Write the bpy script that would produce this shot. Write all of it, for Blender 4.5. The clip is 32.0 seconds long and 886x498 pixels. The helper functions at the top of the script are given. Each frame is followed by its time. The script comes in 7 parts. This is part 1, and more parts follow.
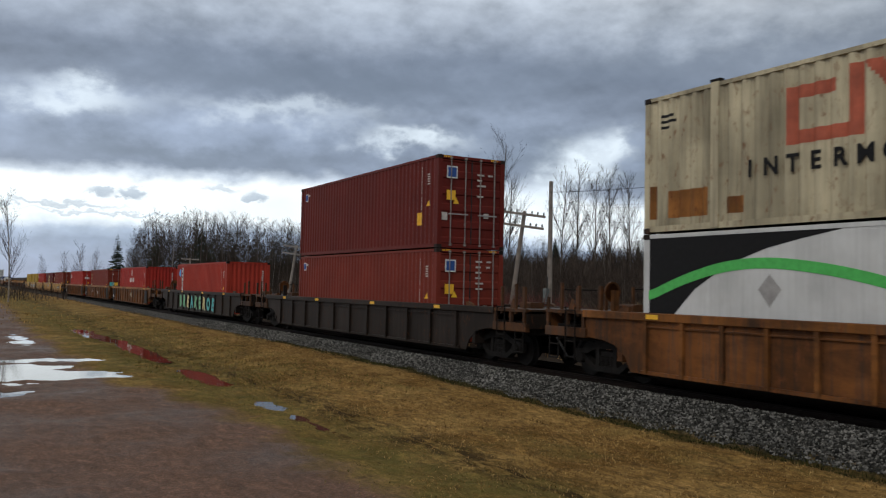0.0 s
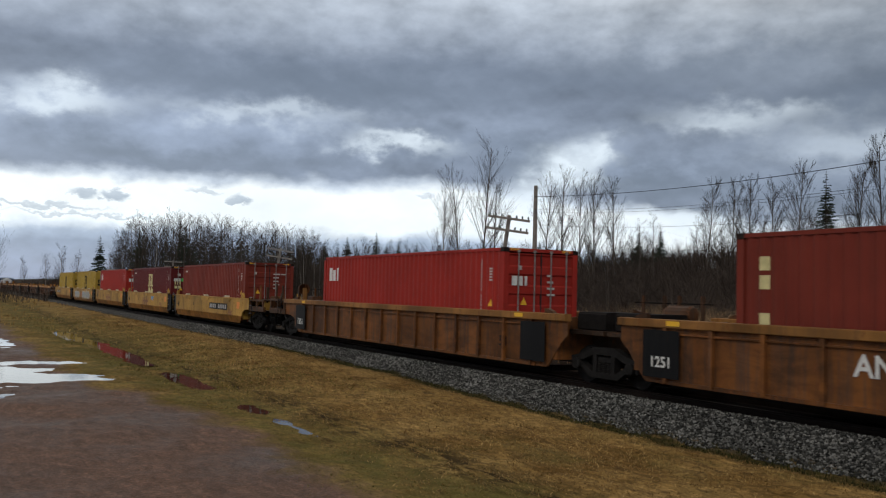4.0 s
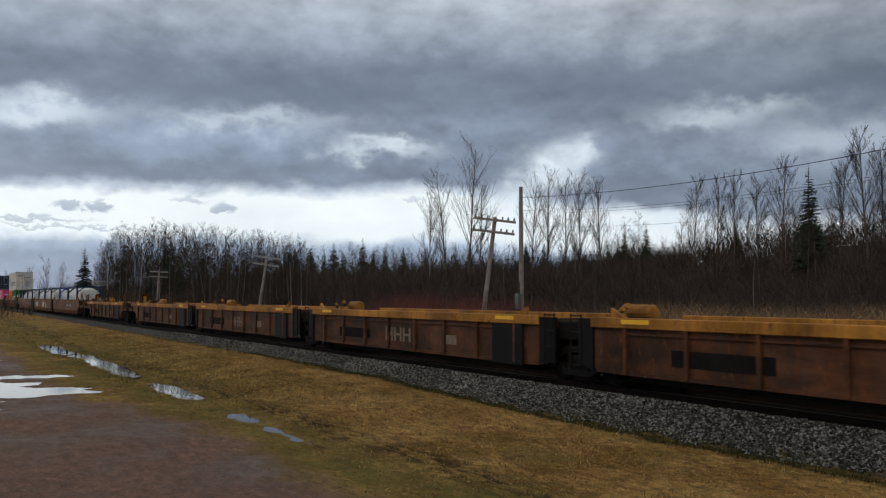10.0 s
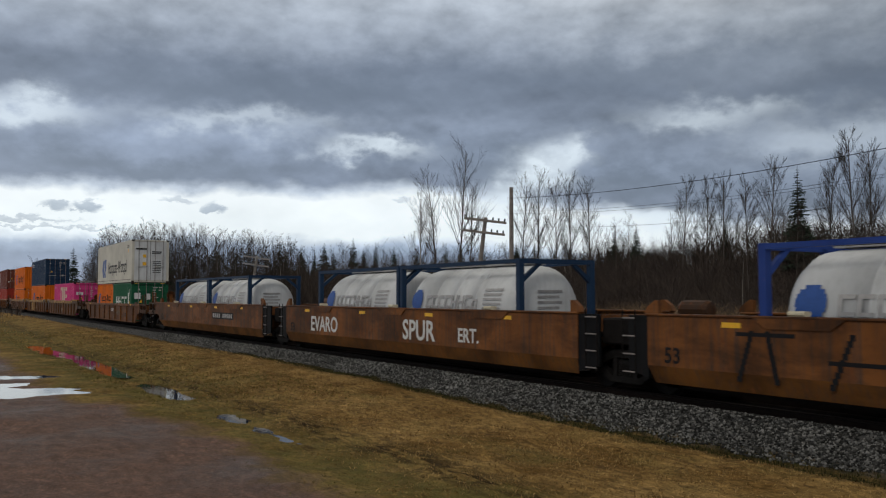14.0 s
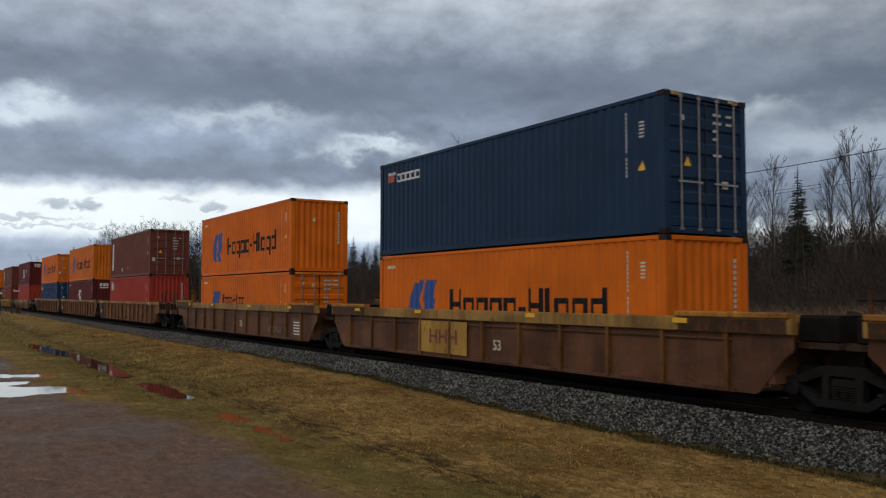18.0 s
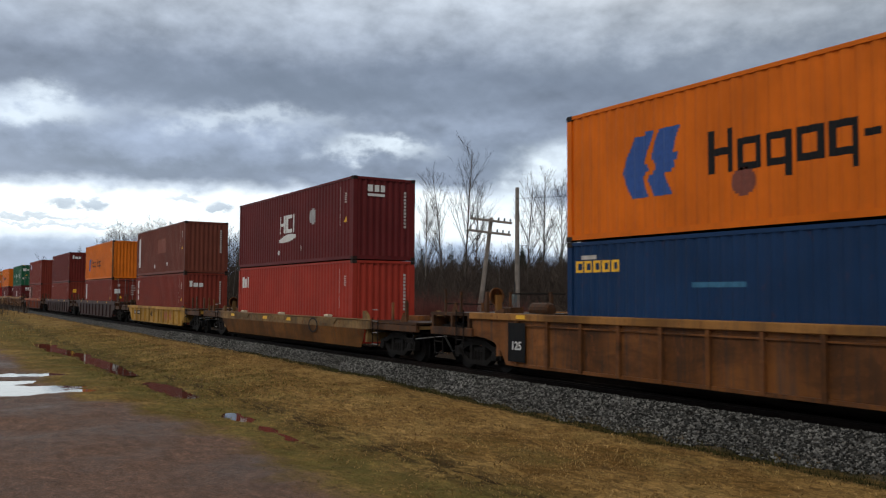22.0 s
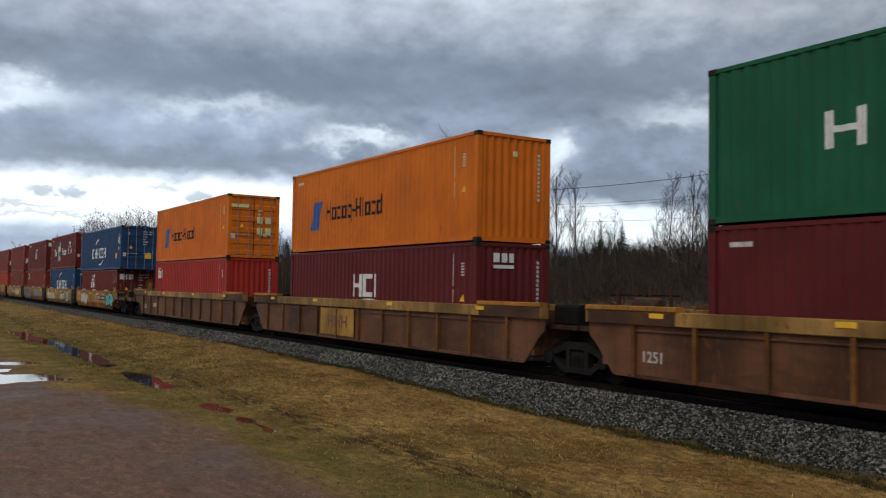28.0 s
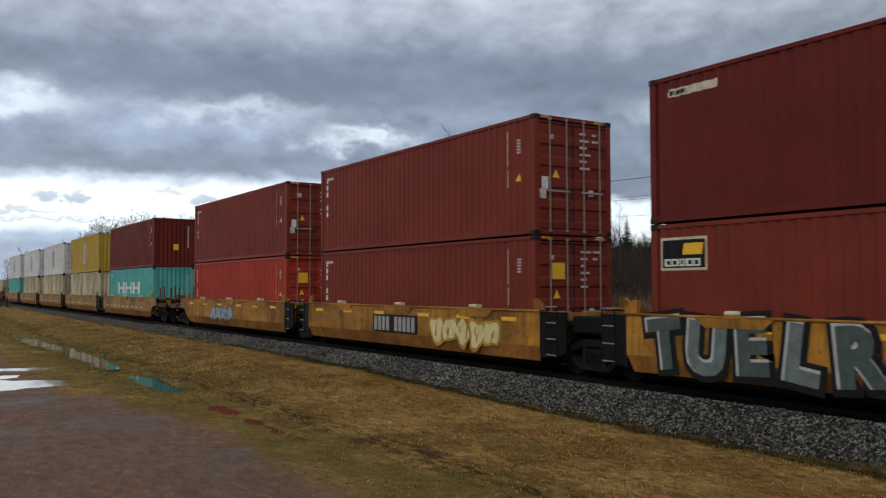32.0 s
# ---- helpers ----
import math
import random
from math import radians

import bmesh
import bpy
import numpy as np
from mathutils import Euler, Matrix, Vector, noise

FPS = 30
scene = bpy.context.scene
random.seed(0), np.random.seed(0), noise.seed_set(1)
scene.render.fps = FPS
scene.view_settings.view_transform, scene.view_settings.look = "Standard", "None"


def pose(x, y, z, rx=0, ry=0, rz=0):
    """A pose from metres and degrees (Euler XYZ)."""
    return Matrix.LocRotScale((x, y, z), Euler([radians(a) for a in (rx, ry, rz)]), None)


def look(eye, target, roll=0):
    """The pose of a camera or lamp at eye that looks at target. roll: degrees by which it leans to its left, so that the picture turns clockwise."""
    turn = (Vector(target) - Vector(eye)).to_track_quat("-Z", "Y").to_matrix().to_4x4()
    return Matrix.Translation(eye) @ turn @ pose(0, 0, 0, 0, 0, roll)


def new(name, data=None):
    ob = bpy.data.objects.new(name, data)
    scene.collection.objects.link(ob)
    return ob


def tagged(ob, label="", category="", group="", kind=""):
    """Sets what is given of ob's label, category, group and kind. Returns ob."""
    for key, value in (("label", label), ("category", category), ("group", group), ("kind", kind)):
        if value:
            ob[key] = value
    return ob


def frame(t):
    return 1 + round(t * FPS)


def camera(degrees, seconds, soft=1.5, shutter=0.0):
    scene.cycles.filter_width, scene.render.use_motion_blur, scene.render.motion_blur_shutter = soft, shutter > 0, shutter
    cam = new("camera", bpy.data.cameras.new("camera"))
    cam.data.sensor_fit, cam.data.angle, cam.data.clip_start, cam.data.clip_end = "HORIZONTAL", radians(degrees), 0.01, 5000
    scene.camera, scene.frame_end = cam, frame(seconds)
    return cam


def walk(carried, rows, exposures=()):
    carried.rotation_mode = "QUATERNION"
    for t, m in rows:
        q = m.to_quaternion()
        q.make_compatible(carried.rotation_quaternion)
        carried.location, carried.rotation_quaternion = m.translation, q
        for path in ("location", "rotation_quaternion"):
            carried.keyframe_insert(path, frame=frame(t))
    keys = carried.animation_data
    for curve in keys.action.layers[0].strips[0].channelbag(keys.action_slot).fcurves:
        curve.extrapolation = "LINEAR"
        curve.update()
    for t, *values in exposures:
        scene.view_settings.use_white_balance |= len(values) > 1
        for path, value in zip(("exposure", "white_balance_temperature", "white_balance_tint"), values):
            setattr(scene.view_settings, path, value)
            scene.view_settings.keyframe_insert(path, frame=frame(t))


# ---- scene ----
CAM = Vector((0.0, 0.0, 2.0))
cam = camera(54.34, 32.0, soft=1.2, shutter=0.07)


def aim(heading, pitch, roll):
    """Pose of the standing camera; heading in degrees from -x towards +y."""
    h, p = radians(heading), radians(pitch)
    way = Vector((-math.cos(h) * math.cos(p), math.sin(h) * math.cos(p), math.sin(p)))
    return look(CAM, CAM + way, roll)


walk(cam, [(t, aim(h, p, r)) for t, h, p, r in (
    (0, 29.22, 2.62, 1.19), (0.5, 29.87, 2.62, 1.01), (1, 29.77, 2.69, 1.20), (1.5, 30.07, 2.79, 1.23),
    (2, 30.34, 2.81, 1.38), (2.5, 29.94, 2.81, 1.49), (3, 29.60, 2.84, 1.45), (3.5, 30.06, 2.90, 1.45),
    (5.5, 30.41, 2.89, 1.40), (6, 30.80, 2.87, 0.63), (6.5, 31.07, 2.87, 0.64), (7, 31.30, 2.94, 0.25),
    (7.5, 31.16, 2.92, 0.00), (8, 30.52, 3.06, -0.32), (8.5, 30.62, 3.05, -0.35), (9, 30.73, 3.07, -0.31),
    (9.5, 30.89, 3.11, -0.10), (10, 31.12, 3.11, -0.04), (10.5, 31.33, 3.12, 0.12), (11, 31.44, 3.12, 0.09),
    (11.5, 31.61, 3.13, 0.18), (12, 31.78, 3.14, 0.12), (12.5, 31.82, 3.17, 0.06), (13, 31.82, 3.18, -0.03),
    (13.5, 31.77, 3.16, -0.05), (15.5, 31.71, 3.07, 0.12), (16, 31.62, 3.11, 0.13), (16.5, 31.72, 3.04, -0.02),
    (17, 31.76, 3.16, 0.26), (17.5, 31.74, 3.06, 0.12), (18, 31.75, 3.09, 0.10), (18.5, 31.79, 3.10, 0.15),
    (19, 31.75, 3.10, 0.31), (19.5, 31.84, 3.10, 0.19), (20, 32.00, 3.18, 0.30), (20.5, 31.89, 3.21, 0.23),
    (21, 31.98, 3.07, 0.09), (21.5, 31.52, 3.15, 0.27), (22, 31.38, 3.13, 0.27), (22.5, 31.40, 3.12, 0.31),
    (23, 31.94, 3.17, 0.40), (23.5, 32.45, 3.20, 0.39), (24, 32.89, 3.28, 0.48), (24.5, 32.48, 3.18, 0.57),
    (26.5, 33.36, 2.80, 0.84), (27, 33.05, 2.71, 0.90), (27.5, 31.92, 2.62, 1.02), (28, 32.67, 2.64, 0.92),
    (28.5, 32.71, 2.53, 0.76), (29, 31.43, 2.58, 0.99), (29.5, 31.22, 2.61, 0.98), (30, 31.11, 2.61, 0.99),
    (30.5, 31.07, 2.61, 0.74), (31, 31.83, 2.55, 0.59), (31.5, 32.26, 2.61, 0.46), (32, 32.34, 2.55, -0.11)
)], exposures=[(0.0, 0.08), (3.0, 0.0), (6.0, 0.02), (8.0, 0.0), (9.0, -0.14), (10.0, -0.14), (13.0, -0.14), (16.0, -0.15), (18.0, -0.12), (19.0, 0.18), (20.0, 0.16), (24.0, 0.16), (32.0, 0.16)])

# ---- sky and sun ----
SUN_EL, SUN_AZ = 24.0, 235.0
world = bpy.data.worlds.new("sky")
scene.world = world
world.use_nodes = True


class Nodes:
    """Short hand for building node trees."""

    def __init__(self, tree):
        self.tree = tree
        tree.nodes.clear()

    def add(self, kind):
        return self.tree.nodes.new(kind)

    def put(self, socket, value):
        if isinstance(value, bpy.types.NodeSocket):
            self.tree.links.new(value, socket)
        elif isinstance(value, (tuple, list)) and len(value) == 3 and socket.type == "RGBA":
            socket.default_value = (*value, 1)
        else:
            socket.default_value = value

    def math(self, op, a, b=0.0, c=0.0, clamp=False):
        n = self.add("ShaderNodeMath")
        n.operation, n.use_clamp = op, clamp
        for s, v in zip(n.inputs, (a, b, c)):
            self.put(s, v)
        return n.outputs[0]

    def noise(self, vec, scale, detail=4.0, rough=0.55, distort=0.0):
        n = self.add("ShaderNodeTexNoise")
        if vec is not None:
            self.put(n.inputs["Vector"], vec)
        self.put(n.inputs["Scale"], scale)
        self.put(n.inputs["Detail"], detail)
        self.put(n.inputs["Roughness"], rough)
        self.put(n.inputs["Distortion"], distort)
        return n.outputs[0]

    def ramp(self, fac, stops, mode="LINEAR"):
        n = self.add("ShaderNodeValToRGB")
        n.color_ramp.interpolation = mode
        el = n.color_ramp.elements
        while len(el) > 1:
            el.remove(el[0])
        el[0].position = stops[0][0]
        el[0].color = (*stops[0][1], 1) if isinstance(stops[0][1], tuple) else (*([stops[0][1]] * 3), 1)
        for pos, col in stops[1:]:
            e = el.new(pos)
            e.color = (*col, 1) if isinstance(col, tuple) else (col, col, col, 1)
        self.put(n.inputs[0], fac)
        return n.outputs[0]

    def mix(self, fac, a, b, mode="MIX"):
        n = self.add("ShaderNodeMix")
        n.data_type, n.blend_type = "RGBA", mode
        self.put(n.inputs[0], fac)
        self.put(n.inputs[6], a)
        self.put(n.inputs[7], b)
        return n.outputs[2]

    def vec(self, x, y, z):
        n = self.add("ShaderNodeCombineXYZ")
        for s, v in zip(n.inputs, (x, y, z)):
            self.put(s, v)
        return n.outputs[0]

    def split(self, v):
        n = self.add("ShaderNodeSeparateXYZ")
        self.put(n.inputs[0], v)
        return n.outputs

    def scaled(self, v, s):
        n = self.add("ShaderNodeMapping")
        self.put(n.inputs["Vector"], v)
        n.inputs["Scale"].default_value = s
        return n.outputs[0]


def build_sky():
    w = Nodes(world.node_tree)
    out = w.add("ShaderNodeOutputWorld")
    bg = w.add("ShaderNodeBackground")
    d = w.split(w.add("ShaderNodeTexCoord").outputs["Generated"])
    deg = 180 / math.pi
    az = w.math("MULTIPLY", w.math("ARCTAN2", d[1], w.math("MULTIPLY", d[0], -1.0)), deg)
    el = w.math("MULTIPLY", w.math("ARCSINE", d[2]), deg)
    def field(a_scale, e_scale, seed, detail=6.0, rough=0.55, distort=0.0, lift=0.0):
        return w.noise(w.vec(w.math("DIVIDE", az, a_scale), w.math("DIVIDE", w.math("ADD", el, lift), e_scale), seed), 1.0, detail, rough, distort)

    def centred(v, gain):
        return w.math("MULTIPLY", w.math("SUBTRACT", v, 0.5), gain)

    big = field(15.0, 6.0, 3.7, 3.0, 0.5)
    mid = field(5.2, 2.9, 9.1, 6.0, 0.52)
    fine = field(1.9, 1.25, 5.3, 6.0, 0.56)
    lump = w.math("ABSOLUTE", w.math("SUBTRACT", field(3.6, 2.1, 17.3, 4.0, 0.5), 0.5))
    # ragged coordinates: cloud edges wander at three sizes
    a2 = w.math("ADD", az, w.math("ADD", centred(big, 9.0), centred(fine, 5.5)))
    e2 = w.math("ADD", el, w.math("ADD", centred(mid, 3.4), centred(fine, 2.6)))
    lean = w.math("MINIMUM", w.math("MULTIPLY", w.math("MAXIMUM", w.math("SUBTRACT", az, 33.0), 0.0), 0.13), 2.2)
    e3 = w.math("ADD", w.math("ADD", el, lean), w.math("ADD", centred(mid, 1.6), centred(fine, 0.9)))
    shade = w.ramp(w.math("DIVIDE", e3, 40.0, clamp=True), [
        (0.0, (0.27, 0.33, 0.45)), (0.062, (0.30, 0.37, 0.50)), (0.08, (0.44, 0.52, 0.65)), (0.10, (1.02, 1.04, 1.02)),
        (0.160, (1.1, 1.1, 1.06)), (0.172, (0.62, 0.66, 0.72)), (0.186, (0.235, 0.265, 0.335)), (0.235, (0.26, 0.295, 0.37)), (0.285, (0.30, 0.335, 0.41)),
        (0.32, (0.215, 0.24, 0.295)), (0.37, (0.20, 0.222, 0.27)), (0.42, (0.36, 0.385, 0.43)), (0.48, (0.50, 0.52, 0.55)), (0.65, (0.64, 0.59, 0.52)), (1.0, (0.66, 0.59, 0.50))])
    puff = w.math("ADD", 1.0, w.math("ADD", centred(big, 0.80), w.math("ADD", centred(mid, 0.85), centred(fine, 0.42))))
    relief = w.math("SUBTRACT", field(5.2, 2.9, 9.1, 6.0, 0.52, 0.0, -0.4), mid)
    puff = w.math("ADD", puff, w.math("MULTIPLY", relief, 1.5))
    puff = w.math("ADD", puff, w.math("MULTIPLY", w.math("SUBTRACT", lump, 0.09), -0.5))
    puff = w.math("MULTIPLY", puff, w.ramp(w.math("DIVIDE", az, 90.0, clamp=True), [(0.0, 1.12), (0.45, 1.08), (0.52, 0.92), (0.62, 0.80), (1.0, 0.85)]))
    puff = w.math("MAXIMUM", puff, 0.55)
    # the open band stays clear of the mottling
    open_band = w.ramp(w.math("DIVIDE", e3, 40.0, clamp=True), [(0.088, 0.25), (0.105, 0.8), (0.16, 0.8), (0.19, 0.0)])
    puff = w.mix(open_band, w.vec(puff, puff, puff), (1.0, 1.0, 1.0))
    col = w.mix(1.0, shade, puff, "MULTIPLY")

    def patch(a0, e0, ra, re, power):
        u = w.math("DIVIDE", w.math("SUBTRACT", a2, a0), ra)
        v = w.math("DIVIDE", w.math("SUBTRACT", e2, e0), re)
        r2 = w.math("ADD", w.math("MULTIPLY", u, u), w.math("MULTIPLY", v, v))
        return w.math("MULTIPLY", w.math("EXPONENT", w.math("MULTIPLY", r2, -1.0)), power, clamp=True)

    # heavy bases, then thin bright breaks between them
    for a0, e0, ra, re, power in ((22.0, 13.4, 15.0, 1.5, 0.75), (12.0, 8.0, 8.0, 0.8, 0.6), (44.0, 7.6, 6.0, 0.9, 0.75), (34.5, 9.2, 3.0, 1.1, 0.6), (46.0, 14.6, 11.0, 1.5, 0.6), (56.0, 12.3, 6.0, 1.1, 0.5)):
        col = w.mix(patch(a0, e0, ra, re, power), col, (0.165, 0.19, 0.235))
    for a0, e0, ra, re, power in ((37.5, 8.5, 1.6, 0.9, 1.0), (39.3, 9.3, 1.3, 0.9, 0.9), (38.6, 7.7, 1.9, 0.7, 0.85), (36.4, 6.2, 1.6, 1.6, 0.7), (6.5, 11.2, 3.2, 0.8, 0.75), (26.8, 9.4, 2.4, 0.5, 0.8), (18.5, 11.3, 4.5, 0.6, 0.45), (24.5, 9.8, 1.6, 0.7, 0.5),
                                  (49.5, 11.3, 4.5, 0.9, 0.55), (45.5, 4.6, 5.0, 0.8, 0.9), (58.0, 9.5, 5.0, 1.2, 0.35)):
        col = w.mix(patch(a0, e0, ra, re, power), col, (0.93, 0.98, 1.0))
    # small grey clouds low over the left
    crumb = field(0.75, 0.42, 2.2, 4.0, 0.6)
    for a0, e0, ra, re, power in ((7.6, 5.6, 0.9, 0.33, 0.75), (9.6, 5.7, 1.0, 0.4, 0.8), (17.0, 5.7, 0.8, 0.35, 0.75), (5.0, 4.7, 4.0, 0.16, 0.6), (8.0, 4.25, 5.0, 0.13, 0.55), (14.5, 6.0, 1.2, 0.25, 0.5), (28.8, 6.3, 0.6, 0.22, 0.4)):
        u = w.math("DIVIDE", w.math("SUBTRACT", w.math("ADD", az, w.math("ADD", centred(fine, 3.2), centred(crumb, 1.8))), a0), ra)
        v = w.math("DIVIDE", w.math("SUBTRACT", w.math("ADD", el, w.math("ADD", centred(fine, 1.5), centred(crumb, 0.9))), e0), re)
        r2 = w.math("ADD", w.math("MULTIPLY", u, u), w.math("MULTIPLY", v, v))
        body = w.math("MULTIPLY", w.math("SUBTRACT", 1.35, r2), 1.0, clamp=True)
        # lit from above: pale crests over grey bases
        crest = w.mix(w.math("MULTIPLY_ADD", v, 0.45, 0.35, clamp=True), (0.30, 0.36, 0.45), (0.62, 0.68, 0.74))
        col = w.mix(w.math("MULTIPLY", body, power), col, crest)
    col = w.mix(1.0, col, (0.945, 1.01, 1.085), "MULTIPLY")
    # overhead the cloud thins towards the open blue
    sky = w.add("ShaderNodeTexSky")
    sky.sky_type, sky.sun_disc = "NISHITA", False
    sky.sun_elevation, sky.sun_rotation = radians(SUN_EL), radians(SUN_AZ)
    blue = w.mix(1.0, sky.outputs[0], (0.10, 0.10, 0.10), "MULTIPLY")
    col = w.mix(0.12, col, blue)
    w.put(bg.inputs["Color"], col)
    bg.inputs["Strength"].default_value = 1.0
    w.put(out.inputs[0], bg.outputs[0])


build_sky()
sun_data = bpy.data.lights.new("sun", "SUN")
sun_data.energy, sun_data.angle, sun_data.color = 0.7, radians(14), (1.0, 0.95, 0.88)
sun = new("sun", sun_data)
sun.matrix_world = look((40, -60, 50), (0, 0, 0))

# ---- materials ----
def material(name):
    m = bpy.data.materials.new(name)
    m.use_nodes = True
    n = Nodes(m.node_tree)
    out = n.add("ShaderNodeOutputMaterial")
    b = n.add("ShaderNodeBsdfPrincipled")
    n.put(out.inputs[0], b.outputs[0])
    return m, n, b


def bump(n, b, height, strength, distance):
    k = n.add("ShaderNodeBump")
    k.inputs["Strength"].default_value, k.inputs["Distance"].default_value = strength, distance
    n.put(k.inputs["Height"], height)
    n.put(b.inputs["Normal"], k.outputs[0])


def dim(c, k):
    return tuple(min(1.0, v * k) for v in c)


def painted(name, colour, rust=0.25, rough=0.5, dirt=0.13, streak=True, gloss=0.09, soot=0.0):
    """Weathered paint on steel: faded patches, grime that runs down, rust freckles."""
    m, n, b = material(name)
    co = n.add("ShaderNodeTexCoord").outputs["Object"]
    rnd = n.add("ShaderNodeObjectInfo").outputs["Random"]
    sh = n.add("ShaderNodeVectorMath")
    n.put(sh.inputs[0], co)
    n.put(sh.inputs[1], n.vec(n.math("MULTIPLY", rnd, 37.0), 0.0, n.math("MULTIPLY", rnd, 11.0)))
    co = sh.outputs[0]
    fade = n.noise(co, 0.7, 4, 0.6)
    col = n.mix(n.ramp(fade, [(0.3, 0.0), (0.72, 1.0)]), dim(colour, 0.82), dim(colour, 1.14))
    run = n.noise(n.scaled(co, (9.0, 9.0, 0.5)), 1.0, 4, 0.6)
    grime = n.math("MULTIPLY", n.ramp(run, [(0.46, 0.0), (0.72, 1.0)]), dirt)
    col = n.mix(grime, col, (0.045, 0.038, 0.034))
    if soot:
        # each stretch of plate has aged differently
        plate = n.noise(n.scaled(co, (0.9, 1.0, 0.25)), 1.0, 2, 0.5)
        col = n.mix(1.0, col, n.ramp(plate, [(0.36, 0.62), (0.5, 1.0), (0.64, 1.28)]), "MULTIPLY")
        # soot and brake dust in broad ragged patches
        cloud = n.noise(n.scaled(co, (0.55, 1.0, 1.5)), 1.0, 7, 0.66, 0.5)
        col = n.mix(n.math("MULTIPLY", n.ramp(cloud, [(0.40, 0.0), (0.62, 1.0)]), soot), col, (0.016, 0.012, 0.010))
    spot = n.noise(n.scaled(co, (3.0, 3.0, 1.3)) if streak else co, 2.6, 9, 0.72, 0.4)
    fleck = n.ramp(spot, [(0.60 - 0.10 * rust, 0.0), (0.70 - 0.06 * rust, 1.0)])
    fleck = n.math("MULTIPLY", fleck, min(1.0, rust * 2.0))
    rusty = n.mix(n.noise(co, 14.0, 3), (0.085, 0.030, 0.014), (0.20, 0.075, 0.028))
    col = n.mix(fleck, col, rusty)
    n.put(b.inputs["Base Color"], col)
    n.put(b.inputs["Roughness"], n.math("ADD", n.math("MULTIPLY", fleck, 0.3), rough))
    b.inputs["Specular IOR Level"].default_value = gloss
    bump(n, b, n.noise(co, 30.0, 4), 0.12, 0.01)
    return m


def plain(name, colour, rough=0.6, metal=0.0, vary=0.2, scale=6.0, bumps=0.1, gloss=0.3):
    m, n, b = material(name)
    co = n.add("ShaderNodeTexCoord").outputs["Object"]
    f = n.noise(co, scale, 5, 0.6)
    n.put(b.inputs["Base Color"], n.mix(n.ramp(f, [(0.3, 0.0), (0.7, 1.0)]), dim(colour, 1 - vary), dim(colour, 1 + vary)))
    b.inputs["Roughness"].default_value, b.inputs["Metallic"].default_value = rough, metal
    b.inputs["Specular IOR Level"].default_value = gloss
    bump(n, b, n.noise(co, scale * 8, 4), bumps, 0.01)
    return m


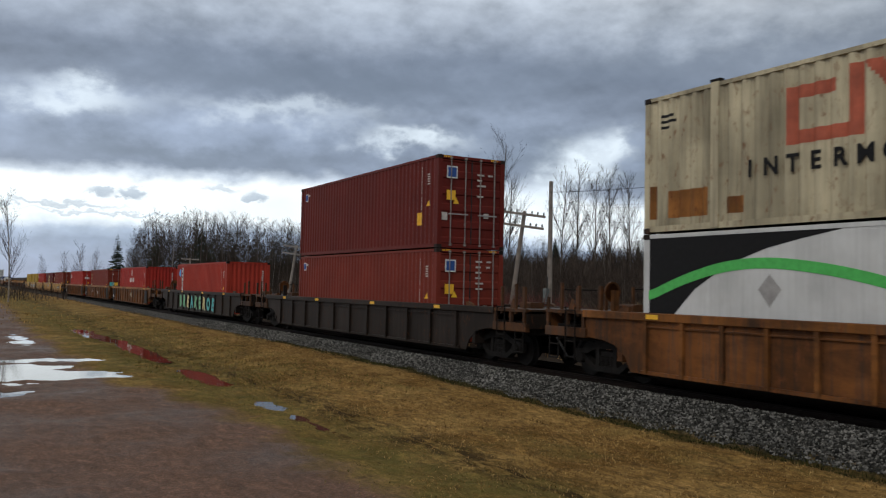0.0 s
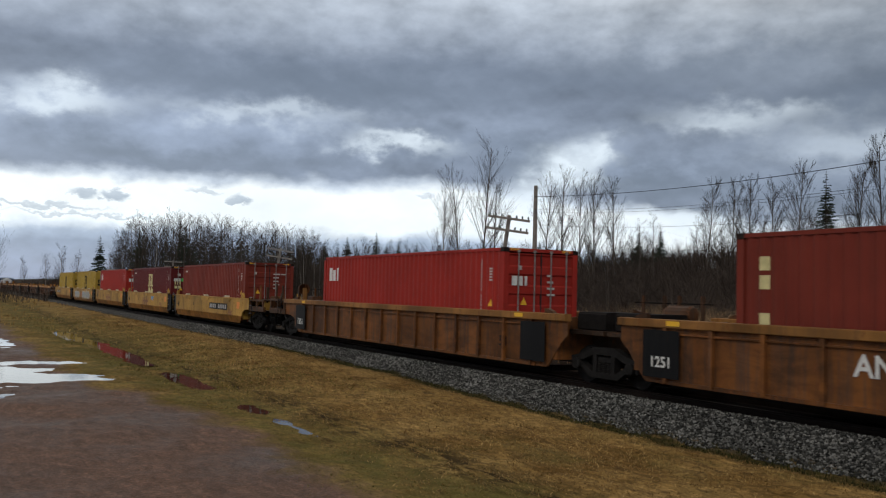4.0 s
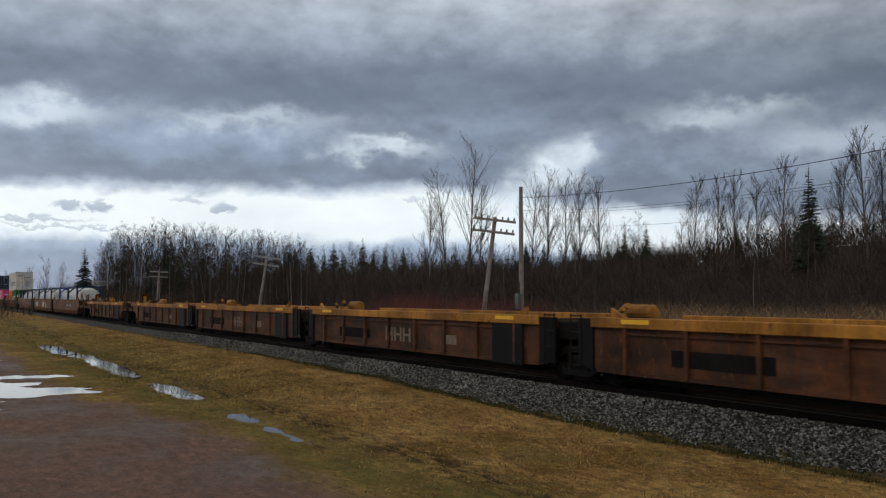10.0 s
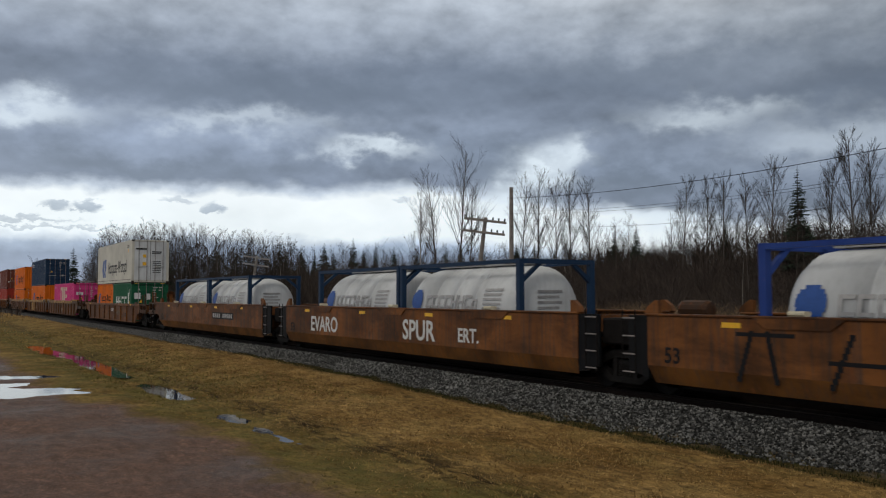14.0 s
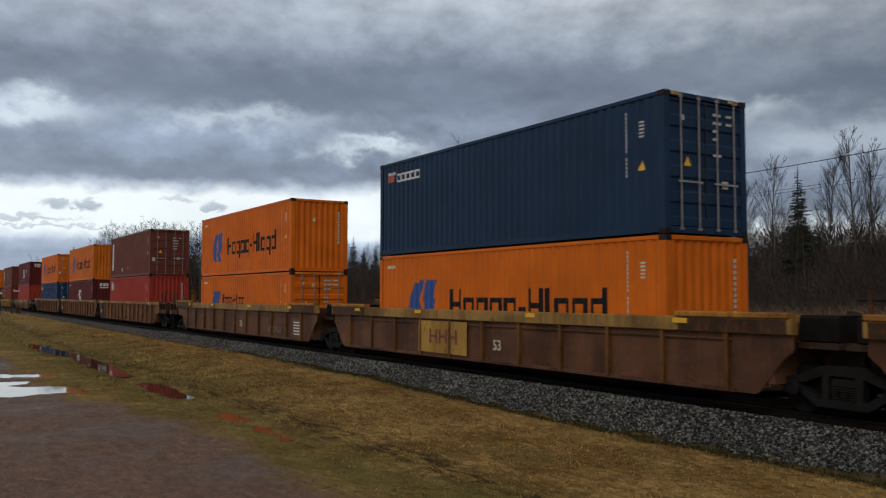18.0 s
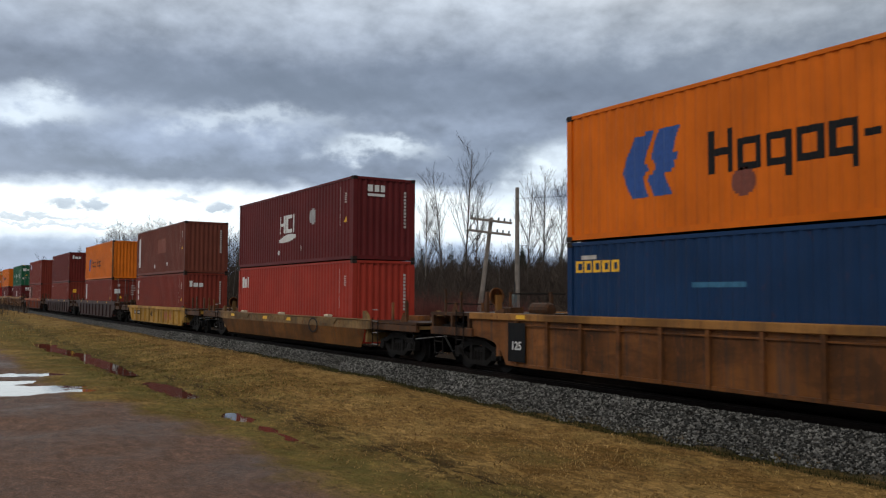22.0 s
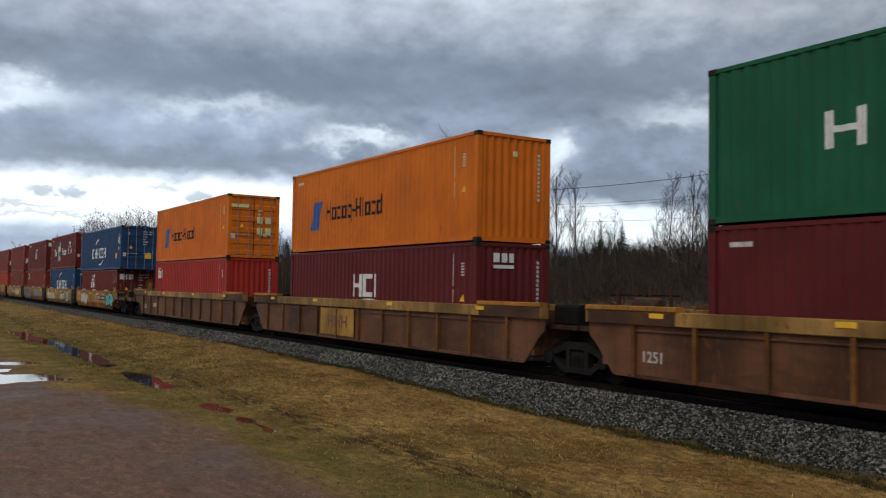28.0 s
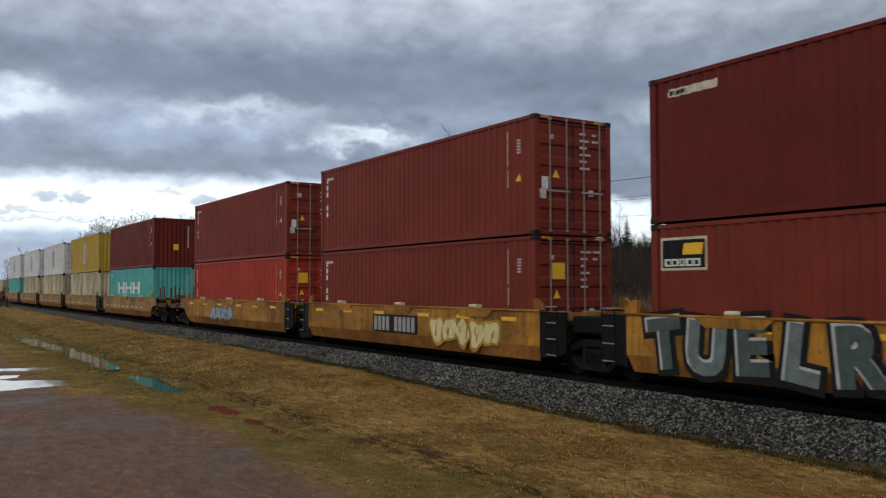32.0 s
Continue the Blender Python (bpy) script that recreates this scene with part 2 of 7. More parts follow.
PAINT = {
    "maroon": painted("maroon_paint", (0.112, 0.0165, 0.0125), 0.12),
    "redbrown": painted("red_brown_paint", (0.160, 0.028, 0.018), 0.15),
    "brown": painted("brown_paint", (0.130, 0.037, 0.024), 0.15),
    "red": painted("red_paint", (0.30, 0.025, 0.018), 0.10),
    "redorange": painted("faded_red_paint", (0.30, 0.034, 0.021), 0.12),
    "wine": painted("wine_red_paint", (0.100, 0.0145, 0.0150), 0.10),
    "orange": painted("orange_paint", (0.60, 0.130, 0.008), 0.08),
    "amber": painted("rusting_orange_paint", (0.55, 0.135, 0.010), 0.26),
    "yellow": painted("mustard_yellow_paint", (0.37, 0.250, 0.042), 0.20),
    "cream": painted("cream_paint", (0.44, 0.39, 0.27), 0.42, dirt=0.35, soot=0.12),
    "white": painted("white_paint", (0.54, 0.55, 0.55), 0.05, dirt=0.12),
    "reefer": painted("pale_grey_paint", (0.52, 0.495, 0.42), 0.06, dirt=0.05),
    "green": painted("green_paint", (0.0125, 0.088, 0.043), 0.10),
    "navy": painted("navy_paint", (0.014, 0.034, 0.072), 0.10),
    "blue": painted("blue_paint", (0.0135, 0.0455, 0.117), 0.12),
    "deepblue": painted("deep_blue_paint", (0.010, 0.033, 0.090), 0.12),
    "cobalt": painted("cobalt_paint", (0.025, 0.055, 0.22), 0.12),
    "teal": painted("teal_paint", (0.075, 0.33, 0.31), 0.12),
    "pink": painted("magenta_paint", (0.55, 0.045, 0.19), 0.06),
    "umber": painted("umber_brown_car_paint", (0.098, 0.038, 0.017), 0.55, dirt=0.7, soot=0.75),
    "cocoa": painted("cocoa_brown_car_paint", (0.128, 0.055, 0.028), 0.50, dirt=0.55, soot=0.42),
    "bronze": painted("orange_brown_car_paint", (0.205, 0.080, 0.021), 0.60, dirt=0.75, soot=0.6),
    "mustard": painted("rusting_mustard_car_paint", (0.3612, 0.1677, 0.0241), 0.60, dirt=0.6, soot=0.4),
    "ttx": painted("yellow_car_paint", (0.40, 0.222, 0.046), 0.40, dirt=0.28, soot=0.14),
    "sand": painted("grimy_sand_car_paint", (0.21, 0.125, 0.048), 0.6, dirt=0.5, soot=0.5),
    "tan": painted("sandy_car_paint", (0.31, 0.175, 0.05), 0.55, dirt=0.5, soot=0.35),
    "rustcar": painted("rusty_brown_car_paint", (0.175, 0.066, 0.019), 0.60, dirt=0.75, soot=0.6),
    "darkcar": painted("dark_brown_car_paint", (0.019, 0.014, 0.0115), 0.30, dirt=0.4, soot=0.5),
    "plumcar": painted("dark_plum_car_paint", (0.048, 0.026, 0.026), 0.25, dirt=0.4, soot=0.4),
    "orangerib": painted("orange_red_trim_paint", (0.30, 0.062, 0.022), 0.35, dirt=0.3, soot=0.3),
    "oldyellow": painted("worn_yellow_trim_paint", (0.38, 0.165, 0.028), 0.55, dirt=0.45, soot=0.35),
    "chord": painted("rusty_ochre_chord_paint", (0.27, 0.125, 0.036), 0.45, dirt=0.4, soot=0.3),
    "ruststain": painted("bare_rusted_panel", (0.30, 0.125, 0.034), 0.8, dirt=0.5, soot=0.35),
    "sill": painted("rusted_end_sill_paint", (0.085, 0.038, 0.017), 0.55, dirt=0.7, soot=0.6),
    "ochre": painted("orange_brown_skirt_paint", (0.29, 0.125, 0.026), 0.5, dirt=0.5, soot=0.3),
    "faded": painted("faded_red_brown_paint", (0.215, 0.078, 0.055), 0.15),
    "overpaint": painted("dark_brown_overpaint", (0.075, 0.030, 0.022), 0.15),
    "deck": painted("grimy_deck_paint", (0.040, 0.024, 0.015), 0.5, dirt=0.5, soot=0.6),
    "skirt": painted("rust_brown_skirt_paint", (0.150, 0.062, 0.016), 0.45, dirt=0.5, soot=0.45),
    "black": painted("black_car_paint", (0.006, 0.0065, 0.0075), 0.04, dirt=0.1),
}
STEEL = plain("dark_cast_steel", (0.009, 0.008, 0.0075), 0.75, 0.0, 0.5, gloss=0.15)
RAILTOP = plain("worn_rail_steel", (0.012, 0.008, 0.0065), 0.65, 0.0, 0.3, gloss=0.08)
GALV = plain("dull_galvanised_steel", (0.34, 0.33, 0.32), 0.5, 0.5, 0.2)
DULLROD = plain("weathered_rod_steel", (0.21, 0.185, 0.175), 0.6, 0.1, 0.3)
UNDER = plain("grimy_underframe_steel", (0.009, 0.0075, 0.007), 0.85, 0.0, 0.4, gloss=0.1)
RUBBER = plain("black_gasket_rubber", (0.02, 0.02, 0.02), 0.7)
WHITE = plain("white_marking", (0.58, 0.58, 0.56), 0.55, 0, 0.15, 9)
SOFTWHITE = plain("weathered_white_marking", (0.42, 0.39, 0.36), 0.6, 0, 0.3, 9)
CREAMMARK = plain("faded_cream_marking", (0.50, 0.45, 0.33), 0.6, 0, 0.2, 9)
FADEDMARK = plain("worn_pale_marking", (0.16, 0.12, 0.085), 0.7, 0, 0.4, 12)
BLACK = plain("black_marking", (0.008, 0.008, 0.009), 0.6, 0, 0.2, 9, gloss=0.15)
YELLOW = plain("yellow_reflective_marking", (0.72, 0.40, 0.025), 0.45, 0, 0.12, 9)
ORANGEMARK = plain("orange_marking", (0.70, 0.22, 0.03), 0.5, 0, 0.15, 9)
BLUEMARK = plain("blue_marking", (0.020, 0.068, 0.25), 0.5, 0, 0.15, 9)
SKYMARK = plain("light_blue_marking", (0.06, 0.33, 0.68), 0.5, 0, 0.15, 9)
REDMARK = plain("red_marking", (0.36, 0.085, 0.045), 0.6, 0, 0.3, 3)
RUSTRED = plain("brick_red_marking", (0.16, 0.045, 0.030), 0.6, 0, 0.25, 9)
GREENMARK = plain("green_marking", (0.07, 0.42, 0.09), 0.5, 0, 0.15, 9)
MINT = plain("mint_spray_paint", (0.16, 0.42, 0.23), 0.55, 0, 0.2, 5)
AQUA = plain("aqua_spray_paint", (0.06, 0.36, 0.36), 0.55, 0, 0.2, 5)
LEMON = plain("pale_yellow_spray_paint", (0.56, 0.49, 0.24), 0.55, 0, 0.2, 5)
SILVER = plain("silver_spray_paint", (0.40, 0.41, 0.41), 0.5, 0.1, 0.25, 5)
MOSS = plain("olive_spray_paint", (0.17, 0.18, 0.045), 0.55, 0, 0.35, 5)
TEALGREY = plain("dark_teal_grey_spray_paint", (0.050, 0.072, 0.068), 0.55, 0, 0.35, 5)
DEEPSLATE = plain("grey_green_spray_paint", (0.11, 0.14, 0.14), 0.55, 0, 0.35, 5)
SLATE = plain("slate_spray_paint", (0.075, 0.10, 0.105), 0.55, 0, 0.3, 5)
FADEDTEAL = plain("dull_blue_stripe", (0.030, 0.125, 0.22), 0.55, 0, 0.2, 9)
FADEDBLUE = plain("blue_grey_spray_paint", (0.25, 0.30, 0.36), 0.6, 0, 0.3, 5)
WOODPOLE = plain("silvered_pole_timber", (0.19, 0.165, 0.145), 0.85, 0, 0.3, 3)
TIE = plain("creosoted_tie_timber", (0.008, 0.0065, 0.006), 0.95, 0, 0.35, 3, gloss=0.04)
CERAMIC = plain("glazed_insulator", (0.10, 0.12, 0.12), 0.25)
WIRE = plain("black_cable", (0.015, 0.015, 0.015), 0.6)
BARK = plain("grey_brown_bark", (0.080, 0.066, 0.056), 0.9, 0, 0.35, 2.5)
TWIG = plain("dark_bare_twigs", (0.040, 0.032, 0.026), 0.9, 0, 0.35, 0.8, gloss=0.1)
PALEBARK = plain("pale_aspen_bark", (0.21, 0.185, 0.16), 0.85, 0, 0.35, 2.5)
NEEDLE = plain("dark_spruce_needles", (0.018, 0.030, 0.018), 0.85, 0, 0.4, 1.5)


def stuff_material(name, low, mid, high, rough=0.9, clumps=0.9):
    """For blades, stones and twigs: each piece takes its own shade."""
    m, n, b = material(name)
    r = n.add("ShaderNodeNewGeometry").outputs["Random Per Island"]
    co = n.add("ShaderNodeTexCoord").outputs["Object"]
    col = n.ramp(r, [(0.0, low), (0.5, mid), (1.0, high)])
    patch = n.ramp(n.noise(co, 0.35, 3, 0.6), [(0.3, 0.72), (0.7, 1.2)])
    col = n.mix(1.0, col, patch, "MULTIPLY")
    clump = n.ramp(n.noise(n.scaled(co, (1.6, 3.0, 1.0)), 1.0, 4, 0.65), [(0.34, clumps), (0.56, 1.0), (0.72, 1.15)])
    n.put(b.inputs["Base Color"], n.mix(1.0, col, clump, "MULTIPLY"))
    b.inputs["Roughness"].default_value = rough
    b.inputs["Specular IOR Level"].default_value = 0.1
    return m


BALLAST = stuff_material("crushed_grey_ballast", (0.011, 0.011, 0.0102), (0.052, 0.0515, 0.0475), (0.24, 0.234, 0.22))
BRUSH = stuff_material("bare_brush_twigs", (0.022, 0.0165, 0.0145), (0.050, 0.039, 0.033), (0.11, 0.085, 0.069))
REDBRUSH = stuff_material("reddish_brush_twigs", (0.08, 0.026, 0.024), (0.15, 0.050, 0.044), (0.23, 0.09, 0.072))
REED = stuff_material("dry_tan_reeds", (0.095, 0.055, 0.030), (0.22, 0.140, 0.076), (0.42, 0.29, 0.165))
GRASS = stuff_material("dead_winter_grass", (0.150, 0.082, 0.027), (0.305, 0.188, 0.066), (0.52, 0.35, 0.145), clumps=0.42)
GREENGRASS = stuff_material("damp_green_grass", (0.068, 0.060, 0.016), (0.145, 0.124, 0.034), (0.26, 0.21, 0.07), clumps=0.5)

DARKGRASS = stuff_material("dark_green_grass", (0.010, 0.011, 0.004), (0.030, 0.032, 0.010), (0.070, 0.066, 0.020))


def water_material():
    m, n, b = material("standing_rain_water")
    co = n.add("ShaderNodeTexCoord").outputs["Object"]
    b.inputs["Base Color"].default_value = (0.035, 0.026, 0.020, 1)
    b.inputs["Roughness"].default_value = 0.03
    b.inputs["IOR"].default_value = 1.33
    bump(n, b, n.noise(n.scaled(co, (3, 5, 1)), 1.0, 3), 0.05, 0.02)
    return m


WATER = water_material()


def ground_material():
    m, n, b = material("ground_grass_and_gravel")
    co = n.add("ShaderNodeTexCoord").outputs["Object"]
    p = n.split(co)
    # uneven seam between the gravel lot and the verge
    wob = n.math("MULTIPLY", n.math("SUBTRACT", n.noise(co, 0.45, 5, 0.6), 0.5), 3.4)
    edge = n.math("MULTIPLY_ADD", n.math("MULTIPLY_ADD", p[0], -0.125, -2.1, clamp=True), -1.5, 4.75)
    seam = n.math("ADD", n.math("SUBTRACT", p[1], edge), n.math("MULTIPLY", wob, 0.75))
    verge = n.math("MULTIPLY_ADD", seam, 1.5, 0.5, clamp=True)
    pebble = n.add("ShaderNodeTexVoronoi")
    n.put(pebble.inputs["Vector"], co)
    pebble.inputs["Scale"].default_value = 26.0
    wet = n.noise(co, 0.33, 5, 0.62)
    grav = n.mix(n.ramp(wet, [(0.35, 0.0), (0.66, 1.0)]), (0.068, 0.036, 0.025), (0.142, 0.077, 0.053))
    grav = n.mix(n.math("MULTIPLY", n.ramp(pebble.outputs[0], [(0.1, 0.0), (0.7, 1.0)]), 0.5), grav, (0.055, 0.037, 0.027))
    mott = n.noise(n.scaled(co, (1.3, 2.6, 1.0)), 2.2, 7, 0.68, 0.4)
    grav = n.mix(1.0, grav, n.ramp(mott, [(0.28, 0.55), (0.5, 1.0), (0.72, 1.65)]), "MULTIPLY")
    speck = n.noise(co, 19.0, 4, 0.7)
    grav = n.mix(1.0, grav, n.ramp(speck, [(0.3, 0.6), (0.7, 1.5)]), "MULTIPLY")
    grav = n.mix(n.ramp(n.noise(co, 60.0, 2), [(0.60, 0.0), (0.70, 0.5)]), grav, (0.24, 0.20, 0.18))
    # dry bank, green damp strip along the ditch
    dryness = n.noise(co, 0.6, 5, 0.6)
    straw = n.mix(n.ramp(dryness, [(0.38, 0.0), (0.62, 1.0)]), (0.150, 0.084, 0.024), (0.31, 0.195, 0.070))
    blades = n.noise(n.scaled(co, (22, 40, 10)), 1.0, 4, 0.7)
    tuft = n.noise(n.scaled(co, (2.2, 4.0, 1.0)), 2.0, 6, 0.68, 0.3)
    straw = n.mix(1.0, straw, n.ramp(tuft, [(0.3, 0.36), (0.5, 0.95), (0.70, 1.7)]), "MULTIPLY")
    worn = n.noise(n.scaled(co, (0.8, 1.5, 1.0)), 1.3, 5, 0.65, 0.4)
    straw = n.mix(n.ramp(worn, [(0.56, 0.0), (0.68, 0.75)]), straw, (0.075, 0.042, 0.018))
    straw = n.mix(1.0, straw, n.ramp(blades, [(0.3, 0.55), (0.7, 1.3)]), "MULTIPLY")
    damp = n.math("ABSOLUTE", n.math("ADD", n.math("SUBTRACT", p[1], 5.6), n.math("MULTIPLY", wob, 0.5)))
    wide = n.math("MULTIPLY_ADD", n.math("MULTIPLY_ADD", p[0], -0.08, -1.35, clamp=True), 3.6, 4.0)
    moss = n.math("MULTIPLY", n.ramp(n.math("DIVIDE", damp, wide), [(0.10, 1.0), (0.50, 0.0)]), n.ramp(n.noise(co, 0.9, 5, 0.65), [(0.30, 0.15), (0.62, 1.0)]))
    green = n.mix(n.ramp(n.noise(co, 2.5, 4), [(0.3, 0.0), (0.7, 1.0)]), (0.076, 0.066, 0.019), (0.148, 0.124, 0.037))
    green = n.mix(1.0, green, n.ramp(blades, [(0.3, 0.6), (0.7, 1.25)]), "MULTIPLY")
    grass = n.mix(moss, straw, green)
    # olive patches on the bank, torn sods along the lip of the ditch, a near-black green strip at the ballast foot
    olive = n.noise(n.scaled(co, (0.35, 0.8, 1.0)), 1.0, 4, 0.6)
    grass = n.mix(n.ramp(olive, [(0.52, 0.0), (0.68, 0.55)]), grass, green)
    sod = n.noise(n.scaled(co, (1.1, 4.5, 1.0)), 1.0, 6, 0.7, 0.6)
    lip = n.ramp(n.math("ABSOLUTE", n.math("ADD", n.math("SUBTRACT", p[1], 6.75), n.math("MULTIPLY", wob, 0.22))), [(0.0, 1.0), (0.75, 0.0)])
    grass = n.mix(n.math("MULTIPLY", lip, n.ramp(sod, [(0.47, 0.0), (0.56, 0.9)])), grass, (0.022, 0.014, 0.007))
    grass = n.mix(n.ramp(n.noise(n.scaled(co, (1.8, 4.2, 1.0)), 1.0, 5, 0.7, 0.5), [(0.60, 0.0), (0.68, 0.7)]), grass, (0.040, 0.023, 0.010))
    foot = n.math("ABSOLUTE", n.math("ADD", n.math("SUBTRACT", p[1], 11.33), n.math("MULTIPLY", wob, 0.10)))
    grass = n.mix(n.math("MULTIPLY", n.ramp(foot, [(0.14, 1.0), (0.40, 0.0)]), n.ramp(tuft, [(0.3, 0.95), (0.7, 0.55)])), grass, (0.017, 0.018, 0.007))
    col = n.mix(verge, grav, grass)
    # brown scrub floor past the track
    far = n.math("MULTIPLY_ADD", n.math("SUBTRACT", p[1], 15.5), 0.8, 0.0, clamp=True)
    col = n.mix(far, col, n.mix(n.noise(co, 0.5, 4), (0.022, 0.016, 0.012), (0.045, 0.033, 0.024)))
    bed = n.math("MULTIPLY", n.math("MULTIPLY_ADD", n.math("ADD", n.math("SUBTRACT", p[1], 11.52), n.math("MULTIPLY", wob, 0.10)), 4.0, 0.5, clamp=True),
                 n.math("MULTIPLY_ADD", n.math("SUBTRACT", 16.5, p[1]), 3.0, 0.5, clamp=True))
    rocks = n.add("ShaderNodeTexVoronoi")
    n.put(rocks.inputs["Vector"], co)
    rocks.inputs["Scale"].default_value = 14.0
    # shade under the cars painted near black into the bed, along with oil staining
    oil_shade = n.math("MULTIPLY_ADD", n.math("SUBTRACT", n.math("ABSOLUTE", n.math("SUBTRACT", p[1], 13.95)), 1.45), 5.0, 0.5, clamp=True)
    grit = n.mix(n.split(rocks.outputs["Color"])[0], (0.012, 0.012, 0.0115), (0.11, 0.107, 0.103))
    grit = n.mix(oil_shade, (0.005, 0.0045, 0.0045), grit)
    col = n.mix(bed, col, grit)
    n.put(b.inputs["Base Color"], col)
    n.put(b.inputs["Roughness"], n.mix(verge, n.ramp(wet, [(0.35, 0.42), (0.6, 0.8)]), (0.95, 0.95, 0.95)))
    n.put(b.inputs["Specular IOR Level"], n.math("MULTIPLY_ADD", verge, -0.10, 0.16))
    h = n.math("ADD", n.math("MULTIPLY", n.noise(co, 18.0, 5, 0.7), 0.6), n.math("MULTIPLY", blades, n.math("MULTIPLY", verge, 0.8)))
    h = n.math("ADD", h, n.math("MULTIPLY", tuft, n.math("MULTIPLY", verge, 1.4)))
    bump(n, b, h, 0.7, 0.035)
    return m


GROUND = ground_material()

# ---- mesh building ----
class Shape:
    """Collects faces for one mesh."""

    def __init__(self):
        self.v, self.f = [], []

    def quad(self, *pts):
        n = len(self.v)
        self.v.extend(pts)
        self.f.append(tuple(range(n, n + len(pts))))
        return self

    def box(self, x0, x1, y0, y1, z0, z1):
        n = len(self.v)
        self.v.extend([(x, y, z) for z in (z0, z1) for y in (y0, y1) for x in (x0, x1)])
        self.f.extend([tuple(n + i for i in q) for q in ((0, 2, 3, 1), (4, 5, 7, 6), (0, 1, 5, 4), (2, 6, 7, 3), (0, 4, 6, 2), (1, 3, 7, 5))])
        return self

    def bevel_box(self, x0, x1, y0, y1, z0, z1, b):
        """A box whose long upright and level edges along x are broken by b."""
        ring = [(y0 + b, z0), (y1 - b, z0), (y1, z0 + b), (y1, z1 - b), (y1 - b, z1), (y0 + b, z1), (y0, z1 - b), (y0, z0 + b)]
        return self.prism([(x0, y, z) for y, z in ring], (x1 - x0, 0, 0))

    def prism(self, outline, along):
        """An outline (list of points) swept along a vector, closed at both ends."""
        n, k = len(self.v), len(outline)
        self.v.extend(outline)
        self.v.extend([(p[0] + along[0], p[1] + along[1], p[2] + along[2]) for p in outline])
        for i in range(k):
            j = (i + 1) % k
            self.f.append((n + i, n + j, n + k + j, n + k + i))
        self.f.append(tuple(n + i for i in reversed(range(k))))
        self.f.append(tuple(n + k + i for i in range(k)))
        return self

    def rod(self, a, b, r0, r1=None, sides=8):
        a, b = Vector(a), Vector(b)
        r1 = r0 if r1 is None else r1
        d = (b - a).normalized()
        s = d.orthogonal().normalized()
        t = d.cross(s)
        n = len(self.v)
        for p, r in ((a, r0), (b, r1)):
            for i in range(sides):
                w = 2 * math.pi * i / sides
                self.v.append(tuple(p + (s * math.cos(w) + t * math.sin(w)) * r))
        for i in range(sides):
            j = (i + 1) % sides
            self.f.append((n + i, n + j, n + sides + j, n + sides + i))
        self.f.append(tuple(n + i for i in reversed(range(sides))))
        self.f.append(tuple(n + sides + i for i in range(sides)))
        return self

    def turned(self, profile, centre, sides=20, axis="y"):
        """A body of rotation: profile rows (along, radius) about an axis."""
        n, k = len(self.v), len(profile)
        for a, r in profile:
            for i in range(sides):
                w = 2 * math.pi * i / sides
                c, s = r * math.cos(w), r * math.sin(w)
                o = {"x": (a, c, s), "y": (c, a, s), "z": (c, s, a)}[axis]
                self.v.append((centre[0] + o[0], centre[1] + o[1], centre[2] + o[2]))
        for j in range(k - 1):
            for i in range(sides):
                h = (i + 1) % sides
                self.f.append((n + j * sides + i, n + j * sides + h, n + (j + 1) * sides + h, n + (j + 1) * sides + i))
        self.f.append(tuple(n + i for i in range(sides)))
        self.f.append(tuple(n + (k - 1) * sides + i for i in reversed(range(sides))))
        return self

    def mesh(self, name):
        m = bpy.data.meshes.new(name)
        m.from_pydata(self.v, [], self.f)
        b = bmesh.new()
        b.from_mesh(m)
        bmesh.ops.recalc_face_normals(b, faces=b.faces)
        b.to_mesh(m)
        b.free()
        m.materials.append(None)
        return m


STORE = {}


def shared(key, make):
    """The mesh for key, built once by make(shape)."""
    if key not in STORE:
        s = Shape()
        make(s)
        STORE[key] = s.mesh(str(key[0]))
    return STORE[key]


def raw_mesh(name, verts, faces, mat):
    m = bpy.data.meshes.new(name)
    m.from_pydata(verts, [], faces)
    m.materials.append(mat)
    return m


def dress(ob, mat):
    ob.material_slots[0].link = "OBJECT"
    ob.material_slots[0].material = mat
    return ob


def part(name, mesh, mat, parent, label="", at=None):
    if isinstance(mesh, Shape):
        mesh = mesh.mesh(name)
    ob = dress(new(name, mesh), mat)
    ob.parent = parent
    if at is not None:
        ob.matrix_basis = at
    if label:
        ob["label"] = label
    return ob


def thing(name, label, category, group="", at=None, kind=""):
    ob = tagged(new(name), label, category, group, kind)
    ob.empty_display_size = 0.3
    if at is not None:
        ob.matrix_basis = at
    return ob


def text_mesh(words, size, thick=0.003, bold=0.018):
    """Upright lettering facing -y, its middle at the origin."""
    key = ("text", words, size, bold)
    if key not in STORE:
        c = bpy.data.curves.new("letters", "FONT")
        c.body, c.size, c.extrude, c.align_x, c.align_y = words, size, thick, "CENTER", "CENTER"
        c.resolution_u = 3
        c.offset = size * bold
        ob = bpy.data.objects.new("letters", c)
        m = bpy.data.meshes.new_from_object(ob)
        bpy.data.objects.remove(ob)
        m.transform(Matrix.Rotation(math.pi / 2, 4, "X"))
        m.materials.clear()
        m.materials.append(None)
        STORE[key] = m
    return STORE[key]

# ---- ground, ballast, track ----
YC = 13.95            # middle of the track
RNG = np.random.default_rng(7)


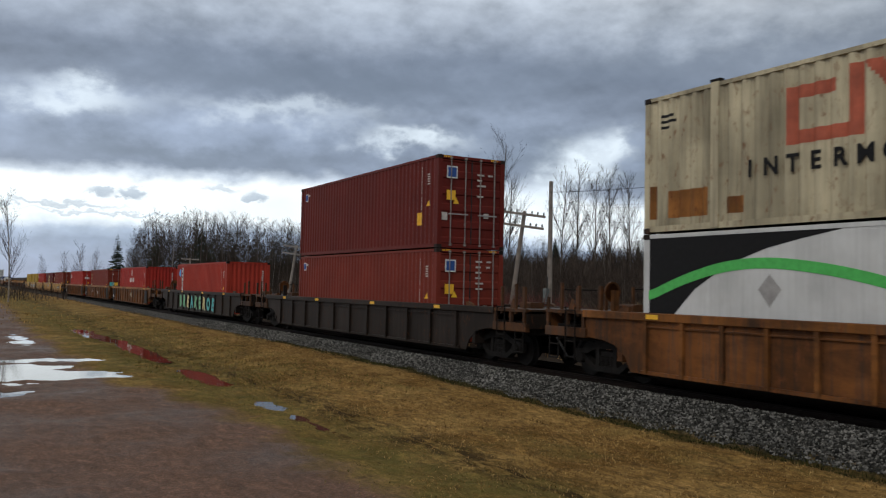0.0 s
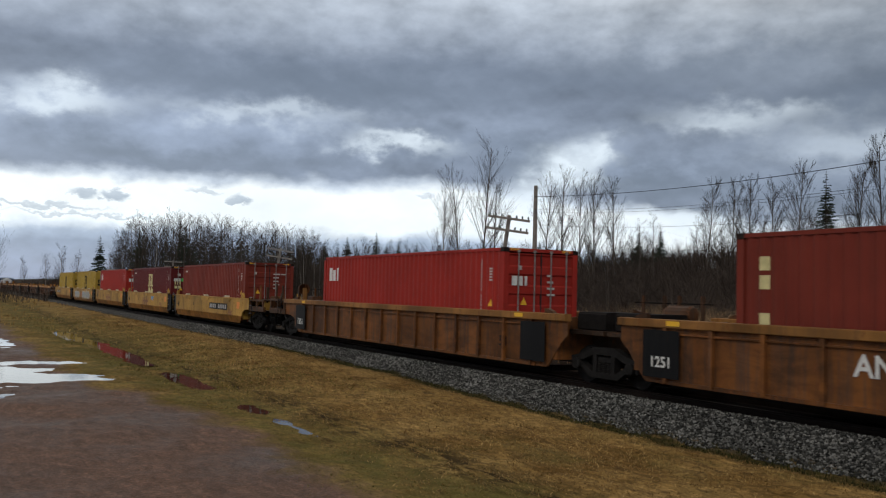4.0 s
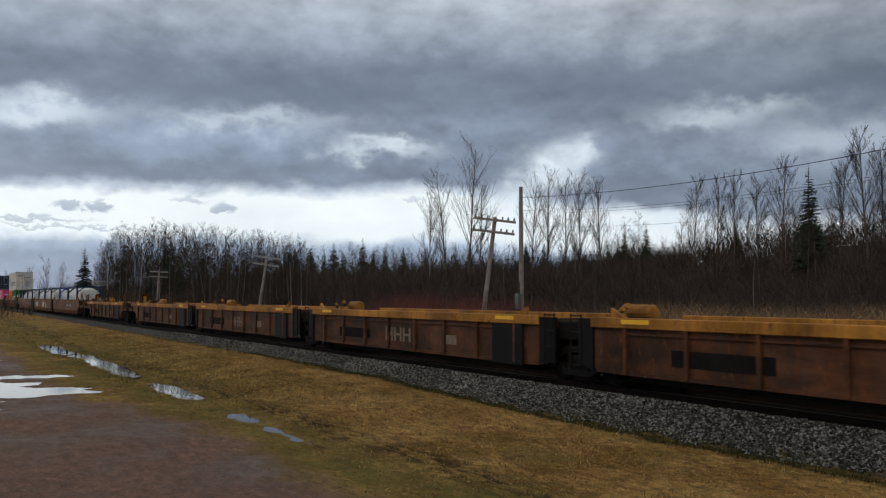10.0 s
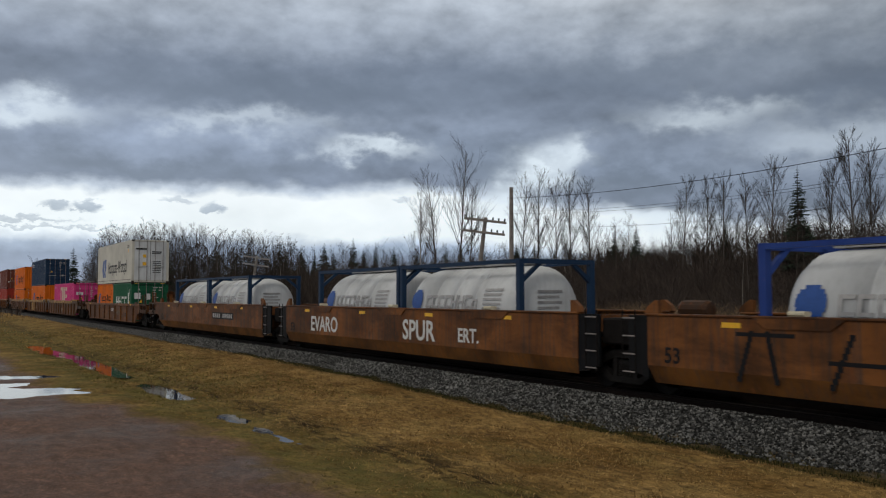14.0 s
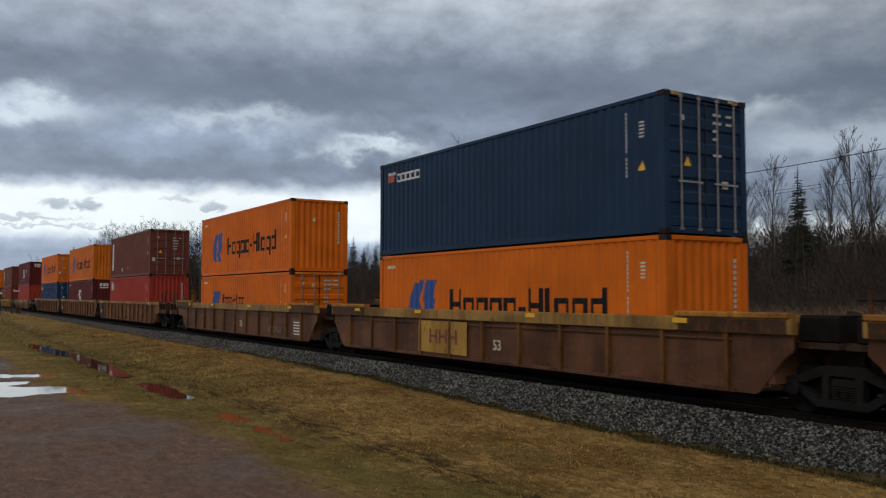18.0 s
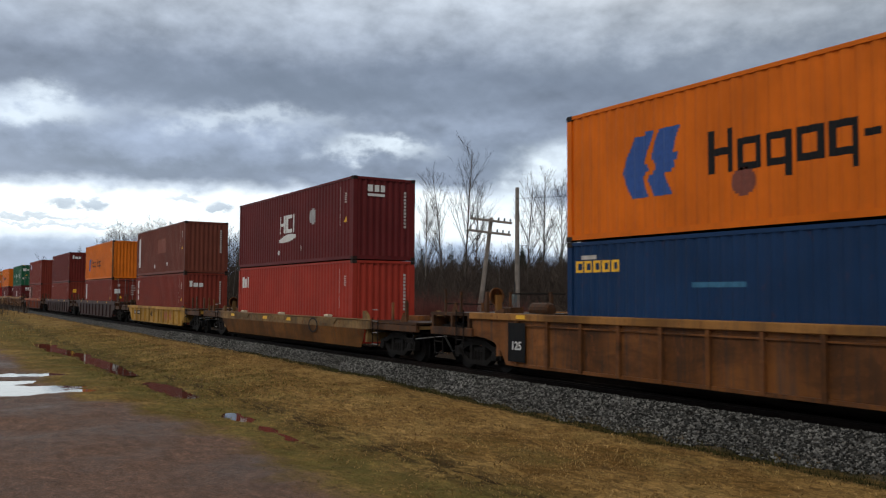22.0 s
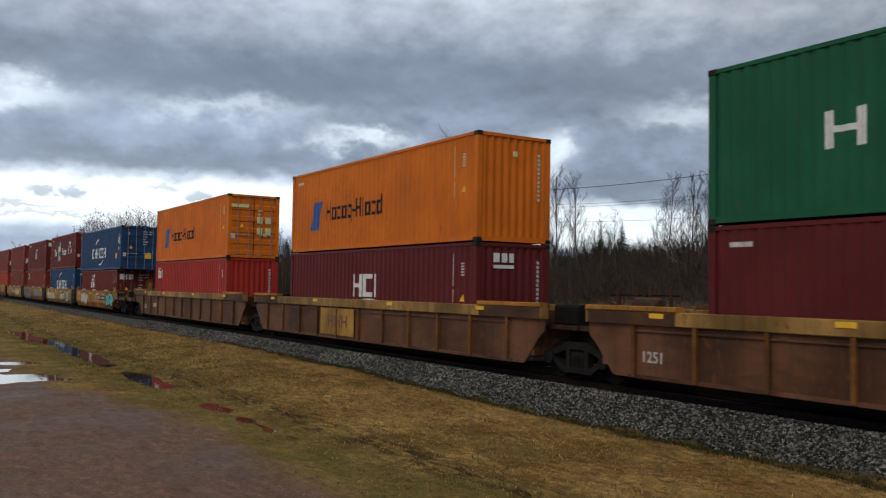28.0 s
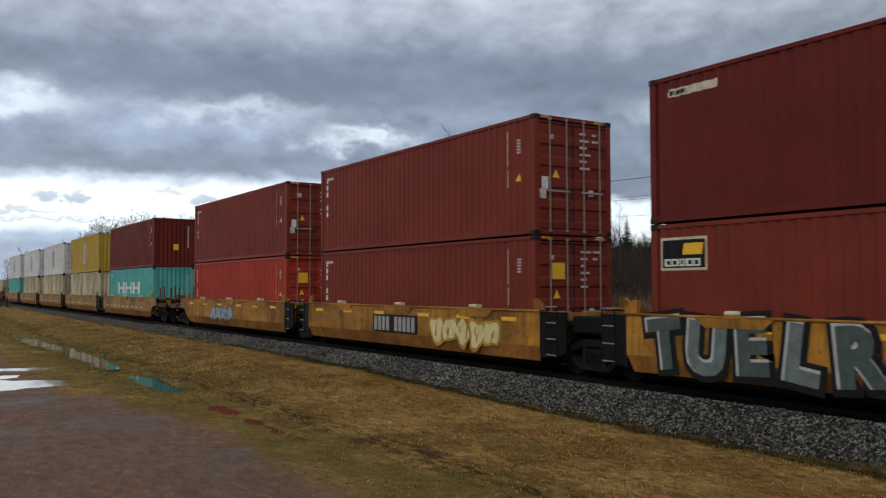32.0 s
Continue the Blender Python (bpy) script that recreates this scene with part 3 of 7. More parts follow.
def lattice(x, y, seed=0):
    """Smooth value noise, 0 to 1, for arrays."""
    xi, yi = np.floor(x), np.floor(y)
    fx, fy = x - xi, y - yi
    fx, fy = fx * fx * (3 - 2 * fx), fy * fy * (3 - 2 * fy)

    def h(a, b):
        k = np.sin(a * 127.1 + b * 311.7 + seed * 74.7) * 43758.5453
        return k - np.floor(k)

    return (h(xi, yi) * (1 - fx) + h(xi + 1, yi) * fx) * (1 - fy) + (h(xi, yi + 1) * (1 - fx) + h(xi + 1, yi + 1) * fx) * fy


def ease(v):
    v = np.clip(v, 0, 1)
    return v * v * (3 - 2 * v)


# hollows that hold water: middle, half sizes, depth
HOLLOWS = [(-46.0, 5.55, 5.0, 0.55, 0.12), (-38.0, 6.1, 4.5, 0.5, 0.12), (-30.8, 6.0, 3.2, 0.42, 0.10), (-24.3, 6.05, 2.6, 0.46, 0.12), (-18.2, 5.95, 0.8, 0.20, 0.052), (-15.3, 5.9, 1.1, 0.24, 0.060),
           (-26.2, 0.6, 3.0, 2.2, 0.10), (-25.4, 3.0, 1.1, 1.5, 0.09), (-30.4, 2.6, 0.8, 1.6, 0.085), (-21.7, 0.9, 0.6, 0.8, 0.09), (-41.0, 2.4, 4.0, 0.6, 0.08), (-21.4, 3.0, 0.15, 0.3, 0.06)]


def ground_height(x, y):
    x, y = np.asarray(x, float), np.asarray(y, float)
    z = -0.50 + 0.0 * x
    z = z + 0.24 * ease((-x - 10) / 18) * ease((y - 6.6) / 3.2)
    z = z - 0.05 * ease((y - 7.5) / 3.0)
    z = z - 0.06 * np.exp(-((y - 6.0) / 0.9) ** 2)
    z = z + 0.05 * (lattice(x * 0.5, y * 0.5, 1) - 0.5) + 0.06 * (lattice(x * 1.7, y * 1.7, 2) - 0.5) + 0.03 * (lattice(x * 5, y * 5, 3) - 0.5) + 0.025 * (lattice(x * 1.9, y * 7, 4) - 0.5)
    for cx, cy, rx, ry, d in HOLLOWS:
        z = z - d * np.exp(-((x - cx) / rx) ** 4 - ((y - cy) / ry) ** 2)
    # the track bed
    s = np.abs(y - YC)
    bed = np.where(s < 1.42, -0.165, -0.065) - np.maximum(s - 1.62, 0) * 0.5
    z = np.where(s < 4.2, np.maximum(z, bed), z)
    # past the track: a shallow ditch, then scrubland that climbs
    back = ease((y - 17.2) / 2.0)
    z = z * (1 - back) + back * (-0.45 + 0.012 * np.clip(y - 24, 0, 200) + 4.6 * ease((y - 28) / 40) + 2.2 * ease((x + 75) / 50) * ease((y - 30) / 30) + 0.10 * (lattice(x * 0.3, y * 0.3, 5) - 0.5))
    # far off the lot rises a little into rough grass
    z = z + 0.35 * ease((-x - 46) / 30) * ease((11.5 - y) / 2.0)
    return z


def quick_mesh(name, verts, tris, mat):
    """A triangle mesh from arrays."""
    m = bpy.data.meshes.new(name)
    m.vertices.add(len(verts))
    m.vertices.foreach_set("co", np.ascontiguousarray(verts, dtype=np.float32).ravel())
    m.loops.add(len(tris) * 3)
    m.loops.foreach_set("vertex_index", np.ascontiguousarray(tris, dtype=np.int32).ravel())
    m.polygons.add(len(tris))
    m.polygons.foreach_set("loop_start", np.arange(0, len(tris) * 3, 3, dtype=np.int32))
    m.update(calc_edges=True)
    m.materials.append(mat)
    return m


def axis_steps(dense, far):
    a = list(np.arange(dense[0], dense[1] + 1e-6, dense[2]))
    step, lo, hi = dense[2], dense[0], dense[1]
    while lo > -far or hi < far:
        step *= 1.22
        lo, hi = lo - step, hi + step
        a = [max(lo, -far)] + a + [min(hi, far)]
    return np.unique(np.round(a, 4))


def build_ground():
    xs, ys = axis_steps((-52, -2, 0.17), 3500), axis_steps((-2.0, 12.7, 0.15), 3500)
    gx, gy = np.meshgrid(xs, ys)
    gz = ground_height(gx, gy)
    n, k = len(xs), len(ys)
    i = np.arange(k - 1)[:, None] * n + np.arange(n - 1)[None, :]
    faces = np.stack([i, i + 1, i + n + 1, i + n], -1).reshape(-1, 4)
    verts = np.stack([gx, gy, gz], -1).reshape(-1, 3)
    m = raw_mesh("ground", verts.tolist(), faces.tolist(), GROUND)
    m.polygons.foreach_set("use_smooth", [True] * len(m.polygons))
    tagged(new("ground", m), "brown gravel lot, dead winter grass verge and scrub", "ground", kind="structure")


def pool(cx, cy, hx, hy, level, label):
    s = Shape()
    n = 28
    ring = [(cx + hx * math.cos(2 * math.pi * i / n), cy + hy * math.sin(2 * math.pi * i / n), level) for i in range(n)]
    s.quad(*ring)
    ob = dress(new("puddle", s.mesh("puddle")), WATER)
    tagged(ob, label, "puddle", "puddles on the lot and ditch")


def scatter_blades(name, count, area, size, mat, label, lean=0.5, keep=None, width=0.006, seed=1, category="grass", base=None):
    """Thin upright blades, each a bent sliver of two triangles, joined in one mesh."""
    r = np.random.default_rng(seed)
    x, y = r.uniform(area[0], area[1], count), r.uniform(area[2], area[3], count)
    if keep is not None:
        ok = r.uniform(0, 1, count) < keep(x, y)
        x, y = x[ok], y[ok]
    c = len(x)
    z = ground_height(x, y) if base is None else base(x, y)
    h = r.uniform(size[0], size[1], c)
    a, b = r.uniform(0, 2 * np.pi, c), r.uniform(0, 2 * np.pi, c)
    w = width * r.uniform(0.6, 1.5, c)
    dx, dy = np.cos(a) * w, np.sin(a) * w
    lx, ly = np.cos(b) * h * lean * r.uniform(0.2, 1, c), np.sin(b) * h * lean * r.uniform(0.2, 1, c)
    v = np.empty((c, 5, 3))
    v[:, 0] = np.stack([x - dx, y - dy, z - 0.01], -1)
    v[:, 1] = np.stack([x + dx, y + dy, z - 0.01], -1)
    v[:, 2] = np.stack([x + dx * 0.7 + lx * 0.35, y + dy * 0.7 + ly * 0.35, z + h * 0.6], -1)
    v[:, 3] = np.stack([x - dx * 0.7 + lx * 0.35, y - dy * 0.7 + ly * 0.35, z + h * 0.6], -1)
    v[:, 4] = np.stack([x + lx, y + ly, z + h], -1)
    i = np.arange(c) * 5
    tris = np.concatenate([np.stack([i, i + 1, i + 2], -1), np.stack([i, i + 2, i + 3], -1), np.stack([i + 3, i + 2, i + 4], -1)])
    m = quick_mesh(name, v.reshape(-1, 3), tris, mat)
    return tagged(new(name, m), label, category, kind="stuff")


def scatter_shrubs(name, count, area, size, twigs, mat, label, width, seed, spread=0.42, keep=None, category="scrub"):
    """Round-topped bare shrubs: bundles of thin bent twigs fanning from a root, joined in one mesh."""
    r = np.random.default_rng(seed)
    x, y = r.uniform(area[0], area[1], count), r.uniform(area[2], area[3], count)
    if keep is not None:
        ok = r.uniform(0, 1, count) < keep(x, y)
        x, y = x[ok], y[ok]
    z = ground_height(x, y)
    h = r.uniform(size[0], size[1], len(x)) * (0.55 + 0.75 * lattice(x * 0.09, y * 0.09, seed))
    k = len(x)
    x, y, z, h = (np.repeat(q, twigs) for q in (x, y, z, h))
    c = k * twigs
    a = r.uniform(0, 2 * np.pi, c)
    out = r.uniform(0, 1, c) ** 0.7 * spread
    root = r.uniform(0, 0.25, c) * h
    # twigs also spring from halfway up
    start = r.choice([0.0, 0.0, 0.3, 0.5], c)
    tip = h * np.sqrt(np.maximum(0.05, 1 - (out / (spread * 1.15)) ** 2)) * r.uniform(0.45, 1.0, c)
    ca, sa = np.cos(a), np.sin(a)
    b = r.uniform(0, 2 * np.pi, c)
    w = width * r.uniform(0.5, 1.5, c)
    dx, dy = np.cos(b) * w, np.sin(b) * w

    def at(f, bow):
        rr = root * (1 - f) * 0.4 + out * h * (f ** 1.3)
        jx, jy = bow * r.normal(0, 0.17, c) * h, bow * r.normal(0, 0.17, c) * h
        return np.stack([x + ca * rr + jx, y + sa * rr + jy, z + tip * f - 0.05 * (f == 0)], -1)

    p0, p1, p2 = at(start, 0), at(start + (1 - start) * 0.55, 1), at(np.ones(c), 1)
    d = np.stack([dx, dy, 0 * dx], -1)
    v = np.stack([p0 - d, p0 + d, p1 + d * 0.65, p1 - d * 0.65, p2], 1)
    i = np.arange(c) * 5
    tris = np.concatenate([np.stack([i, i + 1, i + 2], -1), np.stack([i, i + 2, i + 3], -1), np.stack([i + 3, i + 2, i + 4], -1)])
    m = quick_mesh(name, v.reshape(-1, 3), tris, mat)
    return tagged(new(name, m), label, category, kind="stuff")


def build_ballast():
    """Crushed stones on the near shoulder and between the ties."""
    r = np.random.default_rng(3)
    n = 50000
    x = -3 - 47 * r.uniform(0, 1, n) ** 1.25
    y = r.uniform(11.3, 12.60, n)
    edge = 11.42 + 0.30 * (lattice(x * 1.3, y * 0 + 3, 9) - 0.4)
    ok = y > edge
    x, y = x[ok], y[ok]
    c = len(x)
    z = ground_height(x, y)
    base = np.array([(1, 0, 0), (0, 1, 0), (-1, 0, 0), (0, -1, 0), (0, 0, 1), (0, 0, -1)], float)
    v = base[None] * r.uniform(0.55, 1.25, (c, 6, 1)) + r.normal(0, 0.18, (c, 6, 3))
    ang = r.uniform(0, 2 * np.pi, c)
    ca, sa = np.cos(ang)[:, None], np.sin(ang)[:, None]
    tilt = r.uniform(-0.8, 0.8, (c, 1))
    vx, vy, vz = v[..., 0] * ca - v[..., 1] * sa, v[..., 0] * sa + v[..., 1] * ca, v[..., 2]
    vy, vz = vy * np.cos(tilt) - vz * np.sin(tilt), vy * np.sin(tilt) + vz * np.cos(tilt)
    s = r.uniform(0.018, 0.044, (c, 1))
    v = np.stack([x[:, None] + vx * s, y[:, None] + vy * s, z[:, None] + 0.012 + vz * s * 0.8], -1)
    tri = np.array([(0, 1, 4), (1, 2, 4), (2, 3, 4), (3, 0, 4), (1, 0, 5), (2, 1, 5), (3, 2, 5), (0, 3, 5)])
    f = (np.arange(c)[:, None, None] * 6 + tri[None]).reshape(-1, 3)
    m = quick_mesh("track_ballast", v.reshape(-1, 3), f, BALLAST)
    tagged(new("track_ballast", m), "crushed grey stone ballast along the track shoulder", "ballast", kind="stuff")


def build_track():
    rail = thing("railway_track", "single railway track of rusty rails on dark timber ties", "railway track", kind="structure")
    prof = [(-0.075, -0.175), (0.075, -0.175), (0.075, -0.163), (0.012, -0.145), (0.012, -0.045), (0.037, -0.032), (0.037, -0.004), (0.028, 0.0),
            (-0.028, 0.0), (-0.037, -0.004), (-0.037, -0.032), (-0.012, -0.045), (-0.012, -0.145), (-0.075, -0.163)]
    for side in (-1, 1):
        s = Shape()
        s.prism([(-700, YC + side * 0.755 + a, b) for a, b in prof], (900, 0, 0))
        part("rail", s, RAILTOP, rail, "rusty steel rail with a worn top")
    tie = shared(("tie",), lambda s: s.bevel_box(-0.115, 0.115, -1.3, 1.3, -0.32, -0.155, 0.012))
    r = random.Random(5)
    for i in range(150):
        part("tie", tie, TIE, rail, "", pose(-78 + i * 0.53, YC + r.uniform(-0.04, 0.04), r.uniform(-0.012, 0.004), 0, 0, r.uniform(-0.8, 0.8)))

# ---- containers ----
W2 = 1.219            # half width of a container
PITCH, DEEP = 0.278, 0.031


def fold(u, pitch=PITCH, deep=DEEP):
    """Inward depth of the corrugated wall at u."""
    p = (u / pitch) % 1.0
    if p < 0.26:
        return 0.0
    if p < 0.5:
        return deep * (p - 0.26) / 0.24
    if p < 0.76:
        return deep
    return deep * (1.0 - p) / 0.24


def fold_breaks(u0, u1, pitch=PITCH):
    cuts = [u0, u1]
    k = math.floor(u0 / pitch)
    while k * pitch < u1:
        for q in (0.0, 0.26, 0.5, 0.76):
            u = (k + q) * pitch
            if u0 + 1e-4 < u < u1 - 1e-4:
                cuts.append(u)
        k += 1
    return sorted(cuts)


def wall_shape(s, u0, u1, z0, z1, pitch, deep, place):
    """Corrugated sheet; place(u, depth, z) gives the point."""
    cuts = fold_breaks(u0, u1, pitch)
    for a, b in zip(cuts, cuts[1:]):
        da, db = fold(a, pitch, deep), fold(b, pitch, deep)
        s.quad(place(a, da, z0), place(b, db, z0), place(b, db, z1), place(a, da, z1))


def make_container(name, label, paint, length=12.192, height=2.896, end="wall", smooth=False, front=None, pitch=PITCH, deep=DEEP, category="container", group="containers on the train"):
    c = thing(name, label, category, group)
    L, H = length / 2, height
    key = (length, height, smooth, pitch)
    post, low, high = 0.16, 0.15, 0.09
    y0 = W2 - 0.012
    dp = 0.004 if smooth else deep

    def side(s):
        if smooth:
            s.box(-L + post, L - post, -y0, -y0 + 0.03, low, H - high)
        else:
            wall_shape(s, -L + post, L - post, low, H - high, pitch, deep, lambda u, d, z: (u, -y0 + d, z))

    def side_far(s):
        s.box(-L + post, L - post, y0 - 0.03, y0, low, H - high)

    def end_wall(s):
        wall_shape(s, -W2 + post, W2 - post, low, H - 0.1, 0.25, 0.045, lambda u, d, z: (L - 0.02 - d, u, z))

    def end_back(s):
        s.box(-L + 0.02, -L + 0.05, -W2 + post, W2 - post, low, H - 0.1)

    def roof(s):
        s.box(-L + 0.12, L - 0.12, -W2 + 0.05, W2 - 0.05, H - 0.05, H - 0.02)

    def floor(s):
        s.box(-L + 0.1, L - 0.1, -W2 + 0.06, W2 - 0.06, 0.03, 0.12)

    part("side_panel", shared(("side_panel", *key), side), paint, c)
    part("far_side_panel", shared(("far_side_panel", *key), side_far), paint, c)
    part("end_panel", shared(("end_panel", *key), end_back), paint, c)
    part("roof", shared(("roof", *key), roof), paint, c)
    part("floor", shared(("floor", *key), floor), UNDER, c)
    for sy in (-1, 1):
        ya, yb = sorted((sy * W2, sy * (W2 - 0.06)))
        part("top_rail", shared(("top_rail", sy, *key), lambda s: s.box(-L + post, L - post, ya, yb, H - high, H - 0.012)), paint, c)
        part("bottom_rail", shared(("bottom_rail", sy, *key), lambda s: s.box(-L + post, L - post, ya, yb, 0.03, low)), paint, c)
    for sx in (-1, 1):
        xa, xb = sorted((sx * L, sx * (L - 0.1)))
        part("header", shared(("header", sx, *key), lambda s: s.box(xa, xb, -W2 + post, W2 - post, H - 0.1, H - 0.01)), paint, c)
        part("sill", shared(("sill", sx, *key), lambda s: s.box(xa, xb, -W2 + post, W2 - post, 0.02, low)), paint, c)
        for sy in (-1, 1):
            x1, x2 = sorted((sx * (L - 0.003), sx * (L - post)))
            y1, y2 = sorted((sy * (W2 - 0.003), sy * (W2 - post)))
            part("corner_post", shared(("corner_post", sx, sy, *key), lambda s: s.box(x1, x2, y1, y2, 0.118, H - 0.118)), paint, c)
            xo, xi = sorted((sx * (L + 0.006), sx * (L - 0.178)))
            yo, yi = sorted((sy * (W2 + 0.006), sy * (W2 - 0.162)))
            for z1 in (0.0, H - 0.118):
                part("corner_casting", shared(("corner_casting", sx, sy, z1, *key), lambda s: s.bevel_box(xo, xi, yo, yi, z1, z1 + 0.118, 0.01)), PAINT["darkcar"], c)
    if end == "wall":
        part("end_panel", shared(("front_panel", *key), end_wall), front or paint, c)
    else:
        for sy in (-1, 1):
            ya, yb = sorted((sy * 0.012, sy * (W2 - post - 0.005)))

            def leaf(s):
                bands = 5
                step = (H - low - 0.16) / bands
                pts = []
                z = low + 0.02
                for _ in range(bands):
                    pts += [(z, 0.0), (z + step * 0.30, 0.0), (z + step * 0.38, 0.032), (z + step * 0.86, 0.032), (z + step * 0.94, 0.0)]
                    z += step
                pts.append((z, 0.0))
                for (za, da), (zb, db) in zip(pts, pts[1:]):
                    s.quad((L - 0.015 - da, ya, za), (L - 0.015 - da, yb, za), (L - 0.015 - db, yb, zb), (L - 0.015 - db, ya, zb))
                if smooth:
                    s.v, s.f = [], []
                    s.box(L - 0.05, L - 0.012, ya, yb, low + 0.02, H - 0.12)

            d = part("door", shared(("door", sy, *key), leaf), front or paint, c)
            for k, q in enumerate((0.28, 0.78)):
                yy = ya + (yb - ya) * q
                rod = shared(("lock_rod", round(yy, 3), *key), lambda s: (s.rod((L + 0.018, yy, 0.1), (L + 0.018, yy, H - 0.06), 0.019, None, 6), s.box(L - 0.01, L + 0.04, yy - 0.04, yy + 0.04, 0.08, 0.14),
                                                                      s.box(L - 0.01, L + 0.04, yy - 0.04, yy + 0.04, H - 0.12, H - 0.05)))
                part("lock_rod", rod, DULLROD, d, "dull grey lock rod")
            hz = 1.05
            hm = shared(("door_handle", sy, *key), lambda s: s.box(L + 0.01, L + 0.045, ya + (yb - ya) * 0.2, ya + (yb - ya) * 0.86, hz, hz + 0.035))
            part("door_handle", hm, GALV, d)
        part("door_gasket", shared(("door_gasket", *key), lambda s: s.box(L - 0.03, L - 0.008, -0.014, 0.014, low, H - 0.1)), RUBBER, c)
    c["half"] = L
    return c


def clusters(rects):
    """Rects grouped by touch."""
    left, out = list(rects), []
    while left:
        pack, grew = [left.pop()], True
        while grew:
            grew = False
            for q in left[:]:
                if any(q[0] <= p[1] + 0.012 and p[0] <= q[1] + 0.012 and q[2] <= p[3] + 0.012 and p[2] <= q[3] + 0.012 for p in pack):
                    pack.append(q)
                    left.remove(q)
                    grew = True
        out.append(pack)
    return out


def painted_on(c, name, rects, mat, label, lay):
    """One part for each separate patch; a run of small characters stays one part."""
    packs = clusters(rects)
    if len(packs) > 4:
        s = Shape()
        for q in rects:
            lay(s, *q)
        return tagged(part(name, s, mat, c, label), kind="stuff")
    for pack in packs:
        s = Shape()
        for q in pack:
            lay(s, *q)
        ob = part(name, s, mat, c, label)
    return ob


def mark(c, rects, mat, name="marking", label="", pitch=PITCH, deep=DEEP, smooth=False):
    """Paint laid into the folds of a container's near side: rects (u0, u1, z0, z1) from its middle and floor."""
    y0 = -W2 + 0.012

    def lay(s, u0, u1, z0, z1):
        if smooth:
            s.quad((u0, y0 - 0.003, z0), (u1, y0 - 0.003, z0), (u1, y0 - 0.003, z1), (u0, y0 - 0.003, z1))
        else:
            wall_shape(s, u0, u1, z0, z1, pitch, deep, lambda u, d, z: (u, y0 + d - 0.003, z))

    return painted_on(c, name, rects, mat, label, lay)


def end_mark(c, rects, mat, name="marking", label="", out=0.012):
    """Flat decals on the leading end: rects (v0, v1, z0, z1), v across from the near edge."""
    x = c["half"] + out

    def lay(s, v0, v1, z0, z1):
        s.quad((x, -W2 + v0, z0), (x, -W2 + v1, z0), (x, -W2 + v1, z1), (x, -W2 + v0, z1))

    return painted_on(c, name, rects, mat, label, lay)


def slanted(u0, u1, z0, z1, shift, rows=9):
    """A leaning bar as a stack of thin rects."""
    out = []
    for i in range(rows):
        a = z0 + (z1 - z0) * i / rows
        b = z0 + (z1 - z0) * (i + 1) / rows
        k = shift * (i + 0.5) / rows
        out.append((u0 + k, u1 + k, a, b))
    return out


def sliced(outline, rows=18):
    """A flat outline as a stack of thin rects."""
    z0, z1 = min(q for _, q in outline), max(q for _, q in outline)
    out = []
    for i in range(rows):
        a, b = z0 + (z1 - z0) * i / rows, z0 + (z1 - z0) * (i + 1) / rows
        m = (a + b) / 2
        hits = []
        for (p0, q0), (p1, q1) in zip(outline, outline[1:] + outline[:1]):
            if (q0 > m) != (q1 > m):
                hits.append(p0 + (p1 - p0) * (m - q0) / (q1 - q0))
        hits.sort()
        out += [(u, v, a, b) for u, v in zip(hits[::2], hits[1::2])]
    return out


def disc(u, z, r, rows=10):
    out = []
    for i in range(rows):
        a = -r + 2 * r * i / rows
        b = -r + 2 * r * (i + 1) / rows
        w = math.sqrt(max(0.0, r * r - ((a + b) / 2) ** 2))
        out.append((u - w, u + w, z + a, z + b))
    return out


def arc_band(u0, u1, z0, z1, rise, thick, n=14):
    """A swoosh: thin rects that follow a rising arc, thickest midway."""
    out = []
    for i in range(n):
        f = (i + 0.5) / n
        z = z0 + (z1 - z0) * f + rise * math.sin(math.pi * f)
        t = thick * (0.35 + 0.65 * math.sin(math.pi * f))
        out.append((u0 + (u1 - u0) * i / n, u0 + (u1 - u0) * (i + 1) / n, z - t / 2, z + t / 2))
    return out


def block_row(pattern, u0, u1, z0, h):
    """A brand drawn as a row of plain blocks: T tall, t stem, x low, j low with a tail, - dash."""
    wide = {"T": 1.0, "t": 0.42, "x": 0.92, "j": 0.92, "d": 0.92, "-": 0.5, " ": 0.5, "B": 1.0}
    total = sum(wide[p] + 0.16 for p in pattern)
    k = (u1 - u0) / total
    u, out, st = u0, [], 0.24
    for p in pattern:
        w = wide[p] * k
        if p == "T":
            out += [(u, u + w * st, z0, z0 + h), (u + w * (1 - st), u + w, z0, z0 + h), (u + w * st, u + w * (1 - st), z0 + h * 0.41, z0 + h * 0.58)]
        elif p == "B":
            out += [(u, u + w, z0, z0 + h * 0.2), (u, u + w, z0 + h * 0.8, z0 + h), (u, u + w * 0.28, z0 + h * 0.2, z0 + h * 0.8)]
        elif p == "t":
            out += [(u, u + w * 0.6, z0, z0 + h)]
        elif p in "xjd":
            x = h * 0.72
            out += [(u, u + w * st, z0, z0 + x), (u + w * (1 - st), u + w, z0 - (h * 0.26 if p == "j" else 0), z0 + (h if p == "d" else x)),
                    (u + w * st, u + w * (1 - st), z0, z0 + x * 0.22), (u + w * st, u + w * (1 - st), z0 + x * 0.78, z0 + x)]
        elif p == "-":
            out += [(u, u + w, z0 + h * 0.3, z0 + h * 0.45)]
        u += w + 0.16 * k
    return out


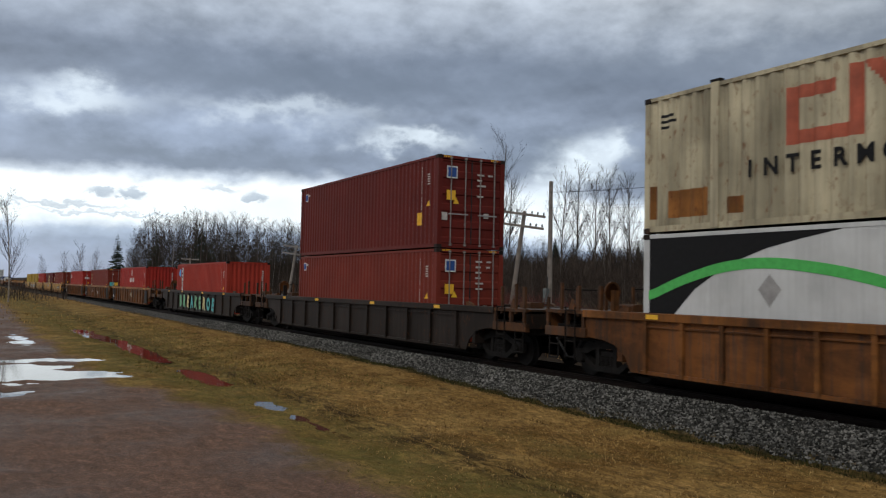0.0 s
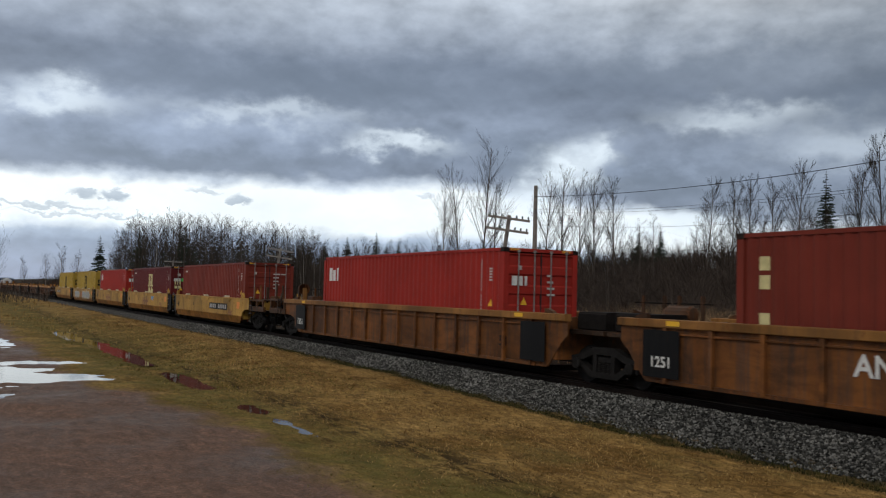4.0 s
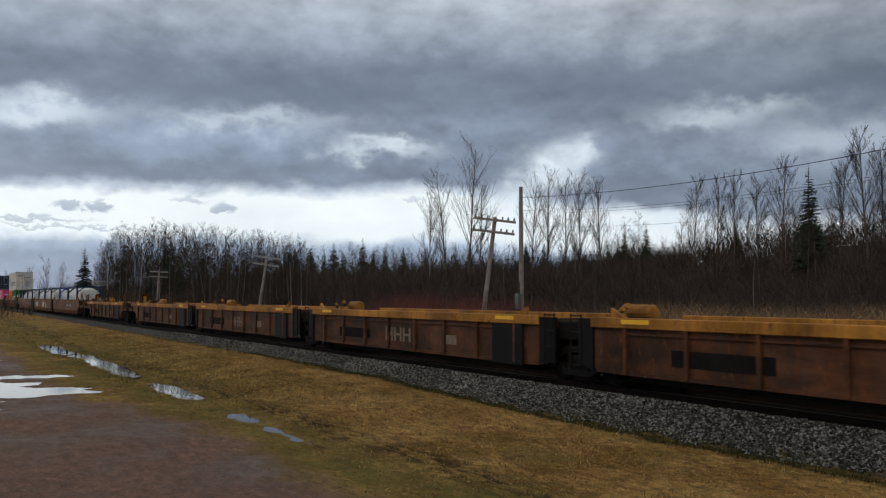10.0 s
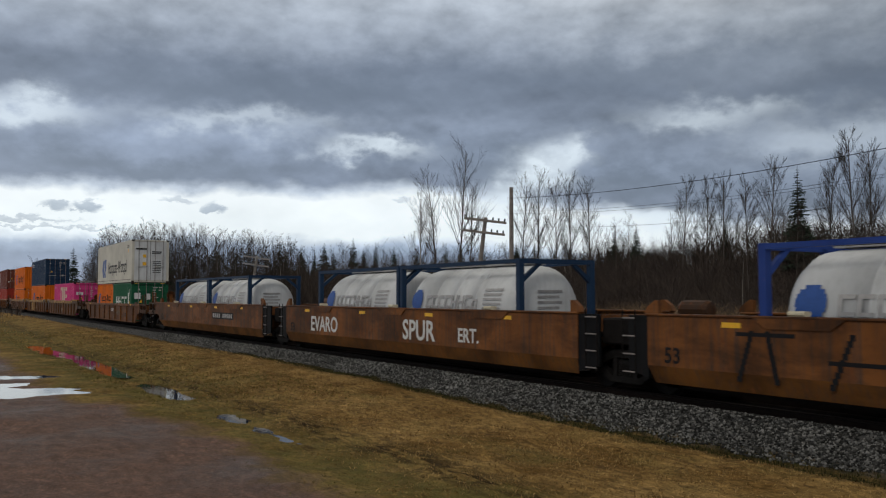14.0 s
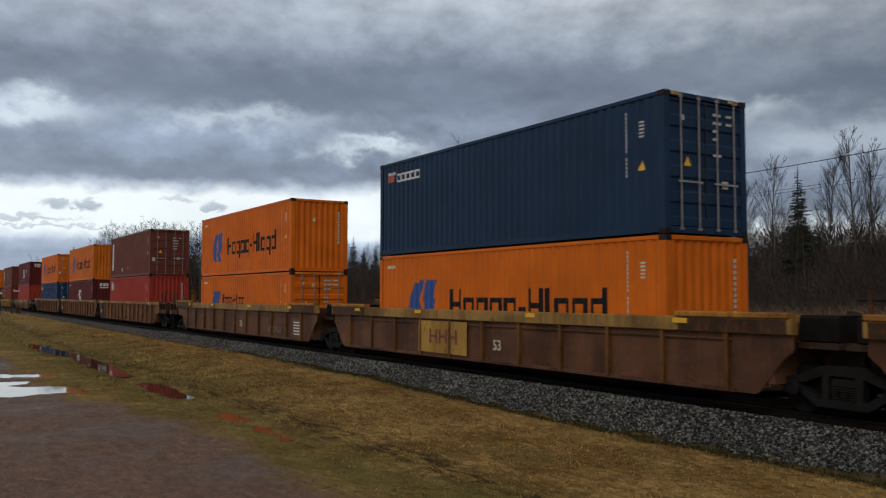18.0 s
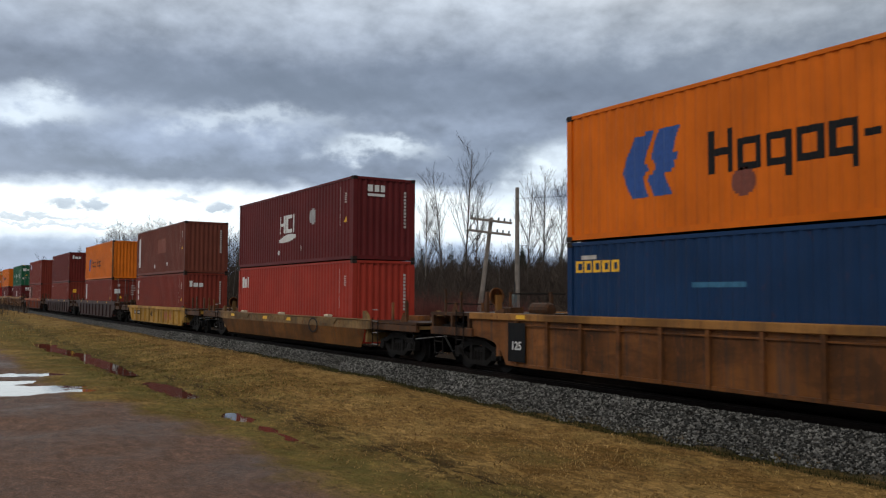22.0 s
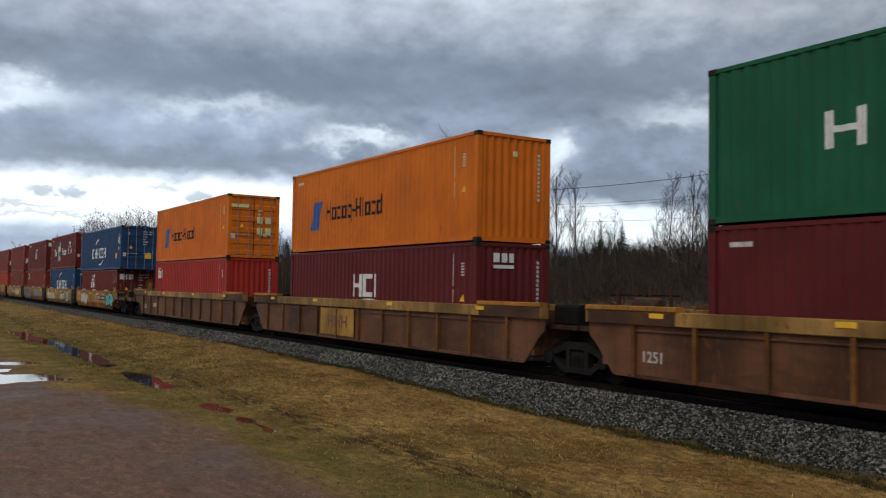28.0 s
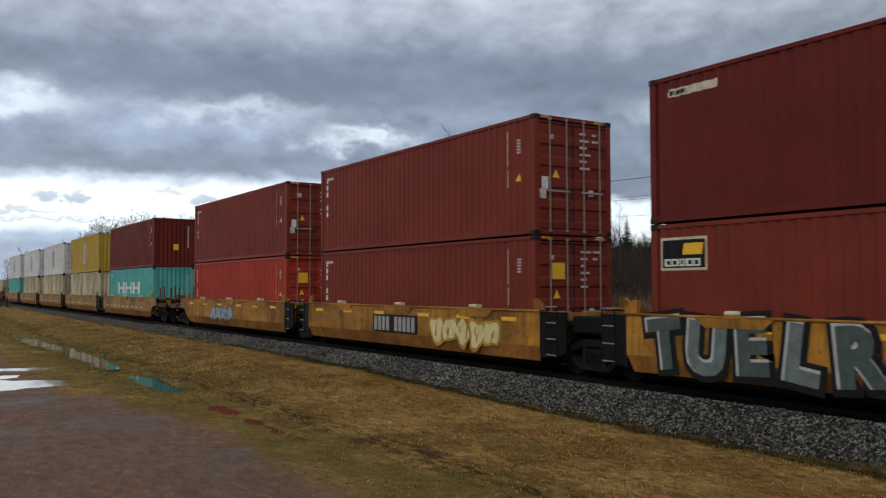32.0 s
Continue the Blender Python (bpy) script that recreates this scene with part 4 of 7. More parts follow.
def code_column(u, z0, z1, w=0.08, n=10):
    """An upright line of small unreadable characters."""
    d = (z1 - z0) / n
    return [(u, u + w, z0 + d * i + d * 0.12, z0 + d * (i + 1) - d * 0.14) for i in range(n) if i != n // 3]


def standard_marks(c, H, seed, doors, ink=WHITE):
    """The small lettering that every box carries: codes, warning plates, weights."""
    r = random.Random(seed)
    L = c["half"]
    ink = SOFTWHITE if ink is WHITE else ink
    mark(c, code_column(L - 1.12, H * 0.42, H * 0.9, 0.06, 16), ink, "marking", "column of faded white code letters")
    mark(c, [(L - 0.72, L - 0.58, H * 0.80 - 0.075 * i, H * 0.80 - 0.075 * i + 0.04) for i in range(5)], ink)
    if r.random() < 0.75:
        mark(c, sliced([(L - 0.76, H * 0.46), (L - 0.54, H * 0.46), (L - 0.65, H * 0.46 + 0.20)], 7), YELLOW, "warning_plate", "yellow warning triangle")
    if r.random() < 0.5:
        mark(c, [(-L + 0.45, -L + 0.95, H * 0.86, H * 0.86 + 0.09)], ink)
    if doors:
        rows = []
        for i in range(6):
            w = r.uniform(0.16, 0.36)
            if r.random() < 0.8:
                rows.append((1.40, 1.40 + w, H * 0.86 - i * 0.17, H * 0.86 - i * 0.17 + 0.055))
                if i < 2:
                    rows.append((1.80, 1.80 + w * 0.7, H * 0.86 - i * 0.17, H * 0.86 - i * 0.17 + 0.055))
        rows.append((1.66, 1.84, H * 0.34, H * 0.34 + 0.16))
        end_mark(c, rows, ink, "marking", "rows of white door lettering")
        end_mark(c, [(0.42, 0.60, H * 0.79, H * 0.79 + 0.16)] if r.random() < 0.5 else [(0.45, 0.56, H * 0.80, H * 0.80 + 0.11)], ink)
        end_mark(c, sliced([(0.53, H * 0.48), (0.75, H * 0.48), (0.64, H * 0.48 + 0.20)], 6), YELLOW, "warning_plate", "yellow warning triangle")
        end_mark(c, [(v + 0.06 * i, v + 0.06 * i + 0.035, H - 0.075, H - 0.025) for v in (0.2, 1.9) for i in range(5)], YELLOW, "hazard_stripe", "yellow hazard ticks", 0.004)
        if r.random() < 0.6:
            end_mark(c, [(0.14, 0.34, H * 0.30, H * 0.30 + 0.24)], SOFTWHITE, "data_plate", "pale data plate")
    else:
        end_mark(c, [(1.98, 2.07, H * 0.40 + i * 0.12, H * 0.40 + i * 0.12 + 0.08) for i in range(11)], ink, "marking", "", 0.0)


def liner_mark(c, smooth=False, ink=BLACK, far=0.0, z=None, k=1.0):
    """Leaning blue emblem and a long dark name drawn as blocks."""
    zz = 0.48 if z is None else z
    left = [(0.0, 0.42), (0.22, 0.93), (0.56, 1.0), (0.40, 0.52), (0.50, 0.44), (0.36, 0.30), (0.47, 0.02), (0.18, 0.0)]
    right = [(0.50, 0.60), (0.66, 1.0), (1.0, 1.0), (0.86, 0.62), (1.0, 0.57), (0.87, 0.46), (0.94, 0.37), (0.72, 0.35), (0.86, 0.0), (0.55, 0.0), (0.45, 0.28), (0.62, 0.44)]
    for o in (left, right):
        mark(c, sliced([((-4.3 + 1.65 * p) * k, zz + 1.36 * q) for p, q in o]), BLUEMARK, "logo", "blue arrow emblem", smooth=smooth)
    mark(c, block_row("Txjxj-Ttxjd", -1.95 * k, 4.45 * k, zz + 0.27, 0.82), ink, "logo", "long dark company name in blocks", smooth=smooth)


def cai_mark(c):
    mark(c, [(-5.6, -5.28, 2.0, 2.48), (-5.22, -4.98, 2.0, 2.40), (-4.90, -4.72, 2.0, 2.48)], WHITE, "logo", "small white block emblem")


def acl_mark(c, z=1.35):
    mark(c, block_row("TBt", -0.95, 0.85, z + 0.42, 0.72) + arc_band(-1.0, 0.85, z + 0.12, z + 0.26, 0.02, 0.3), WHITE, "logo", "white blocks over a white wave")
    end_mark(c, [(0.55, 0.75, 2.38, 2.62), (0.82, 1.0, 2.38, 2.62), (1.06, 1.22, 2.38, 2.62), (0.55, 1.22, 2.22, 2.31)], WHITE, "logo", "", 0.0)


def wave_mark(c, z):
    mark(c, block_row("BTT BBT", -2.5, 2.2, z, 0.72), WHITE, "logo", "wide white block name")
    mark(c, arc_band(-1.5, -0.2, z + 0.95, z + 1.35, 0.12, 0.14) + arc_band(0.0, 1.35, z - 0.45, z - 0.1, -0.12, 0.14), WHITE, "logo", "white swoosh")


def star_mark(c, u, z, k=1.0):
    for i in range(7):
        row, col = (0, i) if i < 4 else (1, i - 4)
        cu, cz, q = u + (col * 0.36 + row * 0.18) * k, z + 0.82 * k - row * 0.30 * k, 0.13 * k
        mark(c, [(cu - q, cu + q, cz - q * 0.28, cz + q * 0.28), (cu - q * 0.25, cu + q * 0.25, cz - q, cz - q * 0.28), (cu - q * 0.25, cu + q * 0.25, cz + q * 0.28, cz + q),
                 (cu - q * 0.6, cu - q * 0.3, cz - q * 0.7, cz - q * 0.28), (cu + q * 0.3, cu + q * 0.6, cz + q * 0.28, cz + q * 0.7), (cu - q * 0.6, cu - q * 0.3, cz + q * 0.28, cz + q * 0.7), (cu + q * 0.3, cu + q * 0.6, cz - q * 0.7, cz - q * 0.28)], WHITE, "logo", "white star")
    mark(c, block_row("BtT", u - 0.15 * k, u + 1.35 * k, z - 0.1, 0.46 * k), WHITE, "logo", "white block name")


def m_mark(c, ink, z=1.18):
    mark(c, [(-0.60, -0.30, z + 0.5, z + 1.2), (-0.13, 0.16, z + 0.5, z + 1.2), (0.33, 0.62, z + 0.5, z + 1.2), (-0.68, 0.52, z + 1.12, z + 1.26), (-0.78, -0.22, z + 0.40, z + 0.5), (-0.16, 0.2, z + 0.40, z + 0.5), (0.26, 0.84, z + 0.40, z + 0.5)] +
         disc(-0.34, z + 0.02, 0.33) + disc(0.40, z + 0.02, 0.33), ink, "logo", "large arched emblem")
    end_mark(c, [(0.25, 0.33, 1.75, 2.0), (0.40, 0.48, 1.75, 2.0), (0.55, 0.63, 1.75, 2.0), (0.25, 0.63, 1.98, 2.06), (0.25, 0.42, 1.5, 1.68), (0.47, 0.64, 1.5, 1.68)], ink, "logo")


def strip_mark(c, z0, z1, u=-5.48):
    mark(c, [(u, u + 0.36, z0, z1)], WHITE, "label_strip", "upright white strip")
    n = 6
    d = (z1 - z0) / n
    mark(c, [(u + 0.09, u + 0.27, z0 + d * i + 0.05, z0 + d * (i + 1) - 0.06) for i in range(n)], GALV, "marking", "", deep=DEEP)


# ---- tank containers ----
def make_tank(frame_paint):
    c = thing("tank_container", "white ribbed tank in a dark blue steel frame", "tank container", "tank containers")
    L, H = 3.029, 2.591
    z = 1.30
    prof = [(-L + 0.28, 0.30), (-L + 0.32, 0.72), (-L + 0.42, 0.98), (-L + 0.62, 1.13), (-L + 0.9, 1.17)]
    for k in (-1.0, 0.0, 1.0):
        prof += [(k - 0.03, 1.17), (k - 0.03, 1.185), (k + 0.03, 1.185), (k + 0.03, 1.17)]
    prof += [(L - 0.9, 1.17), (L - 0.62, 1.13), (L - 0.42, 0.98), (L - 0.32, 0.72), (L - 0.28, 0.30)]
    s = Shape().turned(prof, (0, 0, z), 36, "x")
    STORE.setdefault(("tank", L), s.mesh("tank"))
    shell = part("tank", STORE[("tank", L)], PAINT["white"], c, "white insulated tank shell")
    for p in shell.data.polygons:
        p.use_smooth = len(p.vertices) == 4
    part("walkway", shared(("walkway",), lambda s: s.box(-2.2, 2.2, -0.28, 0.28, H - 0.10, H - 0.07)), GALV, c)
    part("manhole", shared(("manhole",), lambda s: s.turned([(0, 0.28), (0.08, 0.28), (0.10, 0.2)], (0.3, 0, H - 0.12), 16, "z")), GALV, c)
    for sx in (-1, 1):
        for sy in (-1, 1):
            x0, x1 = sorted((sx * L, sx * (L - 0.15)))
            y0, y1 = sorted((sy * W2, sy * (W2 - 0.15)))
            part("corner_post", shared(("tank_post", sx, sy), lambda s: s.box(x0, x1, y0, y1, 0.0, H)), frame_paint, c)
            part("brace", shared(("tank_brace", sx, sy), lambda s: s.prism([(x0 + 0.02, sy * 1.1, H - 0.62), (x0 + 0.02, sy * 1.1, H - 0.48), (x0 + 0.02, sy * 0.55, H - 0.06), (x0 + 0.02, sy * 0.42, H - 0.06)], (0.1, 0, 0))), frame_paint, c)
        x0, x1 = sorted((sx * L, sx * (L - 0.12)))
        part("cross_bar", shared(("tank_bar", sx), lambda s: s.box(x0, x1, -W2 + 0.15, W2 - 0.15, H - 0.12, H)), frame_paint, c)
        part("cross_bar", shared(("tank_bar_low", sx), lambda s: s.box(x0, x1, -W2 + 0.15, W2 - 0.15, 0.02, 0.18)), frame_paint, c)
    for sy in (-1, 1):
        y0, y1 = sorted((sy * W2, sy * (W2 - 0.1)))
        part("top_rail", shared(("tank_rail", sy), lambda s: s.box(-L + 0.15, L - 0.15, y0, y1, H - 0.11, H - 0.01)), frame_paint, c)
        part("bottom_rail", shared(("tank_rail_low", sy), lambda s: s.box(-L + 0.15, L - 0.15, y0, y1, 0.02, 0.14)), frame_paint, c)

    def curved(name, rects, mat, label=""):
        q = Shape()
        for u0, u1, z0, z1 in rects:
            n = 4
            for i in range(n):
                za, zb = z0 + (z1 - z0) * i / n - z, z0 + (z1 - z0) * (i + 1) / n - z
                ya, yb = -math.sqrt(1.195 ** 2 - za * za), -math.sqrt(1.195 ** 2 - zb * zb)
                q.quad((u0, ya, za + z), (u1, ya, za + z), (u1, yb, zb + z), (u0, yb, zb + z))
        tagged(part(name, q, mat, c, label), kind="stuff")

    curved("logo", disc(-2.05, 1.55, 0.30, 8), BLUEMARK, "round blue emblem")
    curved("logo", block_row("BBBBTTBx", -1.55, 1.15, 1.33, 0.36), GALV, "grey company name in blocks")
    curved("marking", [(1.35, 2.15, 1.80 - 0.12 * i, 1.86 - 0.12 * i) for i in range(5)], GALV, "lines of small grey lettering")
    s = Shape()
    for i in range(5):
        s.quad((L - 0.27, -0.45, 1.75 - i * 0.14), (L - 0.27, 0.35 - 0.1 * (i % 2), 1.75 - i * 0.14), (L - 0.27, 0.35 - 0.1 * (i % 2), 1.82 - i * 0.14), (L - 0.27, -0.45, 1.82 - i * 0.14))
    part("marking", s, GALV, c)
    return c


# ---- well cars ----
def add_truck(car, x):
    """A two-axle truck under a car, its pieces one level down."""
    t = part("truck", shared(("truck_bolster",), lambda s: (s.bevel_box(-0.22, 0.22, -1.05, 1.05, 0.42, 0.66, 0.03), s.turned([(0.60, 0.2), (0.8, 0.2)], (0, 0, 0), 14, "z"))), STEEL, car, "grimy cast steel two-axle truck", pose(x, 0, 0))

    def frame_side(s):
        # arched top member, hanging bottom member, two columns and the pedestals
        for o in ([(-1.12, 0.62), (-0.74, 0.70), (-0.36, 0.86), (0.36, 0.86), (0.74, 0.70), (1.12, 0.62), (1.12, 0.50), (0.70, 0.56), (0.32, 0.70), (-0.32, 0.70), (-0.70, 0.56), (-1.12, 0.50)],
                  [(-0.98, 0.52), (-0.80, 0.54), (-0.40, 0.31), (0.40, 0.31), (0.80, 0.54), (0.98, 0.52), (0.46, 0.18), (-0.46, 0.18)],
                  [(-0.36, 0.28), (-0.24, 0.28), (-0.24, 0.74), (-0.36, 0.74)], [(0.24, 0.28), (0.36, 0.28), (0.36, 0.74), (0.24, 0.74)],
                  [(-1.10, 0.36), (-1.02, 0.36), (-1.02, 0.56), (-1.10, 0.56)], [(1.02, 0.36), (1.10, 0.36), (1.10, 0.56), (1.02, 0.56)]):
            s.prism([(p, -0.09, q) for p, q in o], (0, 0.18, 0))
        for k in (-0.885, 0.885):
            s.turned([(-0.17, 0.10), (-0.16, 0.13), (0.08, 0.13)], (k, 0, 0.46), 12, "y")

    fm = shared(("side_frame",), frame_side)
    sm = shared(("spring",), lambda s: [s.turned([(0.28 + 0.04 * i + (0.02 if j else 0), 0.075 if j else 0.055) for i in range(7) for j in (0, 1)], (k, 0, 0), 10, "z") for k in (-0.16, 0.0, 0.16)])
    wm = shared(("wheelset",), lambda s: (s.turned([(-0.80, 0.20), (-0.80, 0.40), (-0.69, 0.42), (-0.68, 0.455), (-0.655, 0.455), (-0.655, 0.33), (-0.70, 0.28), (-0.70, 0.13), (-0.65, 0.09),
                                                    (0.65, 0.09), (0.70, 0.13), (0.70, 0.28), (0.655, 0.33), (0.655, 0.455), (0.68, 0.455), (0.69, 0.42), (0.80, 0.40), (0.80, 0.20)], (0, 0, 0), 22, "y"),
                                          s.rod((0, -1.05, 0), (0, 1.05, 0), 0.075, None, 10)))
    for sy in (-1, 1):
        part("side_frame", fm, STEEL, t, "", pose(0, sy * 1.0, 0))
        part("spring", sm, STEEL, t, "", pose(0, sy * 1.03, 0))
    for sx in (-1, 1):
        part("wheelset", wm, STEEL, t, "", pose(sx * 0.885, 0, 0.42))
    return t


def flat_part(car, name, rects, mat, label="", y=-1.505):
    """Flat paint on the near side of a car."""
    return painted_on(car, name, rects, mat, label, lambda s, u0, u1, z0, z1: s.quad((u0, y, z0), (u1, y, z0), (u1, y, z1), (u0, y, z1)))


def letters(car, words, u, z, size, mat, y=-1.505, label="", name="lettering"):
    return part(name, text_mesh(words, size), mat, car, label, pose(u, y, z))


def end_gear(car, sx, hb, gapend, top, paint):
    """Brake rigging, pipes, steps and plates crowding a car's end over the truck."""
    def at(f):
        return sx * (hb + (gapend - hb) * f)

    def span(a, b):
        return sorted((at(a), at(b)))

    a, b = span(0.02, 0.96)
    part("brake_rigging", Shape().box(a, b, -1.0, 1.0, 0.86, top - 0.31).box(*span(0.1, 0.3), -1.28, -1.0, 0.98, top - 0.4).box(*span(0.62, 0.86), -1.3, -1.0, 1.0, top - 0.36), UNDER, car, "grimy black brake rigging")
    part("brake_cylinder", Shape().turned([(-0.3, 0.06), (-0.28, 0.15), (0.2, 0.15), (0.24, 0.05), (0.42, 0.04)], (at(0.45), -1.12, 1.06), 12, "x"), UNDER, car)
    for f, y, h in ((0.52, -1.38, 0.55), (0.78, -1.38, 0.62), (0.70, -0.2, 0.30), (0.90, 1.1, 0.55)):
        x = at(f)
        part("upright", Shape().box(x - 0.035, x + 0.035, y - 0.03, y + 0.03, top - 0.16, top + h), paint, car)
    part("valve_box", Shape().bevel_box(*span(0.25, 0.45), -0.35, 0.1, top - 0.12, top + 0.13, 0.03), paint, car, "rusty valve box")
    part("bracket", Shape().prism([(at(0.60), -1.30, top - 0.12), (at(0.74), -1.30, top - 0.12), (at(0.67), -1.30, top + 0.24)], (0, 0.05, 0)), paint, car)
    part("brake_pipe", Shape().rod((at(0.0), -1.2, top - 0.05), (at(0.96), -0.9, top - 0.08), 0.028, None, 6), UNDER, car)
    part("cut_lever", Shape().rod((at(0.97), -1.4, top - 0.5), (at(0.97), 0.0, top - 0.42), 0.016, None, 6), GALV, car)
    st = Shape()
    for k in (0.80, 0.94):
        st.rod((at(k), -1.43, top - 0.35), (at(k), -1.43, 0.40), 0.018, None, 6)
    for z in (0.42, 0.74):
        st.rod((at(0.80), -1.43, z), (at(0.94), -1.43, z), 0.02, None, 6)
    part("step", st, STEEL, car, "bent steel corner step")


def make_car(label, side, trim, hw, xr, xl, ribs, style="ribbed", right="coupler", left="coupler", top=1.56, group="well cars", rib_paint=None, end_paint=None, empty=False, chord=0.17):
    """A well car, middle of the well at x=0. hw: half the well; xr, xl: distance to the coupling or joint ahead and behind."""
    car = thing("well_car", label, "well car", group)
    S, T = PAINT[side], PAINT[trim]
    R = PAINT[rib_paint] if rib_paint else S
    E = PAINT[end_paint] if end_paint else S
    hb = hw + (0.25 if style == "smooth" else 0.45)
    bot = 0.36 if empty else 0.305
    over = 1.02 if top > 1.4 else 0.35       # side wall carried on above the truck
    yo = 1.46 if style == "ribbed" else 1.48
    ends = {1: (xr, right), -1: (xl, left)}

    def outline(y_side):
        pts = [(-hb, top - 0.05), (hb, top - 0.05)]
        if ends[1][1] == "joint":
            if empty:
                pts += [(hb, bot + 0.10), (hb - 0.08, bot)]
            else:
                pts[1] = (hb + 0.34, top - 0.05)
                pts += [(hb + 0.34, 1.08), (hb + 0.14, 0.92), (hb - 0.34, bot + 0.05), (hb - 0.42, bot)]
        else:
            pts[1] = (hb + over, top - 0.05)
            pts += [(hb + over, 0.97), (hb + 0.42, 0.93), (hb + 0.02, 0.84), (hb - 0.32, 0.60), (hb - 0.50, bot)]
        if ends[-1][1] == "joint":
            if empty:
                pts += [(-hb + 0.08, bot), (-hb, bot + 0.10)]
            else:
                pts[0] = (-hb - 0.34, top - 0.05)
                pts += [(-hb + 0.42, bot), (-hb + 0.34, bot + 0.05), (-hb - 0.14, 0.92), (-hb - 0.34, 1.08)]
        else:
            pts[0] = (-hb - over, top - 0.05)
            pts += [(-hb + 0.50, bot), (-hb + 0.32, 0.60), (-hb - 0.02, 0.84), (-hb - 0.42, 0.93), (-hb - over, 0.97)]
        return pts

    for sy in (-1, 1):
        ya, yb = sorted((sy * (yo - 0.06), sy * (yo - 0.10)))
        wall = Shape()
        if style == "smooth":
            ya, yb = sorted((sy * yo, sy * (yo - 0.05)))
            lowz = bot + (0.34 if top > 1.4 else 0.62)
            pts = [(-hb, top - 0.05), (hb, top - 0.05)]
            if ends[1][1] != "joint":
                pts[1] = (hb + over, top - 0.05)
                pts += [(hb + over, 0.99), (hb + 0.4, 0.96), (hb + 0.12, max(0.84, lowz))]
            pts += [(hb, lowz), (-hb, lowz)]
            if ends[-1][1] != "joint":
                pts[0] = (-hb - over, top - 0.05)
                pts += [(-hb - 0.12, max(0.84, lowz)), (-hb - 0.4, 0.96), (-hb - over, 0.99)]
            wall.prism([(x, ya, z) for x, z in pts], (0, yb - ya, 0))
            yi = sy * (yo - 0.12)
            cr, cl = (0.10 if right == "joint" else 0.55), (0.10 if left == "joint" else 0.55)
            sk = Shape().quad((-hb, sy * yo, lowz), (hb, sy * yo, lowz), (hb - cr, yi, bot), (-hb + cl, yi, bot))
            part("skirt", sk, PAINT[{"ttx": "ochre", "mustard": "ochre", "tan": "ochre"}.get(side, "skirt")], car, "orange brown lower skirt")
        else:
            wall.prism([(x, ya, z) for x, z in outline(sy)], (0, yb - ya, 0))
        part("side_wall", wall, S, car, "weathered side wall of the well")
        y1, y2 = sorted((sy * (yo + 0.035), sy * (yo - 0.16)))
        stub = 0.02 if style == "smooth" or empty else 0.36
        ca, cb = (-hb - (stub if left == "joint" else over)), (hb + (stub if right == "joint" else over))
        part("top_chord", Shape().bevel_box(ca, cb, y1, y2, top - (chord if style == "ribbed" else 0.05), top, 0.015), T if style == "ribbed" else S, car)
        tuck = 0.02 if style == "ribbed" else 0.13
        y1, y2 = sorted((sy * (yo - tuck), sy * (yo - 0.36)))
        part("bottom_sill", Shape().box(-hb + 0.85, hb - 0.85, y1, y2, bot - 0.004, bot + 0.07), S if style == "ribbed" else UNDER, car)
        if style == "ribbed":
            y1, y2 = sorted((sy * (yo + 0.02), sy * (yo - 0.062)))
            rm = shared(("rib", sy, top, yo, chord), lambda s: s.box(-0.045, 0.045, y1, y2, bot + 0.02, top - chord))
            count = max(2, int(round((2 * hb - 2.0) / ribs)))
            for i in range(count + 1):
                part("rib", rm, R, car, "", pose(-hb + 1.0 + (2 * hb - 2.0) * i / count, 0, 0))
            y1, y2 = sorted((sy * (yo - 0.01), sy * (yo - 0.06)))
            part("flange", Shape().box(-hb + 0.9, hb - 0.9, y1, y2, top - chord - 0.13, top - chord - 0.10), S, car)
        elif sy == -1:
            for k in (-0.62, 0.0, 0.62):
                q = Shape().prism([(k * hw - 0.9, -yo - 0.03, top - 0.02), (k * hw + 0.9, -yo - 0.03, top - 0.02), (k * hw + 0.62, -yo - 0.03, top - 0.22), (k * hw - 0.62, -yo - 0.03, top - 0.22)], (0, 0.03, 0))
                part("gusset_plate", q, S, car)
                part("pad", Shape().bevel_box(k * hw - 0.16, k * hw + 0.16, -yo - 0.05, -yo + 0.14, top, top + 0.09, 0.03), CREAMMARK, car)
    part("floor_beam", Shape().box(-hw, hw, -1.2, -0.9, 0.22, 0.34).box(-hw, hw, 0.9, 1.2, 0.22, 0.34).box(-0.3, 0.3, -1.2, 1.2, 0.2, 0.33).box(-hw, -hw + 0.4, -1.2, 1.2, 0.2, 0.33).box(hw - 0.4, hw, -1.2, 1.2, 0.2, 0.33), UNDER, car)
